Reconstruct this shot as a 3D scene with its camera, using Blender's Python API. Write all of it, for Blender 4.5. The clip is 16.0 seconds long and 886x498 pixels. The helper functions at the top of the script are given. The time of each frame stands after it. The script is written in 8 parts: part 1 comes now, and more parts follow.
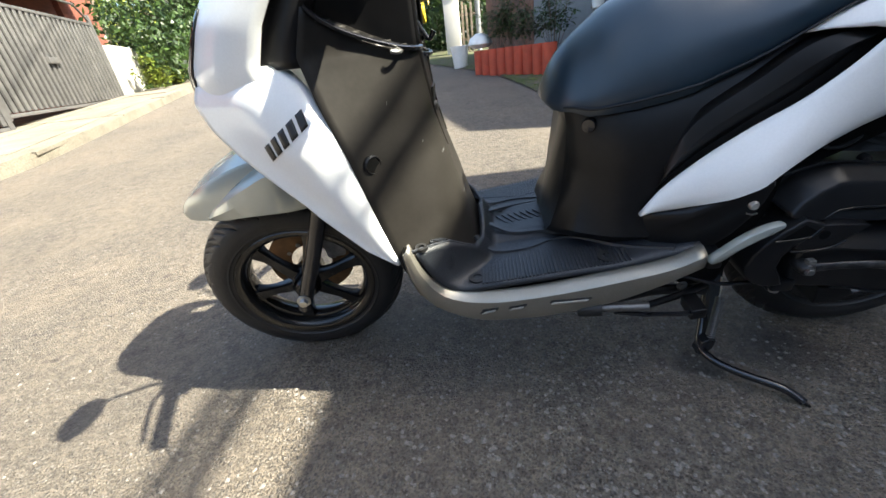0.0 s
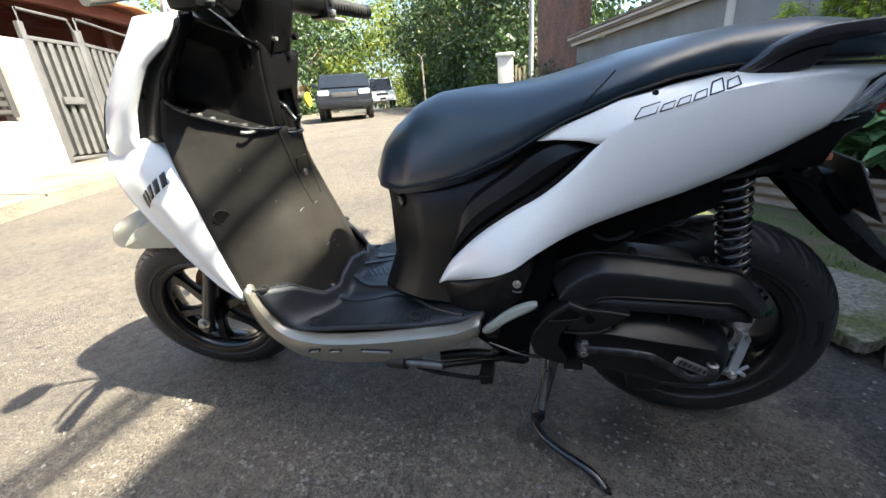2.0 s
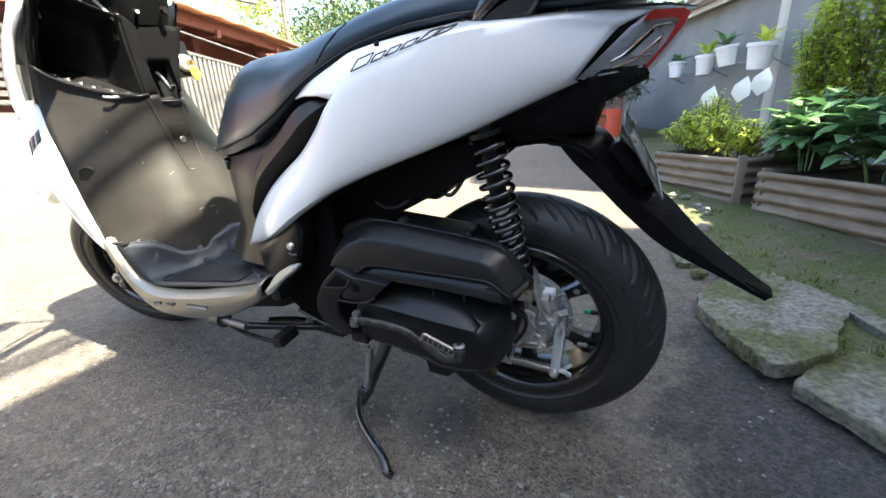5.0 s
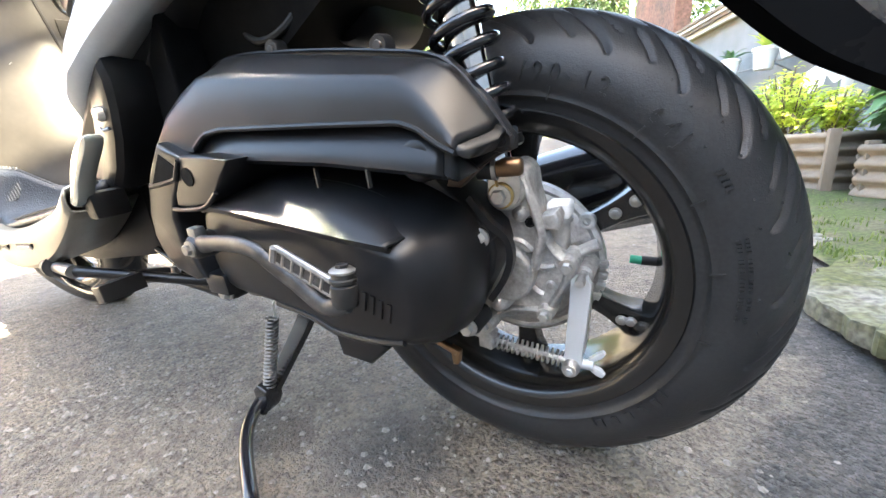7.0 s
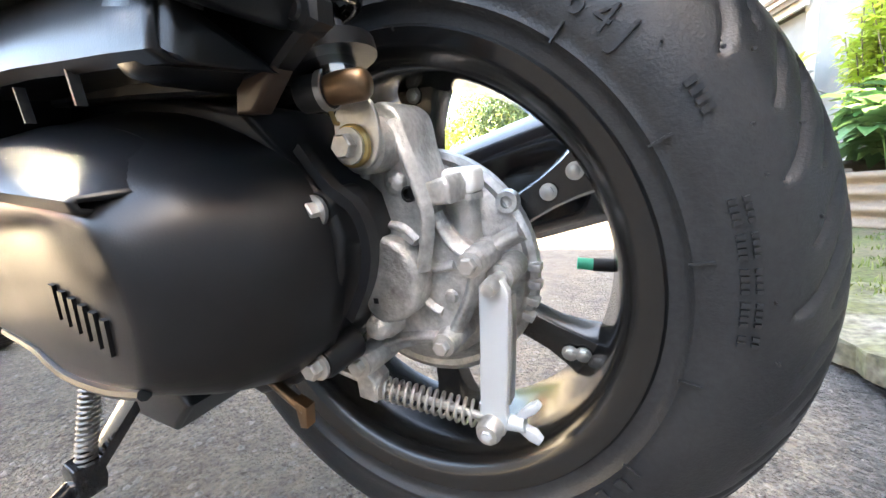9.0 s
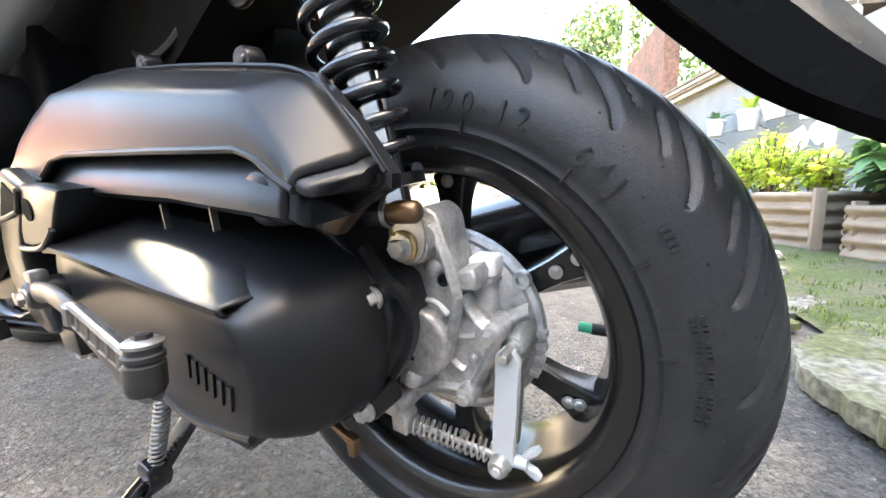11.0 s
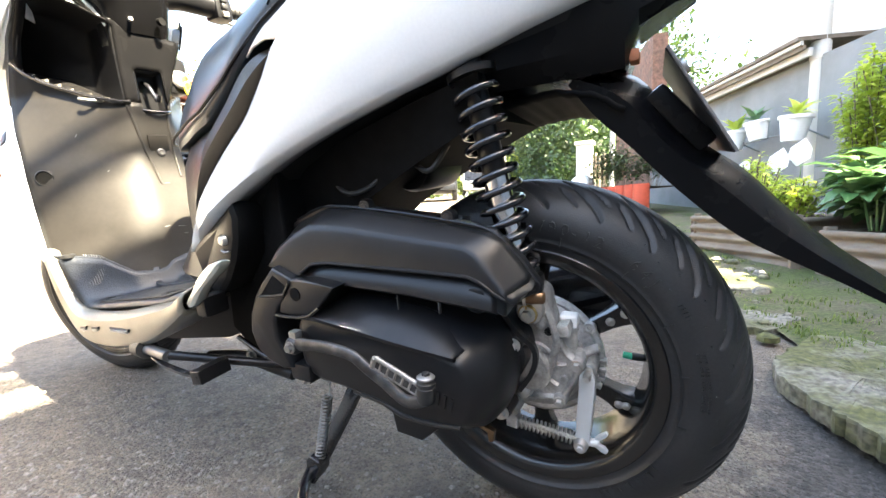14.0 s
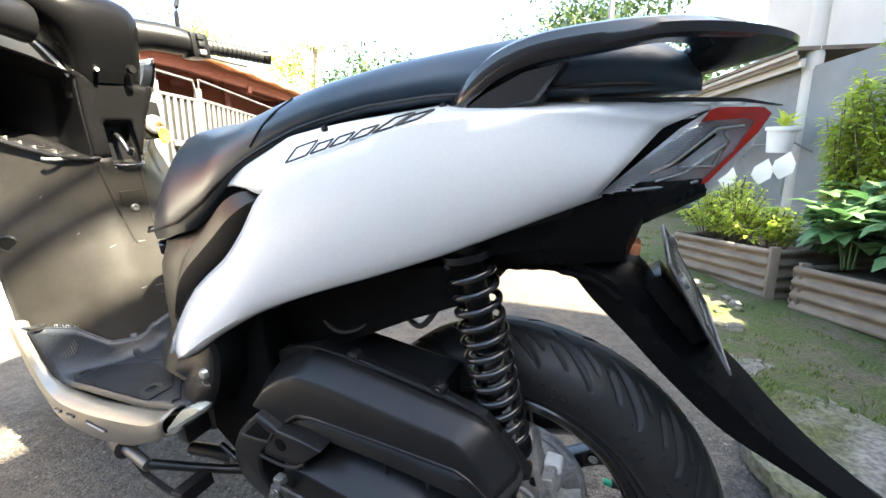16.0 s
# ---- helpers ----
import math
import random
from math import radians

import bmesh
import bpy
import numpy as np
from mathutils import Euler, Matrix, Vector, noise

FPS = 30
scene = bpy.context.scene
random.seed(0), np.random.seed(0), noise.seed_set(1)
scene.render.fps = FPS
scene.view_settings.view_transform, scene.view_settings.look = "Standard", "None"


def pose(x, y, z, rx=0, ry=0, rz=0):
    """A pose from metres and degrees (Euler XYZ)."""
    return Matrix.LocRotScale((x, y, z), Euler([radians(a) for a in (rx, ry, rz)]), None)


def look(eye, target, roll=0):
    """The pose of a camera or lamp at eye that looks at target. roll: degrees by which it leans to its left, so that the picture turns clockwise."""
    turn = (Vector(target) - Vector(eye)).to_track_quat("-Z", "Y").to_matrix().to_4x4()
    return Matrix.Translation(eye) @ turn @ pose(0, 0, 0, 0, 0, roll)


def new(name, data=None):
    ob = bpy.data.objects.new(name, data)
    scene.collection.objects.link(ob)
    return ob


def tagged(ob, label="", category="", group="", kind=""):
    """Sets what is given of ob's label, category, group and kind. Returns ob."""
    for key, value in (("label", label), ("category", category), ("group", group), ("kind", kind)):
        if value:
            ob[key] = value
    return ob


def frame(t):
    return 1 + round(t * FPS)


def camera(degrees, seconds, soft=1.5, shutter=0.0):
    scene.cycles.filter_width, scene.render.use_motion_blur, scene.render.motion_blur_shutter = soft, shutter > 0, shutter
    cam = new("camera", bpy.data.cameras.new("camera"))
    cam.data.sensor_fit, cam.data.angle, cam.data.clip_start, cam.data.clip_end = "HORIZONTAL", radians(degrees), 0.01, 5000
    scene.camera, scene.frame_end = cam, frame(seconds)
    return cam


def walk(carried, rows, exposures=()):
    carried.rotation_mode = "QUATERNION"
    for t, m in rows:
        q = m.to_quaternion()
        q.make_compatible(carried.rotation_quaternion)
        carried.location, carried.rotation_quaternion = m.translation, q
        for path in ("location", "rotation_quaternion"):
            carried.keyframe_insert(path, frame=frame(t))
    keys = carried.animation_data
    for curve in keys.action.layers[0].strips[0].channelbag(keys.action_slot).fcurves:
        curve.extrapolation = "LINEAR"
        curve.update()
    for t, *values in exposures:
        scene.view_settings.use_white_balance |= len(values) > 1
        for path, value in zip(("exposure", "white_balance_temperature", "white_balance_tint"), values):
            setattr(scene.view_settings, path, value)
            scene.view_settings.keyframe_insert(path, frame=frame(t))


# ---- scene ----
cam = camera(97.7, 16.0)
PATH = [
    (0.0, (0.4564, -0.8592, 0.7022), (0.3474, 0.0279, 0.2538), -7.54),
    (0.5, (0.5729, -0.8583, 0.7029), (0.4469, 0.0513, 0.3069), -7.28),
    (1.0, (0.7233, -0.8817, 0.7150), (0.5346, 0.0285, 0.3462), -7.46),
    (1.5, (0.8405, -0.9096, 0.7200), (0.6078, -0.0018, 0.3711), -6.73),
    (2.0, (0.9248, -0.8811, 0.7223), (0.6838, 0.0314, 0.3918), -4.30),
    (2.5, (1.0121, -0.8499, 0.7225), (0.7109, 0.0450, 0.3931), -5.32),
    (3.0, (1.0825, -0.8282, 0.7146), (0.7957, 0.0623, 0.3616), -4.88),
    (3.5, (1.1897, -0.8315, 0.6783), (0.8527, 0.0505, 0.3491), -4.31),
    (4.0, (1.3136, -0.8171, 0.6484), (0.9423, 0.0598, 0.3432), -3.73),
    (4.2, (1.3578, -0.8063, 0.6451), (0.9823, 0.0723, 0.3498), -3.52),
    (6.3, (1.4115, -0.5559, 0.4990), (0.9971, 0.2810, 0.1415), -2.93),
    (6.5, (1.4020, -0.5258, 0.4673), (0.9543, 0.2963, 0.1153), -4.85),
    (7.0, (1.3860, -0.4466, 0.3727), (0.9164, 0.4032, 0.1332), -2.79),
    (7.5, (1.3760, -0.3992, 0.3338), (0.9311, 0.4861, 0.1980), -3.37),
    (8.0, (1.3889, -0.3562, 0.3083), (0.9532, 0.5329, 0.1680), -2.97),
    (8.5, (1.3957, -0.3237, 0.2960), (0.9524, 0.5631, 0.1652), -2.59),
    (9.0, (1.4061, -0.3007, 0.3035), (0.9648, 0.5883, 0.1812), -2.85),
    (9.5, (1.4165, -0.2857, 0.3191), (0.9756, 0.6044, 0.2036), -2.38),
    (9.7, (1.4222, -0.2874, 0.3316), (0.9602, 0.5929, 0.2233), -2.17),
    (11.8, (1.4180, -0.4194, 0.3839), (0.9514, 0.4531, 0.2389), -0.42),
    (12.0, (1.4147, -0.4378, 0.3910), (0.9508, 0.4356, 0.2430), -0.87),
    (12.5, (1.4123, -0.4766, 0.3985), (0.9519, 0.3967, 0.2388), -1.85),
    (13.0, (1.4138, -0.5124, 0.4073), (0.9598, 0.3649, 0.2516), -2.05),
    (13.5, (1.4022, -0.5470, 0.4172), (0.9487, 0.3286, 0.2511), -2.76),
    (14.0, (1.3905, -0.5717, 0.4612), (0.9302, 0.3102, 0.3591), -1.67),
    (14.5, (1.3974, -0.5821, 0.5207), (0.9432, 0.3048, 0.4363), 0.20),
    (15.0, (1.3897, -0.5801, 0.5711), (0.9316, 0.3045, 0.4834), 0.58),
    (15.5, (1.3671, -0.5627, 0.6234), (0.9150, 0.3230, 0.5174), -1.35),
    (16.0, (1.3672, -0.5369, 0.6783), (0.9460, 0.3528, 0.5024), 0.37),
]
EXPOSURE = [(0, 2.2, 6450, 4), (2.5, 2.4, 6450, 4), (4.2, 2.8, 6500, 4), (6.3, 4.15, 7100, 6), (7.0, 4.75, 7500, 6), (9.7, 5.1, 7900, 8), (12.5, 4.75, 7450, 6), (13.5, 4.52, 7450, 7), (14.5, 3.88, 7150, 6), (16, 3.55, 7000, 4)]
walk(cam, [(t, look(eye, target, roll)) for t, eye, target, roll in PATH], EXPOSURE)


# ---- light ----
SUN_AZ, SUN_EL = -11.0, 48.5          # degrees: azimuth from +x towards +y, elevation
world = bpy.data.worlds.new("sky")
scene.world = world
world.use_nodes = True
wnt = world.node_tree
sky = wnt.nodes.new("ShaderNodeTexSky")
sky.sky_type = "NISHITA"
sky.sun_disc = False
sky.sun_elevation = radians(SUN_EL)
sky.sun_rotation = radians(90 - SUN_AZ)
sky.dust_density = 3.0
wnt.links.new(sky.outputs[0], wnt.nodes["Background"].inputs[0])
wnt.nodes["Background"].inputs[1].default_value = 0.112
sun = new("sun", bpy.data.lights.new("sun", "SUN"))
sun.data.energy = 5.0
sun.data.angle = radians(0.6)
sun.data.color = (1.0, 0.915, 0.775)
ca, sa, ce, se = math.cos(radians(SUN_AZ)), math.sin(radians(SUN_AZ)), math.cos(radians(SUN_EL)), math.sin(radians(SUN_EL))
sun.matrix_world = look((20 * ca * ce, 20 * sa * ce, 20 * se), (0, 0, 0))

# ---- materials ----


def mat(name, color, rough=0.5, metal=0.0, color2=None, scale=8.0, mix=(0.35, 0.7), bump=0.0, bump_scale=200.0,
        rough2=None, coat=0.0, detail=5.0, spec=0.5, space="Object", fine=None, fine_scale=300.0, stretch=(1, 1, 1)):
    """Principled material with noise between two colours, a second fine grain, and a bump."""
    m = bpy.data.materials.new(name)
    m.use_nodes = True
    nt = m.node_tree
    b = nt.nodes["Principled BSDF"]
    b.inputs["Base Color"].default_value = (*color, 1)
    b.inputs["Roughness"].default_value = rough
    b.inputs["Metallic"].default_value = metal
    b.inputs["Coat Weight"].default_value = coat
    b.inputs["Coat Roughness"].default_value = 0.08
    b.inputs["Specular IOR Level"].default_value = spec
    tc = nt.nodes.new("ShaderNodeTexCoord")
    mp = nt.nodes.new("ShaderNodeMapping")
    mp.inputs["Scale"].default_value = stretch
    nt.links.new(tc.outputs[space], mp.inputs["Vector"])
    if color2:
        nz = nt.nodes.new("ShaderNodeTexNoise")
        nz.inputs["Scale"].default_value = scale
        nz.inputs["Detail"].default_value = detail
        nz.inputs["Roughness"].default_value = 0.62
        nt.links.new(mp.outputs[0], nz.inputs["Vector"])
        rp = nt.nodes.new("ShaderNodeValToRGB")
        rp.color_ramp.elements[0].position, rp.color_ramp.elements[1].position = mix
        rp.color_ramp.elements[0].color = (*color, 1)
        rp.color_ramp.elements[1].color = (*color2, 1)
        nt.links.new(nz.outputs["Fac"], rp.inputs["Fac"])
        out = rp.outputs["Color"]
        if fine is not None:
            nf = nt.nodes.new("ShaderNodeTexNoise")
            nf.inputs["Scale"].default_value = fine_scale
            nf.inputs["Detail"].default_value = 2.0
            nt.links.new(mp.outputs[0], nf.inputs["Vector"])
            mr = nt.nodes.new("ShaderNodeMapRange")
            mr.inputs["From Min"].default_value, mr.inputs["From Max"].default_value = 0.3, 0.7
            mr.inputs["To Min"].default_value, mr.inputs["To Max"].default_value = 1 - fine, 1 + fine
            nt.links.new(nf.outputs["Fac"], mr.inputs["Value"])
            mx = nt.nodes.new("ShaderNodeMix")
            mx.data_type, mx.blend_type = "RGBA", "MULTIPLY"
            mx.inputs["Factor"].default_value = 1.0
            nt.links.new(out, mx.inputs["A"])
            nt.links.new(mr.outputs[0], mx.inputs["B"])
            out = mx.outputs["Result"]
        nt.links.new(out, b.inputs["Base Color"])
        if rough2 is not None:
            rr = nt.nodes.new("ShaderNodeMapRange")
            rr.inputs["To Min"].default_value, rr.inputs["To Max"].default_value = rough, rough2
            rr.inputs["From Min"].default_value, rr.inputs["From Max"].default_value = 0.3, 0.7
            nt.links.new(nz.outputs["Fac"], rr.inputs["Value"])
            nt.links.new(rr.outputs[0], b.inputs["Roughness"])
    if bump:
        nb = nt.nodes.new("ShaderNodeTexNoise")
        nb.inputs["Scale"].default_value = bump_scale
        nb.inputs["Detail"].default_value = 3.0
        nt.links.new(mp.outputs[0], nb.inputs["Vector"])
        bp = nt.nodes.new("ShaderNodeBump")
        bp.inputs["Strength"].default_value = bump
        bp.inputs["Distance"].default_value = 0.002
        nt.links.new(nb.outputs["Fac"], bp.inputs["Height"])
        nt.links.new(bp.outputs[0], b.inputs["Normal"])
    return m


def asphalt(name):
    """Worn road: warm grey binder full of pale and dark stone chips, open pits between them with shade put into their
    colour, broad stains, a fresh dark mend and an oil spot.
    """
    m = bpy.data.materials.new(name)
    m.use_nodes = True
    nt = m.node_tree
    b = nt.nodes["Principled BSDF"]
    N, Lk = nt.nodes.new, nt.links.new
    geo = N("ShaderNodeNewGeometry")
    pos = geo.outputs["Position"]

    def noise_(scale, detail=4.0, rough=0.6):
        n_ = N("ShaderNodeTexNoise")
        n_.inputs["Scale"].default_value = scale
        n_.inputs["Detail"].default_value = detail
        n_.inputs["Roughness"].default_value = rough
        Lk(pos, n_.inputs["Vector"])
        return n_.outputs["Fac"]

    def ranged(v, a0, a1, b0, b1):
        r_ = N("ShaderNodeMapRange")
        for k, q in zip(("From Min", "From Max", "To Min", "To Max"), (a0, a1, b0, b1)):
            r_.inputs[k].default_value = q
        Lk(v, r_.inputs["Value"])
        return r_.outputs[0]

    def ramp(v, *stops):
        r_ = N("ShaderNodeValToRGB")
        el = r_.color_ramp.elements
        el[0].position, el[0].color = stops[0][0], (*stops[0][1], 1)
        el[1].position, el[1].color = stops[-1][0], (*stops[-1][1], 1)
        for p_, c_ in stops[1:-1]:
            el.new(p_).color = (*c_, 1)
        Lk(v, r_.inputs["Fac"])
        return r_.outputs["Color"]

    def maths(op, a, c):
        n_ = N("ShaderNodeMath")
        n_.operation = op
        for k, q in enumerate((a, c)):
            if isinstance(q, (int, float)):
                n_.inputs[k].default_value = q
            else:
                Lk(q, n_.inputs[k])
        return n_.outputs[0]

    def blend(kind, f, a, c):
        n_ = N("ShaderNodeMix")
        n_.data_type, n_.blend_type = "RGBA", kind
        if isinstance(f, (int, float)):
            n_.inputs["Factor"].default_value = f
        else:
            Lk(f, n_.inputs["Factor"])
        for k, q in (("A", a), ("B", c)):
            if isinstance(q, tuple):
                n_.inputs[k].default_value = (*q, 1)
            else:
                Lk(q, n_.inputs[k])
        return n_.outputs["Result"]

    def cells(scale):
        v_ = N("ShaderNodeTexVoronoi")
        v_.inputs["Scale"].default_value = scale
        warp = N("ShaderNodeVectorMath")
        warp.operation = "MULTIPLY_ADD"
        nz = N("ShaderNodeTexNoise")
        nz.inputs["Scale"].default_value = scale * 0.7
        Lk(pos, nz.inputs["Vector"])
        Lk(nz.outputs["Color"], warp.inputs[0])
        warp.inputs[1].default_value = (0.6 / scale,) * 3
        Lk(pos, warp.inputs[2])
        Lk(warp.outputs[0], v_.inputs["Vector"])
        sp_ = N("ShaderNodeSeparateColor")
        Lk(v_.outputs["Color"], sp_.inputs[0])
        return v_.outputs["Distance"], sp_.outputs[0], sp_.outputs[1]

    d1, r1, q1 = cells(150.0)
    d2, r2, q2 = cells(72.0)
    fine_chip = ramp(r1, (0.0, (0.080, 0.072, 0.064)), (0.55, (0.150, 0.134, 0.114)), (1.0, (0.230, 0.207, 0.179)))
    big_chip = ramp(r2, (0.0, (0.075, 0.069, 0.062)), (0.5, (0.190, 0.173, 0.152)), (1.0, (0.320, 0.295, 0.260)))
    binder = ramp(noise_(1.3, 6.0), (0.35, (0.124, 0.105, 0.085)), (0.68, (0.212, 0.174, 0.132)))
    bare = ranged(noise_(2.2), 0.36, 0.62, 0.45, 1.0)
    col = blend("MIX", maths("MULTIPLY", ranged(d1, 0.30, 0.60, 0.95, 0.25), bare), binder, fine_chip)
    keep = maths("MULTIPLY", maths("GREATER_THAN", q2, 0.82), maths("MULTIPLY", ranged(d2, 0.30, 0.42, 0.9, 0.0), bare))
    col = blend("MIX", keep, col, big_chip)
    # darker colour in the sunken pits stands in for the shade inside them
    pit_shade = ramp(noise_(210.0, 2.0), (0.34, (0.50, 0.49, 0.48)), (0.47, (1.0, 1.0, 1.0)))
    col = blend("MULTIPLY", bare, col, pit_shade)
    col = blend("MULTIPLY", 1.0, col, ramp(noise_(9.0, 3.0), (0.27, (0.55, 0.55, 0.57)), (0.36, (1, 1, 1))))
    col = blend("MULTIPLY", 1.0, col, ramp(noise_(26.0, 4.0), (0.30, (0.72, 0.72, 0.73)), (0.60, (1.08, 1.07, 1.05))))

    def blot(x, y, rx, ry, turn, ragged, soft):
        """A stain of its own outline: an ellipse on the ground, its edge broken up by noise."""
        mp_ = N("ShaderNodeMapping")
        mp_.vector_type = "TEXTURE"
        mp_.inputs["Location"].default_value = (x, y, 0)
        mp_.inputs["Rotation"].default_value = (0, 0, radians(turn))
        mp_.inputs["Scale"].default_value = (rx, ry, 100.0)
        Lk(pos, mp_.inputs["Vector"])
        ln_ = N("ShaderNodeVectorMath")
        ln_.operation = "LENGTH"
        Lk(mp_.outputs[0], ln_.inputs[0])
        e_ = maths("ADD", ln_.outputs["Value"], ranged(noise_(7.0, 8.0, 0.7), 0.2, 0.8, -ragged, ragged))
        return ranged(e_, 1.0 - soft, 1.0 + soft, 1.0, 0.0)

    fresh = blend("MULTIPLY", 1.0, fine_chip, (0.34, 0.35, 0.38))
    col = blend("MIX", maths("MULTIPLY", blot(1.98, -0.12, 0.40, 0.62, 22, 0.34, 0.08), 0.94), col, fresh)
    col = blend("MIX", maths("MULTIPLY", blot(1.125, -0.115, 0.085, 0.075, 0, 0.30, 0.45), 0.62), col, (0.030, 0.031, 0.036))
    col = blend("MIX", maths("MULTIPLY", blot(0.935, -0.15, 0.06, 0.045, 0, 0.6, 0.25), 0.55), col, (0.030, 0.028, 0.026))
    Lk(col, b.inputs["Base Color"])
    b.inputs["Roughness"].default_value = 0.82
    rel = maths("ADD", maths("MULTIPLY", ranged(d1, 0.0, 0.62, 1.0, 0.0), bare), maths("MULTIPLY", keep, 1.5))
    rel = maths("ADD", rel, maths("MULTIPLY", noise_(420.0, 2.0), 0.6))
    rel = maths("ADD", rel, maths("MULTIPLY", ranged(noise_(210.0, 2.0), 0.36, 0.5, 0.0, 1.0), 0.7))
    bp = N("ShaderNodeBump")
    bp.inputs["Strength"].default_value = 1.0
    bp.inputs["Distance"].default_value = 0.006
    Lk(rel, bp.inputs["Height"])
    Lk(bp.outputs[0], b.inputs["Normal"])
    return m


def leafy(name, dark, light, gloss=0.45, through_=0.3):
    """Leaves whose green differs leaf by leaf, a little light passing through."""
    m = bpy.data.materials.new(name)
    m.use_nodes = True
    nt = m.node_tree
    b = nt.nodes["Principled BSDF"]
    g = nt.nodes.new("ShaderNodeNewGeometry")
    rp = nt.nodes.new("ShaderNodeValToRGB")
    rp.color_ramp.elements[0].color = (*dark, 1)
    rp.color_ramp.elements[1].color = (*light, 1)
    nt.links.new(g.outputs["Random Per Island"], rp.inputs["Fac"])
    nt.links.new(rp.outputs["Color"], b.inputs["Base Color"])
    b.inputs["Roughness"].default_value = gloss
    tr = nt.nodes.new("ShaderNodeBsdfTranslucent")
    nt.links.new(rp.outputs["Color"], tr.inputs["Color"])
    mx = nt.nodes.new("ShaderNodeMixShader")
    mx.inputs[0].default_value = through_
    nt.links.new(b.outputs[0], mx.inputs[1])
    nt.links.new(tr.outputs[0], mx.inputs[2])
    nt.links.new(mx.outputs[0], nt.nodes["Material Output"].inputs["Surface"])
    return m


def glass(name, tint=(0.95, 0.97, 1.0), rough=0.03):
    m = bpy.data.materials.new(name)
    m.use_nodes = True
    nt = m.node_tree
    b = nt.nodes["Principled BSDF"]
    b.inputs["Base Color"].default_value = (*tint, 1)
    b.inputs["Transmission Weight"].default_value = 1.0
    b.inputs["Roughness"].default_value = rough
    b.inputs["IOR"].default_value = 1.3
    return m


M_ROAD = asphalt("road_asphalt")
M_WHITE = mat("white_paint", (0.80, 0.81, 0.80), 0.22, coat=0.6, color2=(0.74, 0.75, 0.745), scale=3.0, fine=0.02, bump=0.01, bump_scale=30)
M_PLASTIC = mat("black_plastic", (0.006, 0.006, 0.007), 0.28, color2=(0.010, 0.0098, 0.0096), scale=6.0, rough2=0.40, bump=0.08, bump_scale=900, spec=0.30, fine=0.12, fine_scale=80)
M_GREYPLASTIC = mat("worn_dark_plastic", (0.015, 0.0135, 0.0115), 0.36, color2=(0.026, 0.0235, 0.0205), scale=5.0, rough2=0.50, bump=0.08, bump_scale=900, fine=0.08, fine_scale=120, spec=0.27)
M_GLOSSBLACK = mat("gloss_black", (0.010, 0.010, 0.012), 0.16, coat=0.5, color2=(0.018, 0.018, 0.02), scale=10)
M_CASE = mat("satin_black_case", (0.008, 0.0083, 0.0095), 0.28, color2=(0.013, 0.0132, 0.0140), scale=9.0, rough2=0.38, bump=0.05, bump_scale=1100, spec=0.30, fine=0.1, fine_scale=60)
# black vinyl with the sky's blue sheen put into its base colour
M_SEAT = mat("black_vinyl_sky_sheen", (0.008, 0.021, 0.036), 0.27, color2=(0.012, 0.029, 0.047), scale=7.0, rough2=0.36, bump=0.10, bump_scale=650, spec=0.75)
M_MAT = mat("rubber_mat", (0.010, 0.0125, 0.017), 0.30, color2=(0.024, 0.027, 0.032), scale=9.0, rough2=0.46, bump=0.5, bump_scale=420, fine=0.3, spec=0.5)
M_TYRE = mat("tyre_rubber", (0.015, 0.015, 0.016), 0.40, color2=(0.025, 0.0247, 0.0243), scale=12.0, rough2=0.52, bump=0.2, bump_scale=700, fine=0.2, spec=0.40)
M_RIM = mat("black_rim", (0.005, 0.005, 0.005), 0.18, coat=0.2, color2=(0.010, 0.0095, 0.009), scale=20, rough2=0.28)
M_ALU = mat("cast_aluminium", (0.62, 0.61, 0.585), 0.40, metal=0.7, color2=(0.24, 0.232, 0.217), scale=34.0, rough2=0.58, bump=0.45, bump_scale=380, mix=(0.36, 0.72), detail=8.0, fine=0.12, fine_scale=260)
M_STEEL = mat("zinc_steel", (0.62, 0.62, 0.60), 0.32, metal=0.9, color2=(0.42, 0.40, 0.37), scale=60.0, rough2=0.5)
M_CHROME = mat("chrome", (0.75, 0.75, 0.76), 0.12, metal=1.0, color2=(0.6, 0.6, 0.6), scale=15)
M_GUARD = mat("moulded_black_plastic", (0.004, 0.004, 0.0046), 0.20, color2=(0.007, 0.0068, 0.0068), scale=6.0, rough2=0.30, bump=0.05, bump_scale=900, spec=0.10)
M_SILVER = mat("silver_paint", (0.33, 0.31, 0.265), 0.30, metal=0.70, color2=(0.27, 0.255, 0.215), scale=6.0, rough2=0.40, fine=0.06, fine_scale=500)
# pale colour stands in for the bright road mirrored in the trim's slots
M_SLOT = mat("slot_reflection_pale", (0.60, 0.60, 0.58), 0.30, metal=0.2, color2=(0.5, 0.5, 0.48), scale=15)
M_FENDER = mat("pale_silver_paint", (0.46, 0.48, 0.44), 0.26, metal=0.45, color2=(0.38, 0.40, 0.365), scale=6.0, coat=0.3)
M_LEVER = mat("pale_grey_lever", (0.50, 0.52, 0.52), 0.4, metal=0.2, color2=(0.48, 0.49, 0.49), scale=40)
M_BRASS = mat("brass", (0.62, 0.46, 0.2), 0.3, metal=0.9, color2=(0.42, 0.30, 0.14), scale=60)
M_COPPER = mat("bronzed_steel", (0.26, 0.16, 0.085), 0.36, metal=0.8, color2=(0.15, 0.095, 0.06), scale=30)
M_TONGUE = mat("brown_plastic", (0.045, 0.026, 0.017), 0.45, color2=(0.03, 0.018, 0.012), scale=40, spec=0.3)
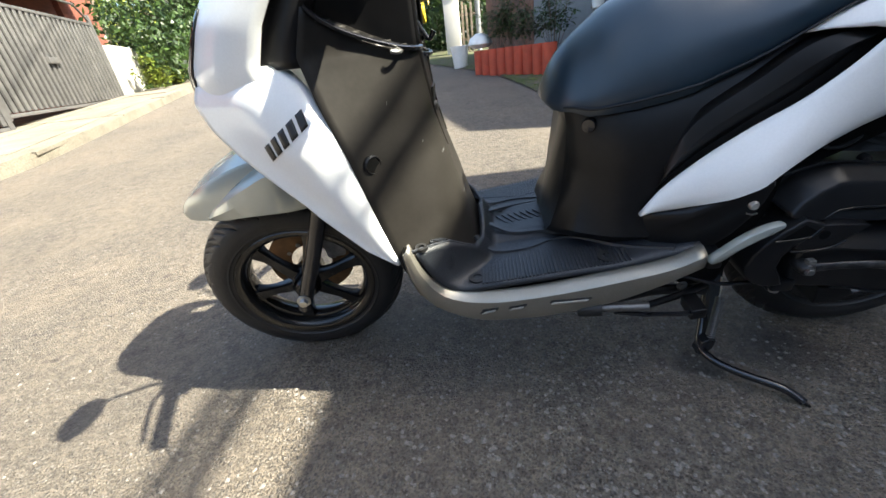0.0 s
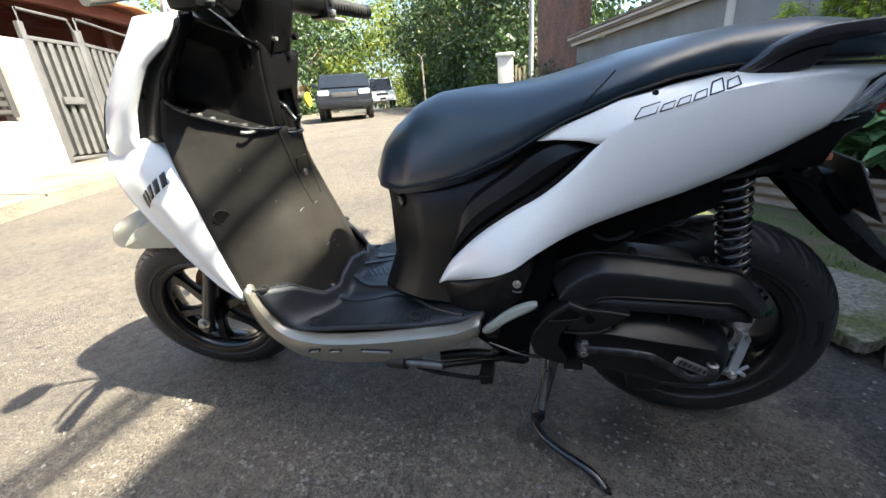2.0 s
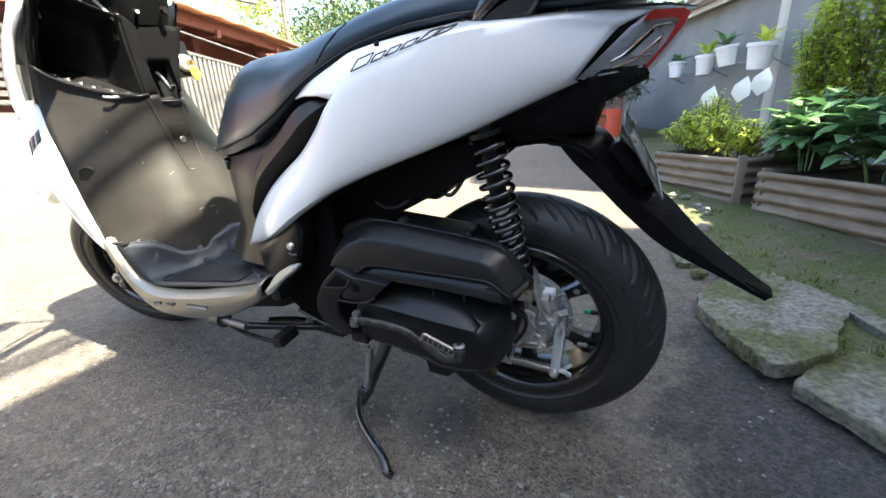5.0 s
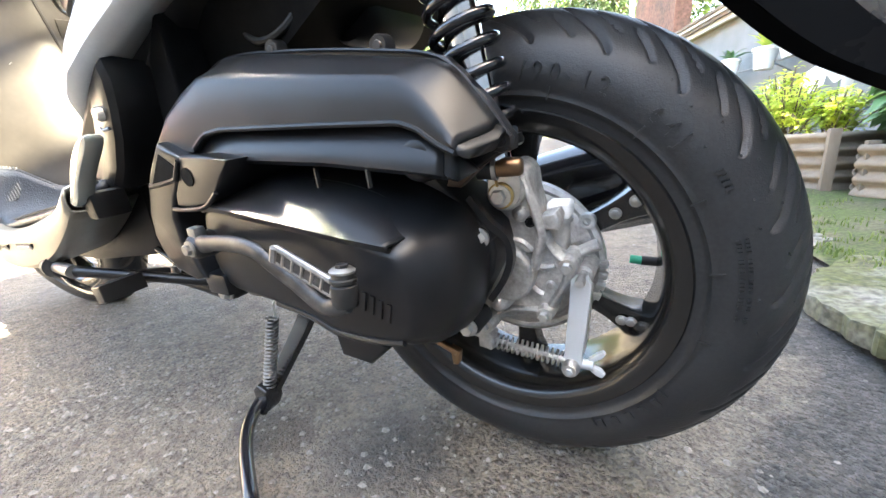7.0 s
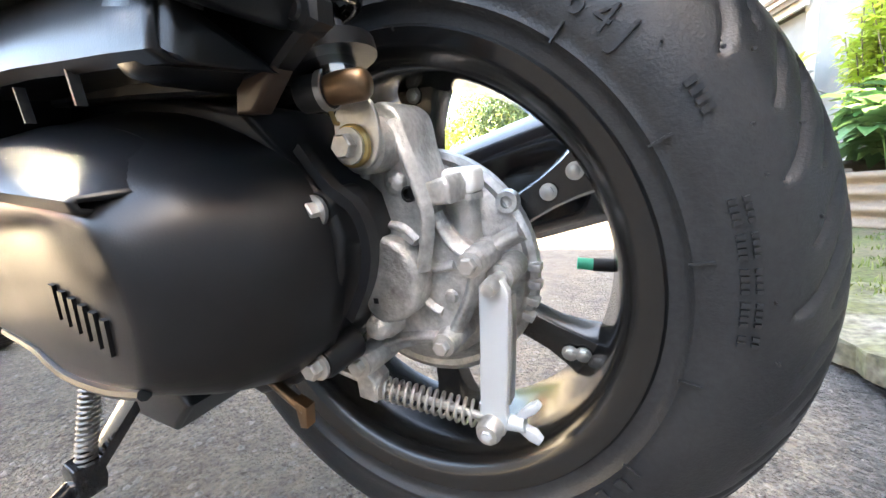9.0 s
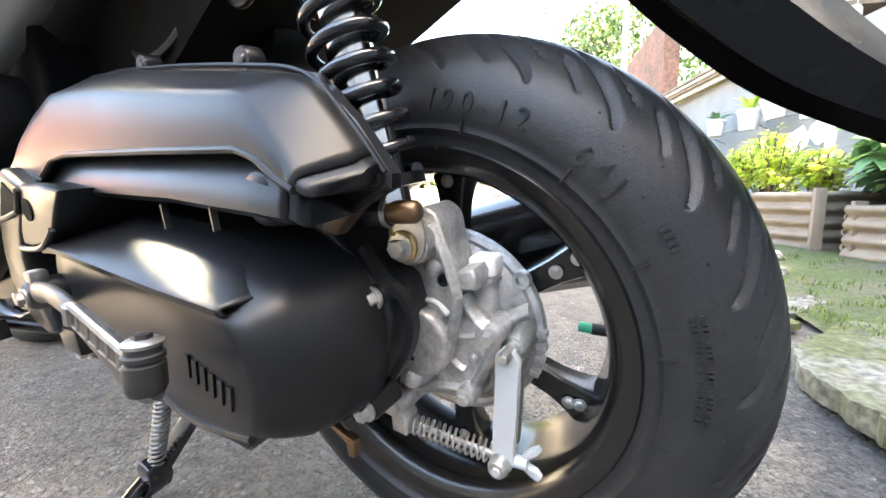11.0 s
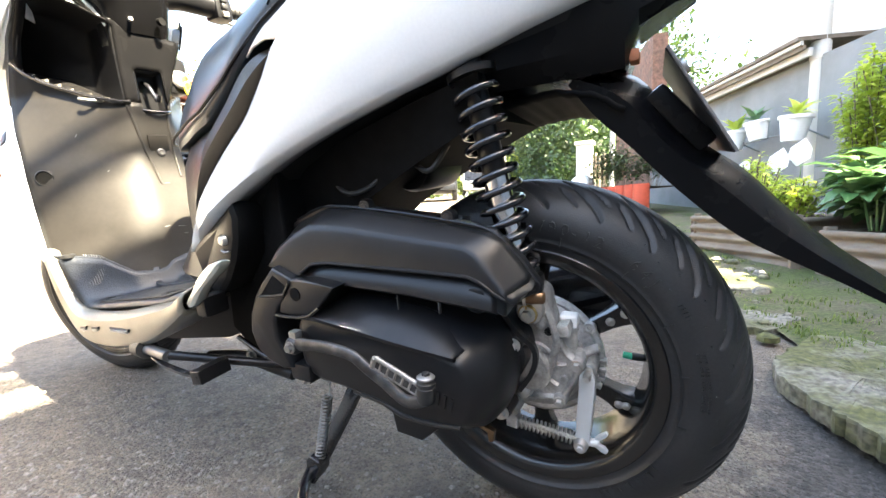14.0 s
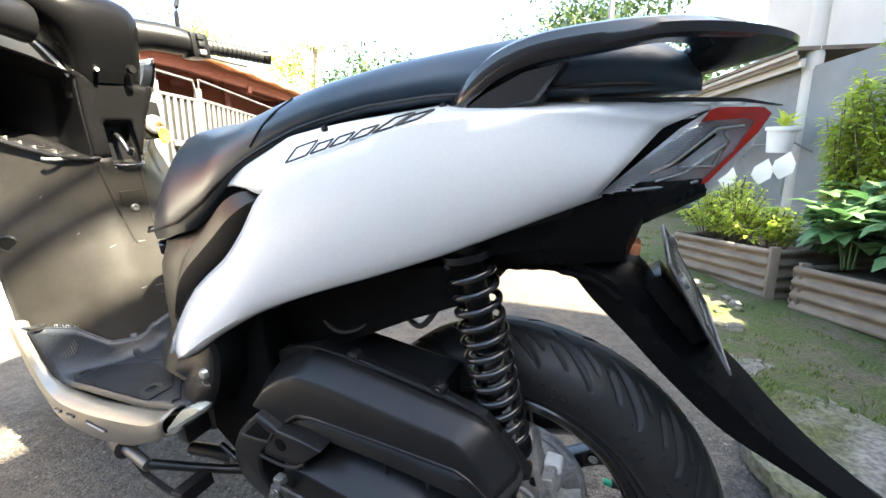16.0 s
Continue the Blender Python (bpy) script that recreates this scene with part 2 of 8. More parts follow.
M_RUBBER = mat("black_rubber", (0.009, 0.009, 0.009), 0.55, color2=(0.016, 0.016, 0.016), scale=30, bump=0.2, bump_scale=300)
M_GREEN = mat("green_cap", (0.02, 0.42, 0.22), 0.4, color2=(0.03, 0.5, 0.28), scale=90)
M_YELLOW = mat("yellow_tag", (0.78, 0.60, 0.05), 0.4, color2=(0.7, 0.5, 0.04), scale=50)
M_RED = mat("red_lens", (0.48, 0.030, 0.022), 0.10, coat=0.7, color2=(0.30, 0.018, 0.014), scale=30)
M_REFLECT = mat("lamp_reflector", (0.74, 0.75, 0.77), 0.25, metal=0.0, color2=(0.58, 0.59, 0.61), scale=160)
M_RIB = mat("lens_rib", (0.70, 0.72, 0.74), 0.2, color2=(0.55, 0.57, 0.59), scale=60, coat=0.3)
M_LENS = bpy.data.materials.new("clear_lens")
M_LENS.use_nodes = True
ln_ = M_LENS.node_tree
ln_.nodes.clear()
l_out, l_mix, l_clear, l_gloss = (ln_.nodes.new("ShaderNode" + k) for k in ("OutputMaterial", "MixShader", "BsdfTransparent", "BsdfGlossy"))
l_clear.inputs["Color"].default_value = (0.92, 0.93, 0.94, 1)
l_gloss.inputs["Roughness"].default_value = 0.06
l_mix.inputs[0].default_value = 0.06
ln_.links.new(l_clear.outputs[0], l_mix.inputs[1])
ln_.links.new(l_gloss.outputs[0], l_mix.inputs[2])
ln_.links.new(l_mix.outputs[0], l_out.inputs[0])
M_DARKMARK = mat("black_transfer", (0.012, 0.012, 0.013), 0.35, color2=(0.02, 0.02, 0.02), scale=50)
M_DULLMARK = mat("worn_plate_bars", (0.14, 0.14, 0.14), 0.5, color2=(0.07, 0.07, 0.07), scale=60)
M_PLATE = mat("plate_black", (0.010, 0.010, 0.011), 0.5, color2=(0.03, 0.03, 0.03), scale=30, spec=0.15)
M_MOSS = mat("mossy_ground", (0.042, 0.058, 0.009), 0.92, color2=(0.076, 0.064, 0.039), scale=5.5, detail=12, bump=1.0, bump_scale=60, space="Object", fine=0.5, fine_scale=110, mix=(0.42, 0.60))
M_STONE = mat("mossy_stone", (0.145, 0.135, 0.114), 0.9, color2=(0.062, 0.066, 0.020), scale=5.0, detail=12, bump=1.0, bump_scale=38, fine=0.5, fine_scale=75, mix=(0.43, 0.60))
M_SOIL = mat("soil", (0.05, 0.036, 0.024), 0.95, color2=(0.09, 0.065, 0.045), scale=20, bump=1.0, bump_scale=80)
M_SHEET = mat("weathered_sheet", (0.22, 0.18, 0.135), 0.8, color2=(0.10, 0.075, 0.055), scale=5.0, detail=8, bump=0.4, bump_scale=90, fine=0.2, stretch=(1, 1, 3))
M_WALLGREY = mat("grey_render", (0.24, 0.25, 0.255), 0.85, color2=(0.17, 0.18, 0.18), scale=2.5, detail=7, bump=0.4, bump_scale=60, fine=0.08)
M_WALLWHITE = mat("white_render", (0.54, 0.52, 0.48), 0.85, color2=(0.44, 0.42, 0.38), scale=1.2, detail=7, bump=0.3, bump_scale=50, fine=0.06)
M_KERB = mat("pale_concrete", (0.21, 0.185, 0.145), 0.88, color2=(0.12, 0.107, 0.083), scale=2.2, detail=9, bump=0.7, bump_scale=40, fine=0.25, fine_scale=60)
M_GATE = mat("grey_gate_paint", (0.075, 0.073, 0.072), 0.5, color2=(0.12, 0.115, 0.11), scale=4.0, fine=0.15)
# near-black that stands in for shade between the gate's slats
M_GATEGAPSHADE = mat("gate_gap_shade_black", (0.010, 0.010, 0.010), 0.8, color2=(0.018, 0.017, 0.016), scale=5)
M_GATEDARK = mat("dark_gate_paint", (0.045, 0.043, 0.042), 0.55, color2=(0.075, 0.07, 0.065), scale=4.0)
M_REDPAINT = mat("red_painted_concrete", (0.50, 0.075, 0.035), 0.65, color2=(0.36, 0.06, 0.03), scale=9.0, bump=0.3, bump_scale=60)
M_TERRACOTTA = mat("terracotta", (0.45, 0.17, 0.08), 0.75, color2=(0.34, 0.12, 0.06), scale=12.0, bump=0.3)
M_RUST = mat("rust_red_timber", (0.22, 0.07, 0.045), 0.75, color2=(0.14, 0.05, 0.035), scale=7.0, bump=0.3, stretch=(1, 1, 4))
M_BRICK = mat("red_brick", (0.185, 0.088, 0.060), 0.88, color2=(0.088, 0.058, 0.044), scale=3.2, detail=9, bump=0.8, bump_scale=26, fine=0.35, fine_scale=24, mix=(0.36, 0.66))
M_BARK = mat("bark", (0.11, 0.085, 0.06), 0.9, color2=(0.19, 0.155, 0.12), scale=12.0, bump=1.0, bump_scale=40, stretch=(1, 1, 0.3))
M_POTWHITE = mat("white_pot_plastic", (0.78, 0.78, 0.76), 0.5, color2=(0.66, 0.66, 0.64), scale=8)
M_PETAL = mat("white_petal", (0.82, 0.82, 0.76), 0.5, color2=(0.74, 0.77, 0.66), scale=20)
M_CARBLACK = mat("dark_car_paint", (0.010, 0.0105, 0.012), 0.30, color2=(0.014, 0.015, 0.017), scale=3, spec=0.35)
M_CARGLASS = mat("car_glass", (0.010, 0.012, 0.014), 0.08, color2=(0.016, 0.018, 0.02), scale=2, spec=0.4)
M_LEAF_BIG = leafy("broad_leaves", (0.060, 0.145, 0.048), (0.17, 0.29, 0.125), 0.40, 0.22)
M_LEAF_LIME = leafy("lime_leaves", (0.32, 0.44, 0.045), (0.66, 0.72, 0.15), 0.45, 0.50)
M_LEAF_TREE = leafy("tree_leaves", (0.010, 0.026, 0.008), (0.060, 0.105, 0.024), 0.45, 0.22)
# yellow-green leaves; on the trees the brighter colour also stands in for sunlight
M_LEAF_SUN = leafy("yellow_green_sunlit_leaves", (0.10, 0.15, 0.02), (0.28, 0.32, 0.05), 0.5)
M_GRASS = leafy("grass_blades", (0.06, 0.11, 0.012), (0.17, 0.20, 0.05), 0.6)

# ---- building helpers ----


def finish(ob, smooth=38):
    me = ob.data
    me.polygons.foreach_set("use_smooth", [True] * len(me.polygons))
    me.set_sharp_from_angle(angle=radians(smooth))
    return ob


def part(name, bm, material, parent=None, label="", smooth=38, solid=0.0):
    """One bmesh becomes one mesh object under a thing or a part."""
    bmesh.ops.recalc_face_normals(bm, faces=bm.faces)
    me = bpy.data.meshes.new(name)
    bm.to_mesh(me)
    bm.free()
    me.materials.append(material)
    ob = new(name, me)
    ob.parent = parent
    if label:
        ob["label"] = label
    finish(ob, smooth)
    if solid:
        md = ob.modifiers.new("thickness", "SOLIDIFY")
        md.thickness, md.offset = solid, 0.0
    return ob


def spline(pts, n):
    """n points along a smooth curve through pts (any dimension)."""
    p = [np.array(q, float) for q in pts]
    seg = [np.linalg.norm(b - a) + 1e-9 for a, b in zip(p, p[1:])]
    cum = np.concatenate([[0], np.cumsum(seg)])
    out = []
    for s in np.linspace(0, cum[-1], n):
        i = min(len(p) - 2, int(np.searchsorted(cum, s, side="right") - 1))
        u = (s - cum[i]) / seg[i]
        a, b = p[i], p[i + 1]
        ta = (b - (p[i - 1] if i else a)) * (seg[i] / (seg[i] + (seg[i - 1] if i else 0)))
        tb = ((p[i + 2] if i + 2 < len(p) else b) - a) * (seg[i] / (seg[i] + (seg[i + 1] if i + 2 < len(p) else 0)))
        u2, u3 = u * u, u * u * u
        out.append((2 * u3 - 3 * u2 + 1) * a + (u3 - 2 * u2 + u) * ta + (-2 * u3 + 3 * u2) * b + (u3 - u2) * tb)
    return out


def at(table, x):
    """Linear look-up in rows of (x, value)."""
    return float(np.interp(x, [r[0] for r in table], [r[1] for r in table]))


def loft(rings, closed=True, caps=True, bm=None):
    bm = bm or bmesh.new()
    vs = [[bm.verts.new(tuple(p)) for p in r] for r in rings]
    n = len(vs[0])
    for a, b in zip(vs, vs[1:]):
        for i in range(n if closed else n - 1):
            j = (i + 1) % n
            try:
                bm.faces.new((a[i], a[j], b[j], b[i]))
            except ValueError:
                pass
    if caps and closed:
        bm.faces.new(vs[0][::-1])
        bm.faces.new(vs[-1])
    return bm


def grid(fn, nu, nv, bm=None):
    """A sheet fn(u, v), u and v from 0 to 1."""
    return loft([[fn(i / nu, j / nv) for j in range(nv + 1)] for i in range(nu + 1)], closed=False, caps=False, bm=bm)


def sweep(path, section, bm=None, scales=None, up=(0, 0, 1), closed=True, caps=True):
    """A section of (side, up) offsets carried along a path."""
    P = [Vector(p) for p in path]
    rings = []
    for i, p in enumerate(P):
        d = (P[min(i + 1, len(P) - 1)] - P[max(i - 1, 0)]).normalized()
        u = Vector(up)
        if abs(d.dot(u)) > 0.97:
            u = Vector((0, 1, 0)) if abs(d.y) < 0.9 else Vector((1, 0, 0))
        s = d.cross(u).normalized()
        w = s.cross(d).normalized()
        k = scales[i] if scales else 1.0
        rings.append([p + s * a * k + w * b * k for a, b in section])
    return loft(rings, closed, caps, bm)


def circle(r, n=12):
    return [(r * math.cos(2 * math.pi * i / n), r * math.sin(2 * math.pi * i / n)) for i in range(n)]


def tube(path, r, bm=None, n=12, smooth=0):
    if smooth:
        path = spline(path, smooth)
    return sweep(path, circle(r, n), bm)


def coil(a, b, R, r, turns, bm=None, n=8, per=20):
    """A spring round the line from a to b."""
    a, b = Vector(a), Vector(b)
    d = (b - a).normalized()
    s = d.orthogonal().normalized()
    t = d.cross(s)
    N = int(turns * per)
    path = [a + (b - a) * (i / N) + (s * math.cos(2 * math.pi * i / per) + t * math.sin(2 * math.pi * i / per)) * R for i in range(N + 1)]
    return sweep(path, circle(r, n), bm, up=tuple(d))


def lathe(profile, n=48, bm=None, centre=(0, 0, 0), close=False):
    """Rows of (radius, y) turned round the y axis."""
    cx, cy, cz = centre
    rings = [[(cx + r * math.cos(2 * math.pi * i / n), cy + y, cz + r * math.sin(2 * math.pi * i / n)) for i in range(n)] for r, y in profile]
    if close:
        rings.append(rings[0])
    bm = loft(rings, True, not close, bm)
    if close:
        bmesh.ops.remove_doubles(bm, verts=bm.verts, dist=1e-6)
    return bm


def inset(outline, d):
    """An outline of (x, z) moved inwards by d."""
    p = [np.array(q, float) for q in outline]
    area = sum(a[0] * b[1] - b[0] * a[1] for a, b in zip(p, p[1:] + p[:1]))
    sg = 1 if area > 0 else -1
    out = []
    for i, q in enumerate(p):
        a, b = q - p[i - 1], p[(i + 1) % len(p)] - q
        a, b = a / (np.linalg.norm(a) + 1e-9), b / (np.linalg.norm(b) + 1e-9)
        na, nb = np.array((-a[1], a[0])) * sg, np.array((-b[1], b[0])) * sg
        m = na + nb
        out.append(q + m * d / max(0.7, 1 + na @ nb))
    return [tuple(q) for q in out]


def plate(outline, layers, bm=None):
    """An outline of (x, z), stacked in y: rows of (y, inwards by)."""
    return loft([[(x, y, z) for x, z in inset(outline, d)] for y, d in layers], True, True, bm)


def rounded(outline, y0, y1, r, steps_=4, bm=None):
    """An outline of (x, z) from y0 to y1 with its front edge rounded by r."""
    s = -1 if y1 < y0 else 1
    rows_ = [(y0, 0.0)] + [(y1 - s * r * (1 - math.sin(a)), r * (1 - math.cos(a))) for a in np.linspace(0, math.pi / 2, steps_ + 1)]
    return plate(outline, rows_, bm)


def closed_spline(pts, n):
    """n points round a smooth closed curve."""
    p = list(pts)
    k = 3
    q = spline(p[-k:] + p + p[:k + 1], n * 40)
    a = min(range(len(q) // 2), key=lambda i: np.linalg.norm(q[i] - np.array(p[0])))
    b = min(range(len(q) // 2, len(q)), key=lambda i: np.linalg.norm(q[i] - np.array(p[0])))
    return [tuple(q[int(round(a + (b - a) * i / n))]) for i in range(n)]


def box(size, centre=(0, 0, 0), bevel=0.0, bm=None, rot=None, seg=2):
    b2 = bmesh.new()
    bmesh.ops.create_cube(b2, size=1)
    bmesh.ops.scale(b2, vec=size, verts=b2.verts)
    if bevel:
        bmesh.ops.bevel(b2, geom=b2.edges[:], offset=bevel, segments=seg, affect="EDGES", profile=0.6)
    m = Matrix.Translation(centre) @ (rot if rot else Matrix())
    bmesh.ops.transform(b2, matrix=m, verts=b2.verts)
    if bm is None:
        return b2
    me = bpy.data.meshes.new("tmp")
    b2.to_mesh(me)
    b2.free()
    bm.from_mesh(me)
    bpy.data.meshes.remove(me)
    return bm


def bolt_mesh(bm, c, r=0.006, h=0.006, side=-1):
    """A flanged hexagon head on a face that looks along side * y."""
    x, y, z = c
    lathe([(r * 1.45, 0), (r * 1.45, side * h * 0.25), (r * 1.05, side * h * 0.3)], 16, bm, c)
    rings = [[(x + q * math.cos(math.pi / 3 * i), y + side * k, z + q * math.sin(math.pi / 3 * i)) for i in range(6)]
             for q, k in ((r, h * 0.25), (r, h * 0.9), (r * 0.85, h))]
    loft(rings, True, True, bm)
    return bm


def bars(outline_len, height, count, slant=0.25, thick=0.001, gap=0.35):
    """Plain bars in the xz plane, starting at the origin."""
    bm = bmesh.new()
    step = outline_len / count
    for i in range(count):
        x0, x1 = i * step, i * step + step * (1 - gap)
        loft([[(x0, y, 0), (x1, y, 0), (x1 + slant * height, y, height), (x0 + slant * height, y, height)] for y in (0, -thick)], True, True, bm)
    return bm


def thing(name, m, label, category, group=""):
    ob = new(name)
    ob.matrix_world = m
    return tagged(ob, label, category, group)

# ---- ground and setting ----


def rise(y):
    """The road climbs gently away from the scooter."""
    return 2.0 * (1 - math.exp(-max(0.0, y) / 25.0))


def soft_rise(y):
    return rise(y) if y > 0.3 else rise(0.3) * max(0.0, (y + 0.3) / 0.6) ** 2


def edge_x(y):
    """Where the road ends and the verge begins."""
    return at([(-3, 3.6), (-0.2, 2.7), (0.1, 2.15), (0.2, 1.93), (0.28, 1.80), (0.36, 1.70), (0.6, 1.66), (1.2, 1.64), (1.6, 1.50), (2.2, 1.28), (3.3, 1.10), (5, 0.75), (9, -0.9), (20, -5.5), (60, -22)], y)


def kerb_x(y):
    return at([(-8, -2.4), (0.8, -3.35), (1.6, -3.6), (2.7, -3.78), (4.3, -4.4), (8.5, -6.1), (16, -9.4), (30, -15.5), (60, -29)], y)


def sheet(name, xs, ys, fz, material, label, kind="structure", category="ground"):
    me = bpy.data.meshes.new(name)
    verts = [(x, y, fz(x, y)) for y in ys for x in xs]
    n = len(xs)
    faces = [(j * n + i, j * n + i + 1, (j + 1) * n + i + 1, (j + 1) * n + i) for j in range(len(ys) - 1) for i in range(n - 1)]
    me.from_pydata(verts, [], faces)
    me.materials.append(material)
    ob = finish(new(name, me), 60)
    return tagged(ob, label, category, "", kind)


def steps(*spans):
    out = []
    for a, b, n in spans:
        out += list(np.linspace(a, b, n, endpoint=False))
    return out + [spans[-1][1]]


def road_z(x, y):
    z = soft_rise(y)
    k = min(1.0, max(0.0, 1 - (x * x + y * y) / 60))
    return z + 0.004 * k * noise.noise((x * 1.7, y * 1.7, 0.3)) * min(1.0, abs(x) + abs(y - 0.0))


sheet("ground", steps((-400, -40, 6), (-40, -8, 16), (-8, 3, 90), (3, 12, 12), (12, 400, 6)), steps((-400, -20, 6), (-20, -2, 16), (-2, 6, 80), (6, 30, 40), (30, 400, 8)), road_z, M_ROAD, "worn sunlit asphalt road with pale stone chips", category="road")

# loose chips on the asphalt
bm_v, bm_f = [], []
rng = random.Random(4)
for i in range(9000):
    x, y = rng.uniform(-1.6, 2.1), rng.uniform(-1.0, 1.9)
    if rng.random() < 0.6:
        x, y = rng.gauss(0.7, 0.45), rng.gauss(-0.35, 0.28)
    s = rng.uniform(0.0012, 0.0040) if rng.random() < 0.8 else rng.uniform(0.0045, 0.0085)
    z = road_z(x, y)
    a = rng.uniform(0, 6.28)
    n0 = len(bm_v)
    for k in range(5):
        q = a + k * 1.2566
        bm_v.append((x + s * math.cos(q) * rng.uniform(0.7, 1.3), y + s * math.sin(q), z - 0.001))
    bm_v.append((x, y, z + s * rng.uniform(0.3, 0.6)))
    bm_f += [(n0 + k, n0 + (k + 1) % 5, n0 + 5) for k in range(5)]
me = bpy.data.meshes.new("gravel")
me.from_pydata(bm_v, [], bm_f)
me.materials.append(mat("pale_chips", (0.26, 0.238, 0.21), 0.85, color2=(0.11, 0.10, 0.09), scale=140, space="Object"))
tagged(new("gravel", me), "loose pale stone chips scattered over the asphalt", "gravel", "", "stuff")


def verge_z(x, y):
    e = edge_x(y)
    d = x - e
    return soft_rise(y) + (-0.02 if d < 0 else 0.014 + 0.02 * min(1, d / 0.3)) + 0.012 * noise.noise((x * 5, y * 5, 0))


def verge_sheet():
    xs = []
    me = bpy.data.meshes.new("verge")
    ys = steps((-6, -0.5, 12), (-0.5, 4.5, 70), (4.5, 14, 30), (14, 40, 14))
    us = steps((0.0, 0.5, 12), (0.5, 1.6, 10), (1.6, 12, 8))
    verts = [(edge_x(y) + at([(-0.3, 0.0), (0.1, 0.10), (0.3, 0.13), (0.7, 0.12), (1.0, 0.05), (1.3, 0.0)], y) + 0.03 * noise.noise((y * 4, 0, 1)) + u, y, verge_z(edge_x(y) + u, y)) for y in ys for u in us]
    n = len(us)
    me.from_pydata(verts, [], [(j * n + i, j * n + i + 1, (j + 1) * n + i + 1, (j + 1) * n + i) for j in range(len(ys) - 1) for i in range(n - 1)])
    me.materials.append(M_MOSS)
    return tagged(finish(new("verge", me), 60), "mossy green and brown dirt verge beside the road", "verge", "", "structure")


verge_sheet()

# rough stone slabs along the verge
def slab(pts, thick, base, label, tilt=0.0, undercut=0.86):
    """A broken slab: straight jagged sides, an undercut foot and an uneven top."""
    c = np.mean(pts, axis=0)
    rng_ = random.Random(int(abs(c[0]) * 1000))
    ring = []
    for a, b in zip(pts, list(pts[1:]) + [pts[0]]):
        for t in np.linspace(0, 1, 7)[:-1]:
            j = 0.0 if t == 0 else 0.006
            ring.append((a[0] + (b[0] - a[0]) * t + rng_.uniform(-j, j), a[1] + (b[1] - a[1]) * t + rng_.uniform(-j, j)))
    rings = []
    for k, zz in ((undercut, -thick), (0.93, -thick * 0.75), (0.992, -thick * 0.66), (1.0, -thick * 0.10), (0.992, -0.001), (0.9, 0.0), (0.75, 0.002), (0.55, 0.0), (0.35, 0.003), (0.15, 0.002)):
        top = 1.0 if zz > -0.01 else 0.4
        rings.append([(c[0] + (p[0] - c[0]) * k, c[1] + (p[1] - c[1]) * k,
                       base + zz + tilt * (p[0] - c[0]) * k + top * 0.010 * noise.noise(((c[0] + (p[0] - c[0]) * k) * 9, (c[1] + (p[1] - c[1]) * k) * 9, 3)) + rng_.uniform(-1, 1) * 0.0022) for p in ring])
    ob = part("stone_slab", loft(rings, True, True), M_STONE, None, smooth=16)
    return tagged(ob, label, "stone", "stone slabs along the verge")


slab([(1.657, 0.490), (1.665, 0.560), (1.705, 0.640), (1.770, 0.760), (1.835, 0.875), (1.900, 0.850), (1.945, 0.820), (1.985, 0.690), (2.015, 0.560), (1.950, 0.430), (1.890, 0.300), (1.800, 0.230), (1.745, 0.212), (1.715, 0.290), (1.690, 0.360)], 0.060, 0.086, "large broken grey stone slab with moss at the road's edge", 0.03, 0.80)
slab([(1.955, 0.71), (1.895, 0.93), (1.95, 0.97), (2.06, 0.68), (2.10, 0.45), (2.03, 0.44)], 0.06, 0.085, "narrow cracked strip of pale stone behind the large slab", 0.0, 0.97)
slab([(1.785, 0.185), (1.85, 0.285), (2.02, 0.415), (2.12, 0.43), (2.50, 0.34), (2.75, 0.05), (2.70, -0.25), (2.40, -0.22), (2.10, -0.05), (1.90, 0.04)], 0.055, 0.062, "broad pale stone slab sunk beside the road")
slab([(2.12, 0.47), (2.08, 0.70), (2.00, 0.94), (2.20, 1.02), (2.42, 0.70), (2.56, 0.40)], 0.05, 0.080, "flat moss-covered paving slab before the planter", 0.0, 0.97)
slab([(1.64, 0.84), (1.63, 1.08), (1.70, 1.20), (1.86, 1.18), (1.90, 1.00), (1.80, 0.93), (1.72, 0.83)], 0.05, 0.092, "flat mossy stone slab on the verge")
slab([(1.89, 1.19), (1.94, 1.00), (2.18, 1.06), (2.06, 1.30), (1.95, 1.36)], 0.05, 0.098, "flat moss-covered paving slab before the planter", 0.0, 0.97)
slab([(1.58, 1.24), (1.53, 1.42), (1.58, 1.62), (1.72, 1.60), (1.80, 1.38), (1.76, 1.24)], 0.05, 0.122, "flat mossy stone slab on the verge")
slab([(1.44, 1.76), (1.33, 2.02), (1.32, 2.28), (1.50, 2.20), (1.58, 1.95)], 0.05, 0.168, "flat mossy stone slab on the verge")
for i in range(34):
    x, y = rng.uniform(1.55, 1.85), rng.uniform(0.2, 1.9)
    s = rng.uniform(0.012, 0.035)
    rr = [[(x + s * k * math.cos(a) * rng.uniform(0.8, 1.2), y + s * k * math.sin(a) * rng.uniform(0.8, 1.2), verge_z(x, y) + zz * s) for a in np.linspace(0, 6.28, 7)[:-1]] for k, zz in ((1.0, -0.3), (0.95, 0.25), (0.5, 0.55))]
    tagged(part("pebble", loft(rr, True, True), M_STONE, None, smooth=50), "small rough stone on the dirt verge", "stone", "pebbles on the verge")


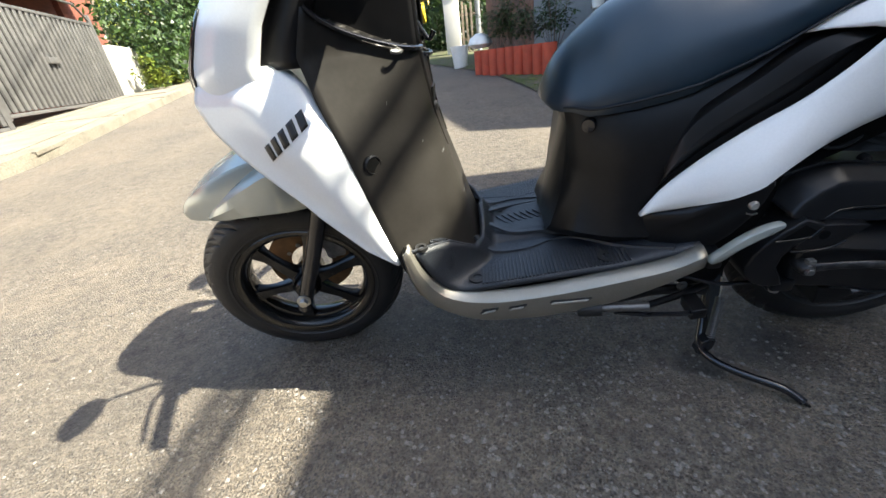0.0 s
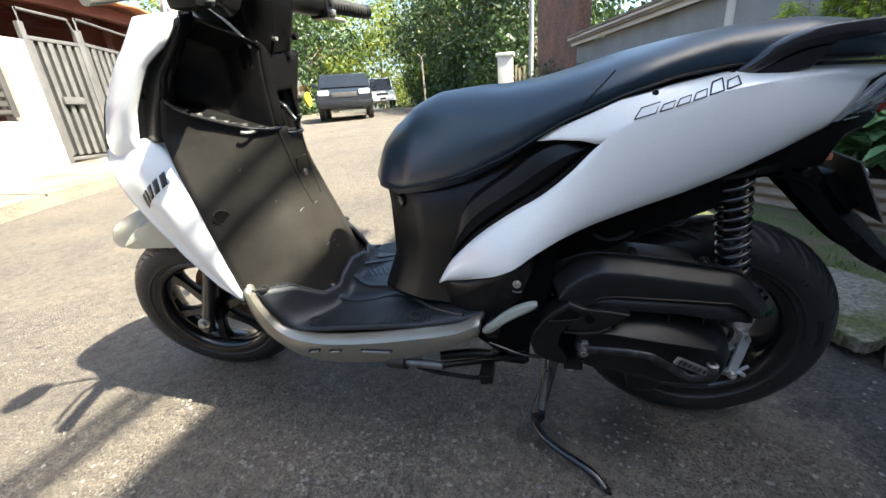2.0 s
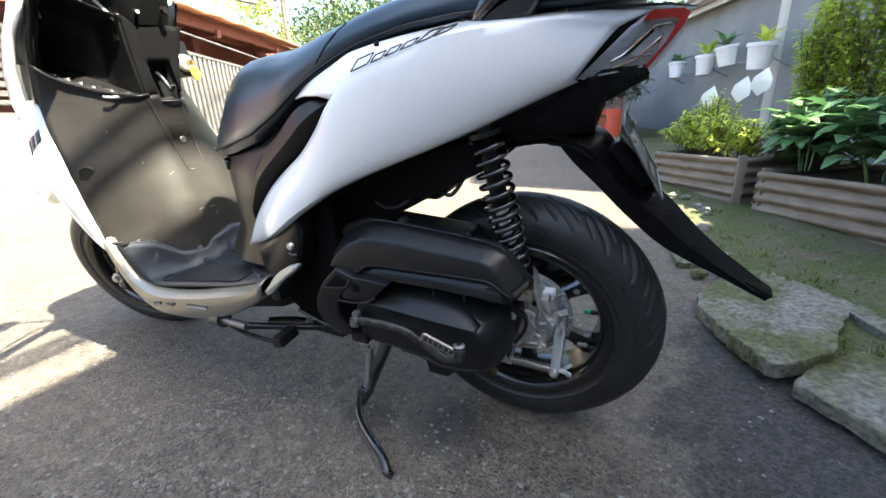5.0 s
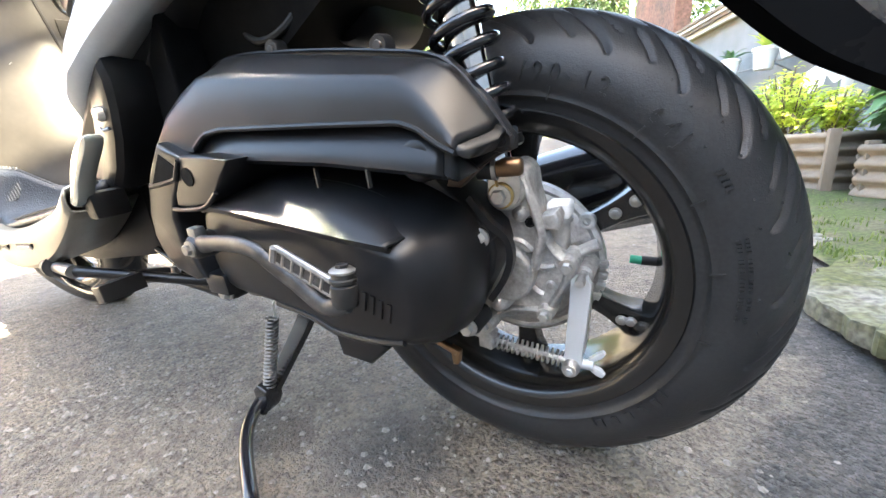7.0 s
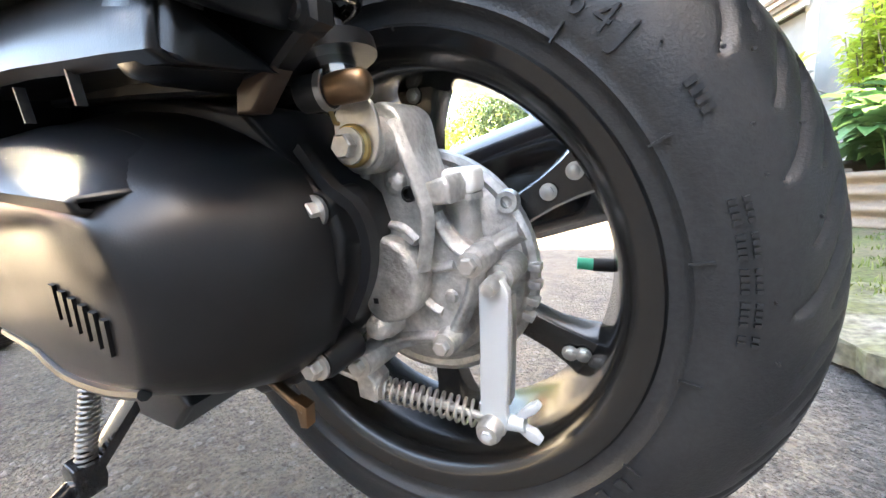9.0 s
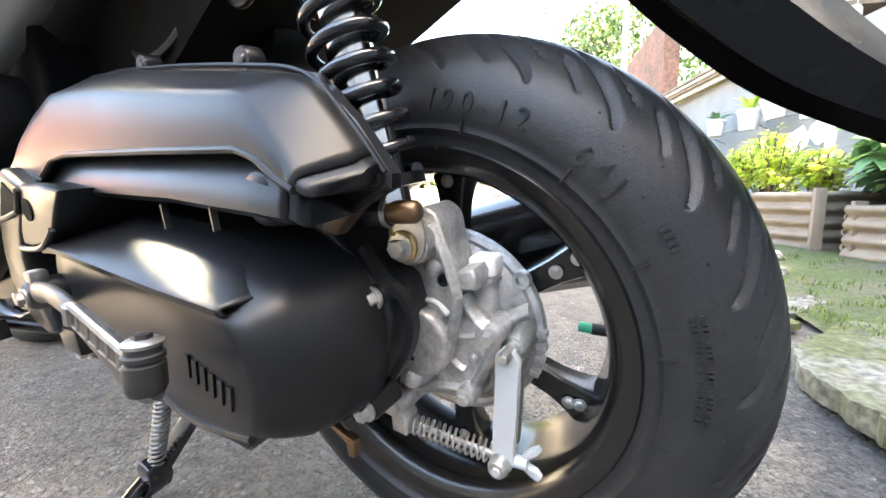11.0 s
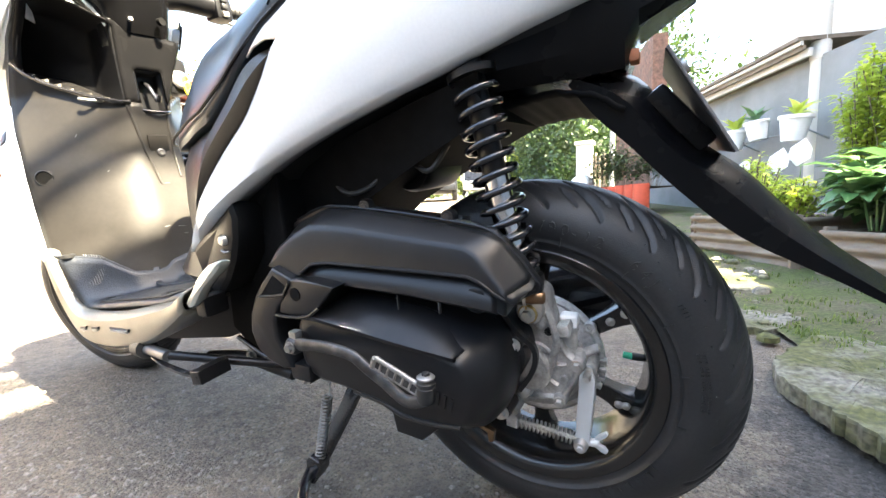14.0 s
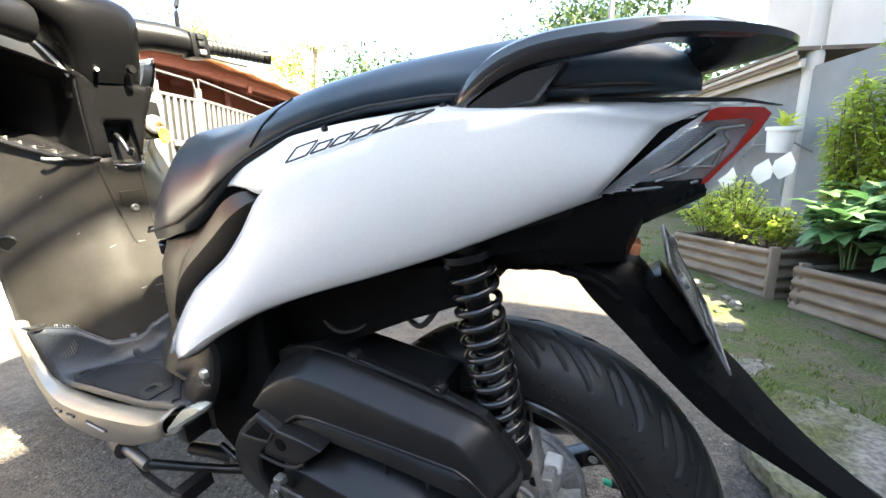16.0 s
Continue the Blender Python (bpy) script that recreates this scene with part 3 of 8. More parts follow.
def blades(name, spots, material, label, height=0.05, width=0.004, per=14, category="grass"):
    v, f = [], []
    r = random.Random(len(spots))
    for (x, y, z, k) in spots:
        for i in range(per):
            a, t = r.uniform(0, 6.28), r.uniform(0.1, 0.7)
            h_ = height * k * r.uniform(0.4, 1.1)
            bx, by = x + r.gauss(0, 0.02 * k), y + r.gauss(0, 0.02 * k)
            dx, dy = math.cos(a), math.sin(a)
            n0 = len(v)
            for q, w in ((0, 1.0), (0.55, 0.8), (1.0, 0.08)):
                cx, cy, cz = bx + dx * t * h_ * q * q, by + dy * t * h_ * q * q, z + h_ * q * (1 - 0.25 * t * q)
                v += [(cx - dy * width * w, cy + dx * width * w, cz), (cx + dy * width * w, cy - dx * width * w, cz)]
            f += [(n0, n0 + 1, n0 + 3, n0 + 2), (n0 + 2, n0 + 3, n0 + 5, n0 + 4)]
    me_ = bpy.data.meshes.new(name)
    me_.from_pydata(v, [], f)
    me_.materials.append(material)
    return tagged(new(name, me_), label, category, "", "stuff")


spots = []
for i in range(420):
    y = rng.uniform(0.15, 5.5)
    x = edge_x(y) + (0.14 if y < 0.8 else 0.02) + abs(rng.gauss(0.0, 0.24))
    spots.append((x, y, verge_z(x, y) - 0.004, rng.uniform(0.3, 1.0)))
blades("grass", spots, M_GRASS, "short weeds and moss tufts on the verge", 0.030, 0.0018, 16)


# ---- planting: leaves as small bent blades ----
def leaf_mesh(name, places, material, parent=None):
    """places: rows of (centre, direction, up, length, width)."""
    v, f = [], []
    for c, d, u, ln, w in places:
        d = Vector(d).normalized()
        s = d.cross(Vector(u))
        if s.length < 1e-3:
            s = Vector((1, 0, 0))
        s.normalize()
        n_ = s.cross(d)
        c = Vector(c)
        n0 = len(v)
        for q, k, dz in ((0, 0.08, 0), (0.3, 0.85, 0.05), (0.62, 0.8, 0.04), (1.0, 0.02, -0.12)):
            p = c + d * ln * q + n_ * ln * dz
            v += [tuple(p - s * w * k * 0.5 + n_ * w * 0.12 * k), tuple(p), tuple(p + s * w * k * 0.5 + n_ * w * 0.12 * k)]
        for r in range(3):
            b = n0 + 3 * r
            f += [(b, b + 1, b + 4, b + 3), (b + 1, b + 2, b + 5, b + 4)]
    me_ = bpy.data.meshes.new(name)
    me_.from_pydata(v, [], f)
    me_.materials.append(material)
    ob = new(name, me_)
    ob.parent = parent
    return finish(ob, 80)


def small_leaf_mesh(name, places, material, parent=None):
    """places: arrays of centres, directions, lengths; one kite-shaped leaf of two triangles each."""
    C, D, Ls = places
    n = len(C)
    up = np.random.normal(size=(n, 3))
    S = np.cross(D, up)
    S /= np.linalg.norm(S, axis=1)[:, None] + 1e-9
    P = np.stack([C - D * Ls[:, None] * 0.5, C + S * Ls[:, None] * 0.26, C + D * Ls[:, None] * 0.5, C - S * Ls[:, None] * 0.26], 1).reshape(-1, 3)
    F = np.arange(4 * n).reshape(n, 4)
    me_ = bpy.data.meshes.new(name)
    me_.from_pydata(P.tolist(), [], F.tolist())
    me_.materials.append(material)
    ob = new(name, me_)
    ob.parent = parent
    return ob


def shrub(x, y, z, w, h_, count, ln, material, label, broad=False, seed=1, category="plant"):
    r = random.Random(seed)
    root = thing("shrub", pose(x, y, z), label, category)
    bm = bmesh.new()
    tips = []
    for i in range(min(22, max(5, count // 26))):
        a, t = r.uniform(0, 6.28), r.uniform(0.1, 1.0)
        tip = Vector((math.cos(a) * w * t, math.sin(a) * w * t, h_ * (1 - 0.45 * t * t) * r.uniform(0.7, 1.0)))
        tube([(0.3 * tip.x, 0.3 * tip.y, 0), (0.6 * tip.x, 0.6 * tip.y, tip.z * 0.55), tip], 0.003 + 0.002 * broad, bm, n=5)
        tips.append(tip)
    part("stem", bm, M_BARK if not broad else M_LEAF_BIG, root)
    rows = []
    for i in range(count):
        tip = r.choice(tips)
        q = r.uniform(0.35, 1.02)
        a = r.uniform(0, 6.28)
        d = Vector((math.cos(a), math.sin(a), r.uniform(-0.45, 0.5)))
        p = Vector((tip.x * (0.3 + 0.7 * q), tip.y * (0.3 + 0.7 * q), tip.z * q)) + d * ln * 0.15
        k = r.uniform(0.6, 1.15)
        rows.append((p, d, (0, 0, 1), ln * k, ln * k * (0.55 if broad else 0.42)))
    leaf_mesh("foliage", rows, material, root)
    return root


# planters of corrugated sheet
def planter(p0, p1, depth, height, label, seed):
    a, b = Vector((*p0, 0)), Vector((*p1, 0))
    d = (b - a).normalized()
    back = Vector((-d.y, d.x, 0)) if (-d.y) > 0 else Vector((d.y, -d.x, 0))
    z = soft_rise((a.y + b.y) / 2) - 0.0
    root = thing("planter", Matrix.Translation((a.x, a.y, z)), label, "planter", "planters by the wall")
    ln = (b - a).length
    def wallsheet(o, along, length):
        nrm = along.cross(Vector((0, 0, 1)))
        def fn(u, v):
            return tuple(o + along * length * u + Vector((0, 0, height * v)) + nrm * 0.010 * math.sin(v * 2 * math.pi * 4.5) + nrm * 0.006 * noise.noise((u * 5, v * 3, seed)))
        return grid(fn, 14, 54)
    part("corrugated_side", wallsheet(Vector((0, 0, 0)), d, ln), M_SHEET, root, smooth=70, solid=0.004)
    part("corrugated_side", wallsheet(back * depth, d, ln), M_SHEET, root, smooth=70, solid=0.004)
    part("corrugated_end", wallsheet(Vector((0, 0, 0)), back, depth), M_SHEET, root, smooth=70, solid=0.004)
    part("corrugated_end", wallsheet(d * ln, back, depth), M_SHEET, root, smooth=70, solid=0.004)
    for o in (Vector((0, 0, 0)), d * ln, back * depth, back * depth + d * ln):
        q = o + (back * 0.02 + d * 0.02 if o.length < 0.01 else Vector())
        part("corner_post", box((0.035, 0.035, height + 0.03), (q.x, q.y, height / 2), 0.004), M_BARK, root)
    bm = grid(lambda u, v: tuple(d * ln * u + back * depth * v + Vector((0, 0, height - 0.03 + 0.02 * noise.noise((u * 6, v * 6, 2))))), 10, 6)
    part("soil_bed", bm, M_SOIL, root)
    return root


planter((2.03, 1.54), (2.60, 0.66), 0.55, 0.245, "planter box of weathered corrugated sheet filled with leafy plants", 1)
planter((1.64, 2.14), (1.975, 1.62), 0.55, 0.235, "planter box of weathered corrugated sheet beside the wall", 2)
for i, (x, y, w, h_) in enumerate(((2.22, 1.60, 0.22, 0.30), (2.38, 1.36, 0.24, 0.34), (2.52, 1.10, 0.26, 0.38), (2.50, 1.50, 0.25, 0.42), (2.68, 1.20, 0.26, 0.46), (2.30, 1.85, 0.20, 0.34), (2.75, 0.9, 0.26, 0.42))):
    shrub(x, y, soft_rise(y) + 0.20, w, h_, 120, 0.155, M_LEAF_BIG, "leafy plant with broad dark green leaves in the planter", True, 10 + i)
for i, (x, y, w, h_) in enumerate(((1.92, 2.02, 0.17, 0.30), (1.82, 2.22, 0.16, 0.28), (2.02, 1.86, 0.15, 0.24), (1.95, 2.25, 0.18, 0.36))):
    shrub(x, y, soft_rise(y) + 0.19, w, h_, 760, 0.046, M_LEAF_LIME, "lime green shrub with small leaves in the planter", False, 30 + i)
for i, (x, y, w, h_) in enumerate(((2.46, 2.42, 0.18, 0.95), (2.58, 2.34, 0.24, 1.20), (2.72, 2.22, 0.28, 1.36), (2.86, 2.05, 0.30, 1.46), (3.0, 1.80, 0.36, 1.45), (3.2, 1.5, 0.42, 1.3))):
    shrub(x, y, soft_rise(y) + 0.15, w, h_, 2600, 0.055, M_LEAF_LIME, "tall lime green bush behind the planters", False, 50 + i)

# ---- the grey house beyond the planters ----
WALL_A, WALL_B = Vector((2.95, 2.55, 0)), Vector((1.45, 6.05, 0))
wd = (WALL_B - WALL_A).normalized()
wn = Vector((wd.y, -wd.x, 0))


def wall_block(name, a, b, z0, z1, thick, material, label, kind="structure", category="wall"):
    d = (b - a).normalized()
    n_ = Vector((d.y, -d.x, 0))
    ring = [a, b, b + n_ * thick, a + n_ * thick]
    bm = loft([[(p.x, p.y, z) for p in ring] for z in (z0, z1)], True, True)
    return tagged(part(name, bm, material), label, category, "", kind)


wall_block("wall_east", WALL_A, WALL_B, 0.0, 1.54, 0.15, M_WALLGREY, "grey rendered house wall behind the planters")
eave = thing("eave", Matrix(), "pale timber eave with a gutter along the grey wall", "eave")
tagged(eave, kind="structure")
for k, (zz, off, w, h_, mt) in enumerate(((1.535, -0.10, 0.03, 0.06, M_WALLWHITE), (1.58, -0.14, 0.02, 0.035, M_SHEET), (1.615, -0.16, 0.02, 0.03, M_WALLWHITE))):
    a, b = WALL_A + wd * 1.0 + wn * off, WALL_B + wn * off
    bm = loft([[(p.x + wn.x * o, p.y + wn.y * o, zz + o2) for o, o2 in ((0, 0), (w, 0), (w, h_), (0, h_))] for p in (a, b)], True, True)
    part("eave_board", bm, mt, eave)
bm = loft([[tuple(p + wn * o + Vector((0, 0, z))) for o, z in ((-0.18, 1.648), (1.6, 1.70), (1.6, 1.74), (-0.18, 1.675))] for p in (WALL_A + wd * 1.0, WALL_B)], True, True)
part("eave_roof", bm, M_SHEET, eave)
# white upper storey, set back
up_a, up_b = WALL_A + wn * 1.3 - wd * 2.0, WALL_B + wn * 1.3 - wd * 0.4
wall_block("wall_upper", up_a, up_b, 0.0, 5.4, 0.2, M_WALLWHITE, "bright white upper house wall")
win = thing("window_1", Matrix(), "dark framed window with an orange blind in the white wall", "window")
tagged(win, kind="structure")
wc = up_b - wd * 1.2
for o0, o1, z0, z1, mt, nm in ((0.0, 0.7, 3.05, 3.9, M_GATEDARK, "window_frame"), (0.06, 0.64, 3.12, 3.84, M_BRASS, "blind")):
    off = -0.02 if nm == "window_frame" else -0.03
    bm = loft([[tuple(wc - wd * o + wn * w + Vector((0, 0, z))) for o, z in ((o0, z0), (o1, z0), (o1, z1), (o0, z1))] for w in (off, off - 0.02)], True, True)
    part(nm, bm, mt, win)
pole = thing("drain_pole", pose(2.56, 3.53, 0.2), "grey painted steel pole standing by the wall", "pole")
part("pole_tube", tube([(0, 0, 0), (0, 0, 3.4)], 0.055, n=20), M_WALLWHITE, pole)
part("pole_collar", tube([(0, 0, 1.32), (0, 0, 1.44)], 0.062, n=20), M_WALLWHITE, pole)
# white pots on a rail along the wall
rail_w = thing("pot_rail", Matrix(), "thin steel rail along the grey wall", "rail")
ra, rb = WALL_A + wd * 0.9 - wn * 0.16, WALL_A + wd * 2.3 - wn * 0.16
part("rail_bar", tube([(ra.x, ra.y, 0.98), (rb.x, rb.y, 0.98)], 0.008), M_WALLGREY, rail_w)
for k in (0.0, 0.5, 1.0):
    p = ra.lerp(rb, k)
    part("rail_bracket", tube([(p.x, p.y, 0.98), (p.x + wn.x * 0.17, p.y + wn.y * 0.17, 0.90)], 0.006), M_WALLGREY, rail_w)


def flower_pot(p, r, h_, seed, tilt=0):
    root = thing("flower_pot", Matrix.Translation(p) @ pose(0, 0, 0, tilt, 0, seed * 40), "white plastic flower pot with a green plant on the wall rail", "flower pot", "white pots on the rail")
    bm = lathe([(0.0, 0.0), (r * 0.72, 0.0), (r, h_), (r * 1.08, h_), (r * 1.08, h_ * 0.86)], 20)
    bmesh.ops.rotate(bm, verts=bm.verts, matrix=Matrix.Rotation(radians(90), 3, "X"))
    part("pot_body", bm, M_POTWHITE, root)
    rr = random.Random(seed)
    rows = []
    for i in range(16):
        a = rr.uniform(0, 6.28)
        rows.append(((0, 0, h_), (math.cos(a), math.sin(a), rr.uniform(0.2, 1.6)), (0, 0, 1), rr.uniform(0.10, 0.20), 0.05))
    leaf_mesh("foliage", rows, M_LEAF_LIME if seed % 2 else M_LEAF_BIG, root)
    return root


for i, k in enumerate((0.04, 0.30, 0.52, 0.86)):
    p = ra.lerp(rb, k) - wn * 0.05
    flower_pot((p.x, p.y, (0.90, 0.97, 0.93, 0.95)[i]), (0.10, 0.085, 0.09, 0.08)[i], (0.19, 0.16, 0.17, 0.15)[i], i + 1, (5, -7, 3, 9)[i])
for i, k in enumerate((-0.08, 0.06, 0.34)):
    p = ra.lerp(rb, k) - wn * 0.14
    root = thing("peace_lily", Matrix.Translation((p.x, p.y, 0.80 - 0.04 * (i % 3))), "white lily bloom on a thin stalk by the wall", "flower", "white blooms")
    part("stalk", tube([(0.02, 0.0, -0.22), (0.02, -0.01, -0.08), (0, 0, 0.0)], 0.003, smooth=8), M_LEAF_BIG, root)
    rows = [((0, 0, -0.10), (0.18, -0.06, 1), (-0.35, -0.93, 0.1), 0.20, 0.15), ((0.01, -0.01, -0.06), (-0.12, 0.05, 1), (-0.35, -0.93, 0.2), 0.11, 0.03)]
    leaf_mesh("petal", rows, M_PETAL, root)
wall_block("wall_brick", Vector((1.45, 6.1, 0)), Vector((0.84, 8.4, 0)), 0.2, 2.9, 0.2, M_BRICK, "weathered brown brick wall between the house and the trees")

# red scalloped planter at the road's edge
def red_planter():
    a, b = Vector((0.54, 5.25, 0)), Vector((1.40, 4.10, 0))
    d = (b - a).normalized()
    z = soft_rise(4.7) - 0.03
    root = thing("red_planter", Matrix.Translation((a.x, a.y, z)), "red painted scalloped concrete planter with green bushes", "planter")
    n_ = 9
    step = (b - a).length / n_
    for i in range(n_):
        c = d * step * (i + 0.5)
        part("scallop", tube([(c.x, c.y, 0), (c.x, c.y, 0.36)], step * 0.52, n=14), M_REDPAINT, root)
    side = Vector((-d.y, d.x, 0))
    for i in range(4):
        c = side * step * (i + 0.6)
        part("scallop", tube([(c.x, c.y, 0), (c.x, c.y, 0.36)], step * 0.52, n=14), M_REDPAINT, root)
    bm = grid(lambda u, v: tuple(d * step * n_ * u + side * 0.55 * v + Vector((0, 0, 0.33))), 6, 4)
    part("soil_bed", bm, M_SOIL, root)
    return root


red_planter()
for i, (x, y, w, h_) in enumerate(((0.85, 5.2, 0.32, 0.62), (1.15, 4.75, 0.30, 0.55), (1.45, 4.45, 0.32, 0.6), (1.05, 5.4, 0.35, 0.7))):
    shrub(x, y, soft_rise(y) + 0.30, w, h_, 420, 0.085, M_LEAF_TREE, "green bush growing in the red planter", False, 70 + i)
bucket = thing("bucket", pose(0.28, 6.3, soft_rise(6.3)), "pale plastic bucket standing by the red planter", "bucket")
bm = loft([[(r_ * math.cos(a), r_ * math.sin(a), z) for a in np.linspace(0, 2 * math.pi, 20, endpoint=False)] for r_, z in ((0.11, 0), (0.14, 0.30), (0.15, 0.30), (0.15, 0.33), (0.13, 0.33))], True, True)
part("bucket_body", bm, M_POTWHITE, bucket)
sack = part("sack", loft([[(0.60 + r_ * math.cos(a) * (1 + 0.15 * math.sin(3 * a)), 5.22 + r_ * math.sin(a), soft_rise(5.3) + 0.32 + z) for a in np.linspace(0, 2 * math.pi, 18, endpoint=False)] for r_, z in ((0.10, 0), (0.16, 0.05), (0.13, 0.13), (0.05, 0.18))], True, True), M_POTWHITE)
tagged(sack, "white plastic bag on the red planter's corner", "bag")

# ---- left side: kerb walk, gates, white walls, carport ----
def strip(name, y0, y1, off0, off1, z0, material, label, category):
    ys = np.linspace(y0, y1, 60)
    rows = []
    for y in ys:
        a, b = kerb_x(y) + off0, kerb_x(y) + off1
        z = soft_rise(y)
        wob = 0.02 * noise.noise((y * 2.2, 3, 0))
        rows.append([(a + wob, y, z - 0.05), (a + wob - 0.012, y, z + z0), (b, y, z + z0 + 0.03), (b, y, z - 0.05)])
    return tagged(part(name, loft(rows, True, True), material, smooth=30), label, category, "", "structure")


walkway = strip("pavement", -8, 40, 0.0, -2.6, 0.10, M_KERB, "pale cracked concrete pavement along the road", "pavement")
rs = random.Random(77)
y = -2.0
while y < 16.0:
    ln = rs.uniform(0.75, 1.15)
    for off0, off1 in ((-0.02, -0.30), (-0.32, -1.25), (-1.27, -2.3)):
        g = 0.012
        ring = []
        for yy, off in ((y + g, off0), (y + ln - g, off0), (y + ln - g, off1), (y + g, off1)):
            ring.append((kerb_x(yy) + off + rs.uniform(-0.010, 0.010), yy + rs.uniform(-0.012, 0.012), soft_rise(yy) + 0.10 + 0.03 * min(1, -off / 2.6)))
        up_ = rs.uniform(0.010, 0.024)
        part("slab", loft([[(px_, py_, pz_ - 0.02) for px_, py_, pz_ in ring], [(px_, py_, pz_ + up_) for px_, py_, pz_ in ring]], True, True), M_KERB, walkway, smooth=20)
    y += ln


def gate_line(y):
    return at([(0, -5.35), (2.4, -5.75), (4.3, -5.95), (8.3, -7.6), (12, -9.2)], y)


def gate(y0, y1, height, material, label, bars_n, horizontal=False):
    a, b = Vector((gate_line(y0), y0, 0)), Vector((gate_line(y1), y1, 0))
    z = soft_rise((y0 + y1) / 2) + 0.12
    d = (b - a).normalized()
    root = thing("gate", Matrix.Translation((a.x, a.y, z)), label, "gate", "gates along the pavement")
    ln = (b - a).length
    rot = Matrix.Rotation(math.atan2(d.y, d.x), 4, "Z")
    for u in (0, ln):
        part("gate_post", box((0.07, 0.07, height + 0.12), tuple(d * u + Vector((0, 0, (height + 0.12) / 2))), 0.006, rot=rot), material, root)
    for zz in (0.06, height * 0.96):
        part("gate_rail", box((ln, 0.05, 0.05), tuple(d * ln / 2 + Vector((0, 0, zz))), 0.004, rot=rot), material, root)
    if horizontal:
        for i in range(bars_n):
            part("gate_slat", box((ln, 0.02, height / bars_n * 0.62), tuple(d * ln / 2 + Vector((0, 0, height * (i + 0.5) / bars_n))), 0.003, rot=rot, seg=1), material, root)
    else:
        for i in range(bars_n):
            part("gate_slat", box((ln / bars_n * 0.50, 0.030, height * 0.9), tuple(d * ln * (i + 0.5) / bars_n + Vector((0, 0, height * 0.51))), 0.003, rot=rot, seg=1), material, root)
        # added dark sheet: paints the shade seen through the gaps between slats
        part("gate_gap_shade", box((ln * 0.97, 0.006, height * 0.88), tuple(d * ln / 2 + Vector((-0.03, 0, height * 0.51))), 0.0, rot=rot, seg=1), M_GATEGAPSHADE, root)
        part("gate_lock", box((0.3, 0.06, 0.10), tuple(d * ln * 0.45 + Vector((0.04, 0, height * 0.5))), 0.01, rot=rot), M_GATE, root)
        part("gate_frame", tube([(0, 0, height), tuple(d * 0.02 + Vector((0, 0, height + 0.28))), tuple(d * ln * 0.9 + Vector((0, 0, height + 0.26))), tuple(d * ln + Vector((0, 0, height)))], 0.022, n=8), material, root)
    return root


gate(4.35, 8.2, 1.62, M_GATE, "grey steel sliding gate with upright slats", 26)
gate(3.55, 4.30, 1.75, M_GATE, "narrow grey steel gate leaf with upright slats", 6)
gate(0.3, 3.08, 1.0, M_GATEDARK, "dark gate panel with horizontal slats above a white wall", 9, True)
lw_a, lw_b = Vector((gate_line(-3.0) - 0.02, -3.0, 0)), Vector((gate_line(3.14) - 0.02, 3.14, 0))
wall_block("wall_low", lw_b, lw_a, 0.0, 1.02, 0.16, M_WALLWHITE, "sunlit white low wall beside the pavement")
wall_block("wall_pillar", Vector((gate_line(3.5) + 0.05, 3.5, 0)), Vector((gate_line(3.16) + 0.05, 3.16, 0)), 0.0, 2.05, 0.30, M_WALLWHITE, "sunlit white gate pillar")
slats = bpy.data.objects["gate.002"]
slats.location.z += 0.82
wall_block("wall_far", Vector((-7.75, 8.4, 0)), Vector((-8.6, 10.3, 0)), 0.3, 1.75, 0.2, M_WALLWHITE, "white garden wall beyond the gate")
# carport of rust-red timber with a tiled roof, behind the gates
carport = thing("carport", pose(0, 0, 0), "carport with rust-red timber posts and a red tiled roof", "carport")
tagged(carport, kind="structure")
for y in (0.6, 3.4, 6.2, 9.2):
    x = gate_line(y) - 1.0
    part("post", box((0.16, 0.16, 2.6), (x, y, soft_rise(y) + 1.3), 0.01), M_RUST, carport)
    part("rafter", box((3.6, 0.10, 0.16), (x - 0.9, y, soft_rise(y) + 2.55), 0.01, rot=pose(0, 0, 0, 0, 8, 0)), M_RUST, carport)
for k, (off, zz) in enumerate(((0.35, 2.42), (-0.9, 2.66), (-2.2, 2.9))):
    bm = sweep([(gate_line(y) - 0.6 + off, y, soft_rise(y) + zz) for y in np.linspace(-1.5, 11, 10)], [(-0.06, -0.09), (0.06, -0.09), (0.06, 0.09), (-0.06, 0.09)])
    part("beam", bm, M_RUST, carport)
rows = []
for u in np.linspace(0, 1, 26):
    y = -1.5 + 12.5 * u
    rows.append([(gate_line(y) + 0.15 - 3.4 * v, y, soft_rise(y) + 2.55 + 0.75 * v + 0.02 * math.sin(u * 400)) for v in np.linspace(0, 1, 10)])
part("tiled_roof", loft(rows, False, False), M_TERRACOTTA, carport, solid=0.06)
wall_block("wall_house", Vector((-10.6, 12, 0)), Vector((-8.4, -4, 0)), 0.0, 3.4, 0.2, M_RUST, "shaded rust-red house front behind the carport")
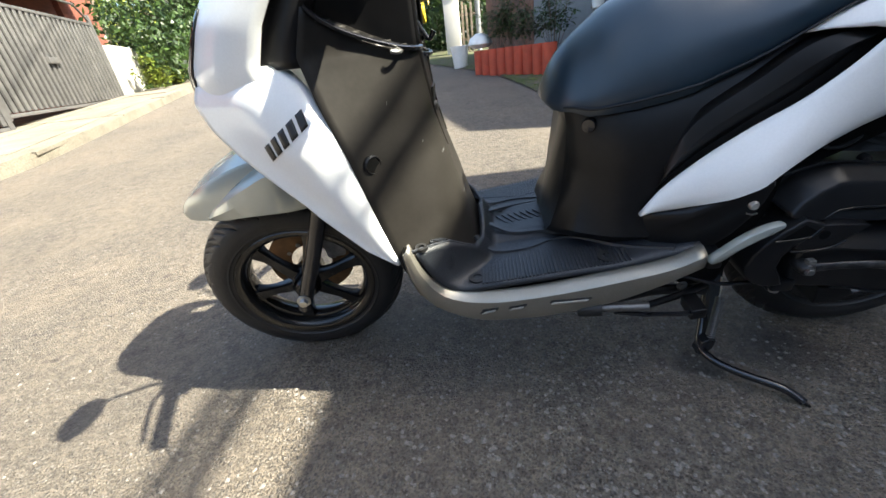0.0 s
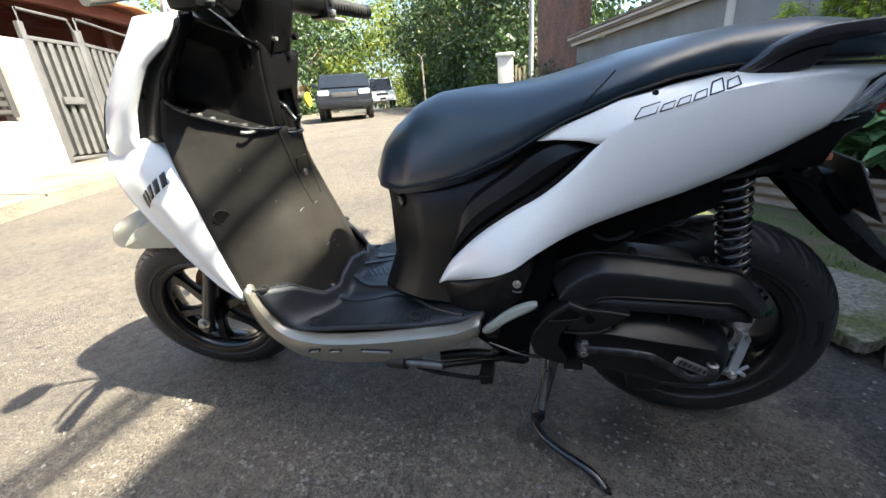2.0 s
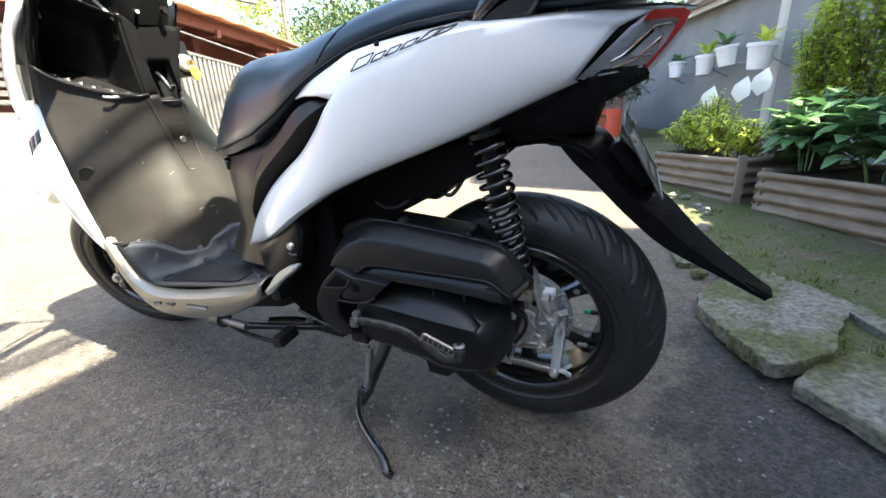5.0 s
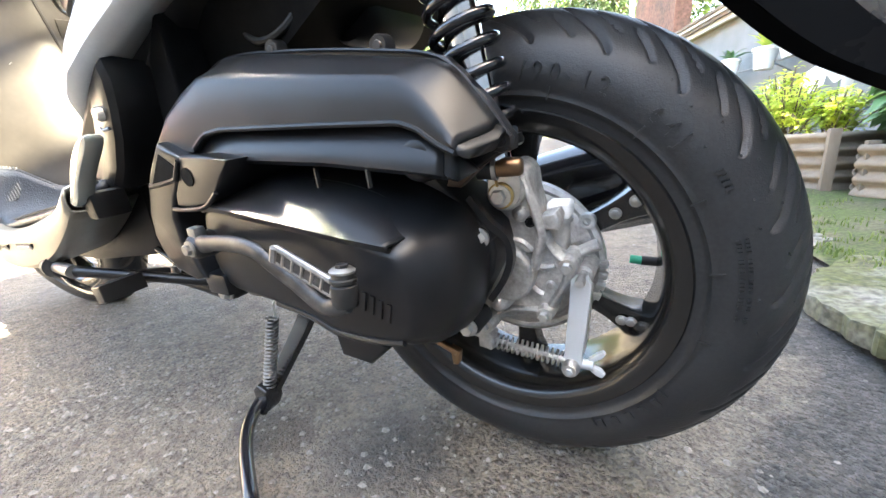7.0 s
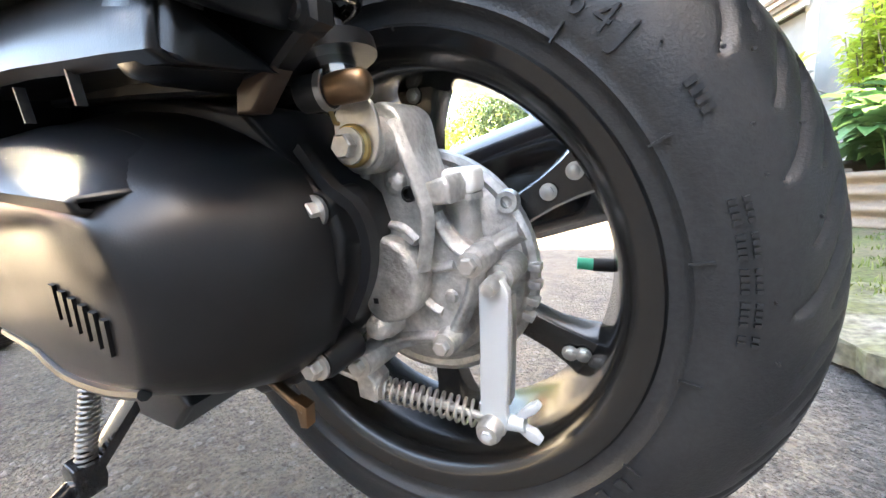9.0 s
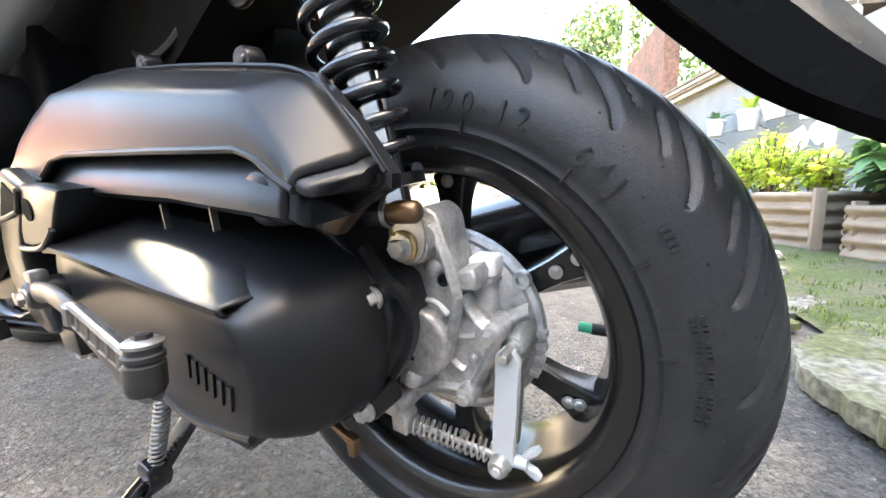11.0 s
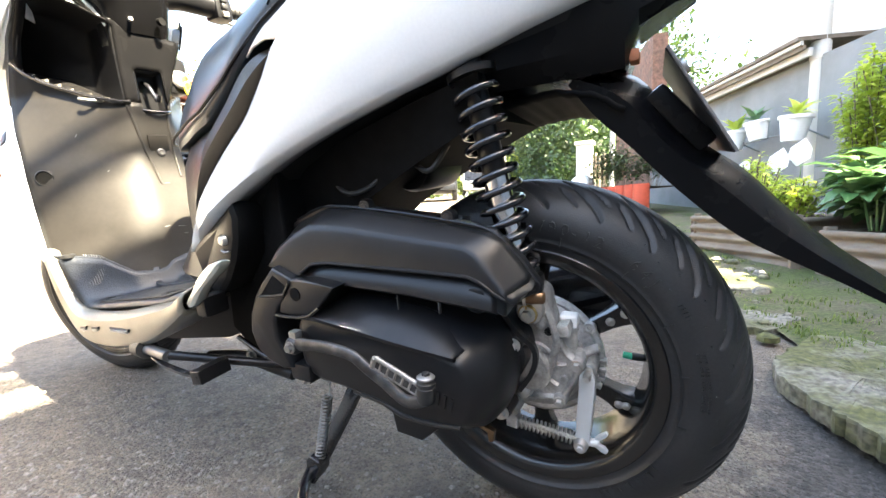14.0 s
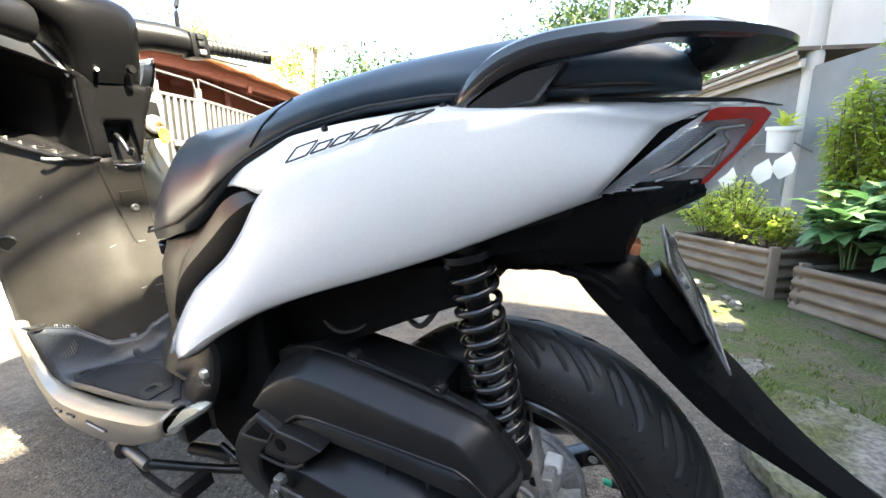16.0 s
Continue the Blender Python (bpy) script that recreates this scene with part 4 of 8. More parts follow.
# cars parked up the road
def car(name, m, paint, label, length=4.1, width=1.7, height=1.50):
    root = thing(name, m, label, "car", "cars parked along the road")
    L2, W2 = length / 2, width / 2
    side = [(-L2, 0.35), (-L2 + 0.04, 0.75), (-L2 + 0.30, 0.86), (-L2 + 1.05, 0.97), (-L2 + 1.75, height - 0.06), (-L2 + 2.1, height), (L2 - 0.7, height - 0.05), (L2 - 0.15, 1.00), (L2, 0.75), (L2 - 0.02, 0.35)]
    rings = []
    for y, k in ((-W2, 0.03), (-W2 + 0.03, 0.0), (W2 - 0.03, 0.0), (W2, 0.03)):
        rings.append([(x, y * (1 - 0.10 * max(0, (z - 0.9) / 0.8)), z) for x, z in inset(side, k)])
    part("body", loft(rings, True, True), paint, root, smooth=30)
    part("windscreen", loft([[(-L2 + 1.10, y, 1.00), (-L2 + 1.72, y * 0.92, height - 0.10), (-L2 + 1.66, y * 0.92, height - 0.085), (-L2 + 1.04, y, 1.01)] for y in (-W2 + 0.1, W2 - 0.1)], True, True), M_CARGLASS, root)
    for s in (-1, 1):
        bm = loft([[(x, s * (W2 * (1 - 0.10 * max(0, (z - 0.9) / 0.8)) + o), z) for x, z in ((-L2 + 1.30, 1.00), (-L2 + 1.85, height - 0.14), (L2 - 0.8, height - 0.14), (L2 - 0.4, 1.02))] for o in (0.0, 0.012)], True, True)
        part("side_window", bm, M_CARGLASS, root)
        part("mirror", box((0.10, 0.16, 0.12), (-L2 + 1.05, s * (W2 + 0.08), 1.08), 0.03), paint, root)
        for x in (-L2 + 0.72, L2 - 0.75):
            w = part("wheel", lathe([(0.19, -0.09), (0.30, -0.09), (0.325, -0.06), (0.325, 0.06), (0.30, 0.09), (0.19, 0.09)], 28, centre=(x, s * (W2 - 0.09), 0.325)), M_TYRE, root)
            part("rim", lathe([(0.0, -0.08), (0.19, -0.085), (0.20, 0.085), (0.0, 0.08)], 24, centre=(x, s * (W2 - 0.09), 0.325)), M_STEEL, w)
        part("headlight", box((0.10, 0.34, 0.16), (-L2 + 0.08, s * (W2 - 0.24), 0.78), 0.04), M_REFLECT, root)
    part("grille", box((0.05, 0.75, 0.14), (-L2 + 0.03, 0, 0.72), 0.02), M_GATEDARK, root)
    part("bumper", box((0.14, width * 0.96, 0.22), (-L2 + 0.02, 0, 0.44), 0.05), paint, root)
    part("number_plate", box((0.01, 0.36, 0.11), (-L2 - 0.055, 0, 0.46)), M_PLATE, root)
    return root


car("car", pose(-5.75, 12.6, soft_rise(12.3) - 0.03, 0, 0, 115), M_CARBLACK, "dark parked car facing down the road")
car("car", pose(-9.6, 25.6, soft_rise(25.5) + 0.12, 0, 0, 115), M_WHITE, "white parked minivan further up the road", 3.9, 1.62, 1.85)


# ---- trees and hedge ----
def tree(x, y, h_, crown, leaves, ln, material, label, seed, trunk=0.12, low=0.35):
    r = np.random.RandomState(seed)
    root = thing("tree", pose(x, y, soft_rise(y) - 0.05), label, "tree")
    bm = bmesh.new()
    top = Vector((r.uniform(-0.3, 0.3), r.uniform(-0.3, 0.3), h_ * 0.8))
    sweep([(0, 0, 0), (top.x * 0.3, top.y * 0.3, h_ * 0.3), (top.x * 0.7, top.y * 0.6, h_ * 0.55), top], circle(1.0, 8), bm, scales=[trunk, trunk * 0.8, trunk * 0.55, trunk * 0.2])
    cl = []
    for i in range(26):
        a, e = r.uniform(0, 6.28), r.uniform(low, 0.95)
        rad = crown * r.uniform(0.45, 1.0) * math.sqrt(max(0.1, 1 - ((e - 0.55) / 0.55) ** 2))
        c = Vector((math.cos(a) * rad, math.sin(a) * rad, h_ * e))
        sweep([(top.x * e * 0.8, top.y * e * 0.8, h_ * e * 0.7), c * 0.55 + Vector((0, 0, h_ * e * 0.35)), c], circle(1.0, 5), bm, scales=[trunk * 0.35, trunk * 0.22, trunk * 0.06])
        cl.append(c)
    part("trunk", bm, M_BARK, root)
    C = np.array([cl[i] for i in r.randint(0, len(cl), leaves)]) + r.normal(size=(leaves, 3)) * crown * 0.17
    D = r.normal(size=(leaves, 3)) + np.array((0, 0, -0.5))
    D /= np.linalg.norm(D, axis=1)[:, None]
    small_leaf_mesh("crown", (C, D, ln * r.uniform(0.5, 1.3, leaves)), material, root)
    return root


TREES = [(-2.4, 18.0, 6.5, 2.6, 0), (0.8, 13.2, 5.2, 2.2, 0), (-0.7, 15.2, 6.0, 2.2, 0), (-5.2, 25.5, 7.5, 3.2, 0), (-8.2, 31.5, 8.5, 4.0, 1), (-13.5, 36.0, 9.0, 4.5, 1), (-3.3, 22.0, 6.0, 2.6, 1),
         (-12.5, 22.0, 6.5, 3.0, 0), (-15.0, 27.5, 7.5, 3.6, 1), (-11.0, 16.5, 5.5, 2.5, 0), (-17.5, 20.5, 8.0, 3.5, 1), (-19.5, 12.0, 7.5, 3.4, 1), (-24.0, 33.0, 9.5, 4.6, 0), (-2.0, 33.0, 9.5, 4.6, 0)]
for i, (x, y, h_, cr, kind_) in enumerate(TREES):
    tree(x, y, h_, cr, 9000 if y < 20 else 7000, 0.17 if y < 20 else 0.26, M_LEAF_SUN if kind_ else M_LEAF_TREE, "leafy roadside tree with sunlight put into its leaf colour" if kind_ else "dense dark green roadside tree", 200 + i, 0.14, 0.12)


def hedge(name, pts, h_, depth, leaves, ln, material, label, seed):
    r = np.random.RandomState(seed)
    P = np.array(spline(pts, 60))
    knots = r.randint(0, max(40, leaves // 90), leaves)
    kd = r.normal(size=(knots.max() + 1, 2)) * depth
    ki = r.randint(0, 60, knots.max() + 1)
    idx = ki[knots]
    base = P[idx] + kd[knots] * 0.8
    q = np.clip((r.uniform(0, 1, knots.max() + 1) ** 0.8)[knots] + r.normal(size=leaves) * 0.07, 0, 1.05)
    C = np.c_[base[:, 0] + r.normal(size=leaves) * depth * 0.35, base[:, 1] + r.normal(size=leaves) * depth * 0.35, [soft_rise(b) for b in base[:, 1]] + q * h_ * (0.75 + 0.25 * np.sin(idx * 0.7) + 0.15 * r.normal(size=leaves))]
    D = r.normal(size=(leaves, 3))
    D /= np.linalg.norm(D, axis=1)[:, None]
    return tagged(small_leaf_mesh(name, (C, D, ln * r.uniform(0.5, 1.4, leaves)), material), label, "hedge", "", "stuff")


hedge("hedge", [(1.2, 10.3), (-0.5, 11.9), (-2.4, 15.5), (-5.0, 21.5), (-8.0, 29.0)], 2.6, 0.45, 26000, 0.15, M_LEAF_TREE, "dense green hedge along the road's edge", 5)
hedge("undergrowth", [(-7.3, 9.0), (-8.6, 12.5), (-10.6, 17.0), (-13.5, 24.0)], 1.9, 0.45, 15000, 0.15, M_LEAF_TREE, "mixed green undergrowth beside the pavement", 6)
for i, (x, y, h_) in enumerate(((-7.25, 8.95, 1.0), (-7.9, 10.4, 0.8), (-9.0, 13.0, 1.1))):
    shrub(x, y, soft_rise(y), 0.42, h_, 900, 0.13, M_LEAF_SUN, "yellow-green shrub beside the pavement", False, 80 + i)
hedge("backwood", [(-40, 38), (-22, 44), (-6, 44), (8, 36)], 8.0, 2.0, 26000, 0.5, M_LEAF_TREE, "far woodland closing the view up the road", 7)

# palm over the carport, street pole and wire
palm = thing("palm_tree", pose(-15.5, 17.5, 0.8), "tall palm tree with drooping fronds", "tree")
part("trunk", tube([(0, 0, 0), (0.15, 0.1, 3.5), (0.2, 0.1, 7.2)], 0.13, smooth=10), M_BARK, palm)
for i in range(16):
    a = i * 0.393 + 0.1
    e = 0.9 if i % 2 else 0.35
    rachis = [(0.2 + math.cos(a) * 2.0 * q, 0.1 + math.sin(a) * 2.0 * q, 7.2 + 1.3 * e * q - 1.5 * q * q) for q in np.linspace(0, 1, 12)]
    rows = []
    for q, p in enumerate(rachis[1:]):
        for s in (-1, 1):
            rows.append((p, (-math.sin(a) * s + 0.5 * math.cos(a), math.cos(a) * s + 0.5 * math.sin(a), -0.35), (0, 0, 1), 0.55 * (1 - 0.04 * q), 0.07))
    leaf_mesh("frond", rows, M_LEAF_SUN, palm)
upole = thing("utility_pole", pose(0.68, 9.4, soft_rise(9.4)), "slim grey utility pole beside the hedge", "pole")
part("pole_shaft", tube([(0, 0, 0), (0.02, 0.0, 3.0), (0.02, 0, 6.5)], 0.055, n=14), M_WALLGREY, upole)
lpole = thing("lamp_post", pose(-2.4, 11.0, soft_rise(11)), "thin pale post at the road's edge", "post")
part("post_shaft", tube([(0, 0, 0), (-0.03, 0, 1.6)], 0.03, n=12), M_KERB, lpole)
part("post_arm", tube([(-0.03, 0, 1.55), (-0.14, 0, 1.66)], 0.022, n=10), M_KERB, lpole)
part("post_arm", tube([(-0.03, 0, 1.55), (0.10, 0, 1.64)], 0.022, n=10), M_KERB, lpole)
gp = thing("gate_pillar", pose(0.10, 9.3, soft_rise(9.3)), "short white gate pillar by the hedge", "pillar")
part("pillar_body", box((0.34, 0.34, 1.25), (0, 0, 0.62), 0.02), M_WALLWHITE, gp)
part("pillar_cap", box((0.42, 0.42, 0.08), (0, 0, 1.28), 0.015), M_WALLWHITE, gp)
og = thing("old_gate", pose(0.30, 9.35, soft_rise(9.3)), "old weathered timber gate beside the white pillar", "gate")
for k, (x, h_, lean) in enumerate(((0.03, 1.05, 2), (0.13, 0.98, -1), (0.23, 1.02, 1))):
    part("gate_board", box((0.05, 0.03, h_), (x, 0, h_ / 2), 0.004, rot=pose(0, 0, 0, 0, lean, 0)), M_SHEET, og)
for z in (0.30, 0.80):
    part("gate_rail", box((0.34, 0.025, 0.05), (0.13, 0.028, z), 0.003), M_SHEET, og)
wire = part("overhead_wire", tube([(-14 + 1.6 * i, 20 - 1.9 * i, 8.2 - 0.9 * math.sin(math.pi * i / 10) * 0.6 - 0.02 * i) for i in range(11)], 0.014, n=6), M_RUBBER)
tagged(wire, "thin black overhead wire", "wire")

# unseen wall added to close the near side; it also shapes reflections
wall_block("wall_behind", Vector((3.6, -6.5, 0)), Vector((-14.0, -6.5, 0)), 0.0, 3.4, 0.2, M_WALLGREY, "plain unseen wall added behind the road's near side")
# made-up house behind and beside the camera, out of view, added to shade the road
wall_block("wall_shade", Vector((3.75, -9.0, 0)), Vector((3.75, 0.45, 0)), 0.0, 3.4, 0.3, M_WALLGREY, "unseen wall added at the road's right side to shade the road")
# unseen wall, added only to keep the sun off the verge
wall_block("wall_verge_shade", Vector((3.75, 0.46, 0)), Vector((3.75, 2.35, 0)), 0.0, 2.35, 0.2, M_WALLGREY, "unseen wall added behind the bushes to shade the verge")
bm = loft([[(3.40, y, 3.75), (9.0, y, 5.2), (9.0, y, 5.35), (3.40, y, 3.87)] for y in (-10, 0.55)], True, True)
tagged(part("roof_shade", bm, M_TERRACOTTA), "unseen tiled roof added beside the road to shade it", "roof", "", "structure")
# unseen bars added above the roof's edge to break up its shadow
for x, z in ((3.42, 4.12), (3.50, 4.30)):
    tagged(part("roof_shade_bar", tube([(x, -10, z), (x, 0.5, z)], 0.022, n=10), M_WALLGREY), "unseen grey bar added along the roof's edge to cast thin shade", "pipe", "pipes on the roof")

# ---- the scooter ----
# its own axes: x from the front axle to the rear, y away from the side stand's side, z up from the tyres' foot
LEAN = 7.3
scooter = thing("scooter", pose(0, 0.03, 0, LEAN, 0, -1.0), "white and black motor scooter leaning on its side stand on asphalt", "scooter")


def mirrored(fn, name, material, parent, label="", **kw):
    """Builds a part on the near side and its twin on the far side."""
    for s in (1, -1):
        part(name, fn(s), material, parent, label, **kw)


def tyre_mesh(R, width, rim_r, count=22, n=704, m=60):
    """A tyre turned from its section, with long and short slanted grooves pressed into tread and shoulder."""
    k = R - rim_r
    half = [(R, 0.0), (R - 0.0036, width * 0.16), (R - 0.0145, width * 0.30)] + [(rim_r + k * a, width * b) for a, b in
            [(0.755, 0.395), (0.66, 0.450), (0.57, 0.482), (0.47, 0.5), (0.37, 0.496), (0.30, 0.482), (0.285, 0.488), (0.265, 0.486), (0.25, 0.466), (0.225, 0.448), (0.12, 0.432), (0.02, 0.40), (-0.04, 0.36)]]
    H = np.array(spline(half, m))
    arc = np.concatenate([[0], np.cumsum(np.linalg.norm(np.diff(H, axis=0), axis=1))])
    q = arc / np.interp(-(rim_r + 0.70 * k), -H[:, 0], arc)
    th = np.arange(n) * 2 * math.pi / n
    P = 2 * math.pi / count
    rows = []
    for s in (-1, 1):
        A, Q = np.meshgrid(th, q, indexing="ij")
        d = np.zeros_like(A)
        for shift, q0, q1, w0, deep, bend in ((0.0, 0.10, 1.04, 0.0056, 0.0060, 0.30), (0.42, 0.42, 0.90, 0.0032, 0.0045, 0.26), (0.66, 0.22, 0.62, 0.0028, 0.0045, 0.30)):
            c = shift * P + (0.5 * P if s > 0 else 0) + bend * np.clip(1 - Q, 0, 1) ** 1.25
            off = ((A - c + P / 2) % P - P / 2) * R
            u = np.clip((Q - q0) / (q1 - q0), 0, 1)
            w = w0 * np.sqrt(np.clip(4 * u * (1 - u), 0, 1)) + 1e-6
            g = np.clip(1.25 - np.abs(off) / w, 0, 1)
            g = np.where(off > 0, np.clip(1.2 - off / w * 0.8, 0, 1), g)
            d = np.maximum(d, deep * g * g * (3 - 2 * g) * (u > 0) * (u < 1) * np.clip(w / 0.0015, 0, 1))
        r = H[None, :, 0] - d * np.clip((H[None, :, 0] - rim_r) / k * 1.6 - 0.6, 0.2, 1)
        y = s * (H[None, :, 1] - d * 0.5 * np.clip(Q - 0.6, 0, 1))
        rows.append(np.stack([r * np.cos(A), y + 0 * A, r * np.sin(A)], -1))
    V = np.concatenate([rows[0][:, ::-1], rows[1][:, 1:]], 1)
    c = V.shape[1]
    bm = bmesh.new()
    vs = [[bm.verts.new(p) for p in ring] for ring in V.tolist()]
    for i in range(n):
        a, b = vs[i], vs[(i + 1) % n]
        for j in range(c):
            e = (j + 1) % c
            bm.faces.new((a[j], a[e], b[e], b[j]))
    return bm


M_DULLSTEEL = mat("dull_steel", (0.13, 0.13, 0.125), 0.4, metal=0.7, color2=(0.22, 0.21, 0.2), scale=60)
# wheels: an alloy rim with six spokes, tyre, hub
def wheel(name, m, R, width, parent, turn, label, web=0.0):
    """web: where the spokes stand across the rim."""
    rim_r = 0.152
    hw = width * 0.40
    bm = lathe([(rim_r + 0.008, -hw), (rim_r + 0.010, -hw + 0.004), (rim_r + 0.002, -hw + 0.010), (rim_r - 0.004, -hw + 0.016), (rim_r - 0.006, 0.0), (rim_r - 0.004, hw - 0.016), (rim_r + 0.002, hw - 0.010), (rim_r + 0.010, hw - 0.004), (rim_r + 0.008, hw),
                (rim_r - 0.003, hw), (rim_r - 0.008, hw - 0.006), (rim_r - 0.014, web + 0.012), (rim_r - 0.015, web), (rim_r - 0.014, web - 0.012), (rim_r - 0.010, -hw * 0.35), (rim_r - 0.008, -hw + 0.010), (rim_r - 0.004, -hw + 0.004), (rim_r, -hw)], 96, close=True)
    rim = part(name, bm, M_RIM, parent, label)
    rim.matrix_basis = m
    w = width / 0.112
    for s in (-1, 1):
        part("rim_lip", lathe([(rim_r - 0.004, s * 0.041 * w), (rim_r + 0.001, s * 0.0475 * w), (rim_r + 0.006, s * 0.0490 * w), (rim_r + 0.0135, s * 0.0512 * w), (rim_r + 0.0155, s * 0.0492 * w), (rim_r + 0.013, s * 0.044 * w)], 96, close=True), M_RIM, rim)
    part("tyre", tyre_mesh(R, width, rim_r), M_TYRE, rim, "worn black rubber tyre with slanted grooves", smooth=50)
    bm = lathe([(0.012, -0.062), (0.024, -0.060), (0.034, -0.045), (0.036, 0.0), (0.034, 0.045), (0.024, 0.06), (0.012, 0.062)], 32)
    part("hub", bm, M_RIM, rim)
    for i in range(6):
        a = radians(turn + 60 * i)
        c, s = math.cos(a), math.sin(a)
        path = [(q * c, web + y, q * s) for q, y in ((0.028, -0.014), (0.06, -0.014), (0.100, -0.008), (0.142, -0.002))]
        sec = [(-0.011, -0.012), (0.011, -0.012), (0.013, -0.006), (0.013, 0.010), (0.008, 0.016), (-0.008, 0.016), (-0.013, 0.010), (-0.013, -0.006)]
        part("spoke", sweep(spline(path, 8), sec, scales=[1.35, 1.15, 1.0, 0.92, 0.9, 0.95, 1.15, 1.5], up=(0, 1, 0)), M_RIM, rim)
    return rim


# near-black for black plastic, and for shade painted into holes and gaps
M_BLACK_HOLESHADE = mat("black_and_hole_shade", (0.004, 0.004, 0.004), 0.8, color2=(0.007, 0.007, 0.007), scale=50, spec=0.08)
rear = wheel("rear_wheel", pose(1.257, 0, 0.252), 0.2495, 0.110, scooter, 30, "black six-spoke rear alloy wheel", 0.026)
AXLE = Vector((-0.005, -0.012, 0.242))
RAKE = 26.0
# the steering turns about an axis that leans back; its pose carries fork, wheel, fender and handlebar
STEER = Matrix.Translation((0.085, -0.008, 0.242)) @ pose(0, 0, 0, 0, RAKE, 0) @ pose(0, 0, 0, 0, 0, 12) @ pose(0, 0, 0, 0, -RAKE, 0) @ Matrix.Translation((-0.085, 0.0, -0.242))
BAR = Matrix.Translation((0.085, -0.008, 0.242)) @ pose(0, 0, 0, 0, RAKE, 0) @ pose(0, 0, 0, 0, 0, 3) @ pose(0, 0, 0, 0, -RAKE, 0) @ Matrix.Translation((-0.085, 0.0, -0.242))
front = wheel("front_wheel", STEER @ pose(0, 0, 0.242), 0.242, 0.098, scooter, 12, "black six-spoke front alloy wheel")
bm = lathe([(0.052, 0.058), (0.110, 0.058), (0.110, 0.062), (0.052, 0.062)], 48, close=True)
disc = part("brake_disc", bm, M_COPPER, front, "bronze-tinted front brake disc")
for i in range(10):
    a = 2 * math.pi * i / 10
    part("disc_bolt", bolt_mesh(bmesh.new(), (0.06 * math.cos(a), 0.057, 0.06 * math.sin(a)), 0.004, 0.004), M_STEEL, disc)
part("axle_nut", bolt_mesh(bmesh.new(), (0, -0.094, 0), 0.011, 0.014), M_STEEL, front)
part("spacer", lathe([(0.013, -0.095), (0.013, -0.06)], 20), M_STEEL, front)
# valve with its green cap
bm = tube([(0.020, 0.004, 0), (0.012, 0.002, 0), (-0.002, 0.0, 0)], 0.0052)
valve = part("valve", bm, M_RUBBER, rear)
valve.matrix_basis = pose(0.124, 0.034, -0.004, 0, 4, 0)
part("valve_cap", tube([(0.0, 0, 0), (-0.006, 0, 0), (-0.012, 0, 0), (-0.013, 0, 0)], 0.0046), M_GREEN, valve, "green valve cap")
for a, r in ((31, 0.134), (30, 0.112), (-29, 0.134), (-31, 0.126), (-90, 0.134), (90, 0.134)):
    part("spoke_stud", bolt_mesh(bmesh.new(), (r * math.cos(radians(a)), 0.006, r * math.sin(radians(a))), 0.0042, 0.004), M_STEEL, rear)
# raised marks on the sidewall: size characters, mould lines, and bars for print too small to read
def letter(text, size, thick):
    cu = bpy.data.curves.new("letters", "FONT")
    cu.body, cu.size, cu.extrude, cu.align_x = text, size, thick, "CENTER"
    tmp = bpy.data.objects.new("letters", cu)
    me = bpy.data.meshes.new_from_object(tmp)
    bpy.data.objects.remove(tmp)
    bm = bmesh.new()
    bm.from_mesh(me)
    bpy.data.meshes.remove(me)
    return bm


def on_sidewall(r, a, y):
    """A frame on the near sidewall: x along the turn, y outwards, facing -y."""
    return Matrix.Translation((r * math.cos(a), y, r * math.sin(a))) @ Matrix.Rotation(math.pi / 2 - a, 4, "Y") @ Matrix.Rotation(math.pi / 2, 4, "X")


for ch, a in (("6", 49.8), ("4", 45.6), ("J", 41.8), ("1", 67.0), ("2", 62.8), ("-", 71.2), ("0", 74.6), ("9", 79.0), ("/", 82.6)):
    part("size_letter", letter(ch, 0.0195, 0.0013), M_TYRE, rear, "raised rubber character").matrix_basis = on_sidewall(0.1915, radians(a), -0.0550)
def ring_mark(r, a, w, h_, y, name="sidewall_mark"):
    m_ = part(name, box((w, h_, 0.0018)), M_TYRE, rear)
    m_.matrix_basis = on_sidewall(r, radians(a), y)
for a in (27.5, 8.0, -12.6, -34.0, -60, 50, 75, 100, 125):
    ring_mark(0.182, a, 0.0012, 0.011, -0.0552, "mould_line")
for i in range(22):
    if i % 5 != 4:
        ring_mark(0.1975, 16 - 21 * i / 22, 0.0022, 0.0032, -0.0556)
        ring_mark(0.2030, 16 - 21 * i / 22, 0.0020, 0.0026, -0.0555)
for i in range(4):
    ring_mark(0.2035, 32 - 1.3 * i, 0.0028, 0.0055, -0.0554)
for i in range(5):
    ring_mark(0.186, -38 - 5 * i, 0.006, 0.009, -0.0553)
for r_, a, in ((0.222, 40), (0.219, 33), (0.226, 31), (0.214, 24), (0.212, 18), (0.228, 22), (0.209, 2), (0.213, -6), (0.226, 12), (0.205, 38), (0.216, 46), (0.222, 52)):
    nib = part("vent_nib", tube([(0, 0, -0.001), (0.0002, 0, 0.0022)], 0.0008, n=6), M_TYRE, rear)
    nib.matrix_basis = on_sidewall(r_, radians(a), -0.0545)

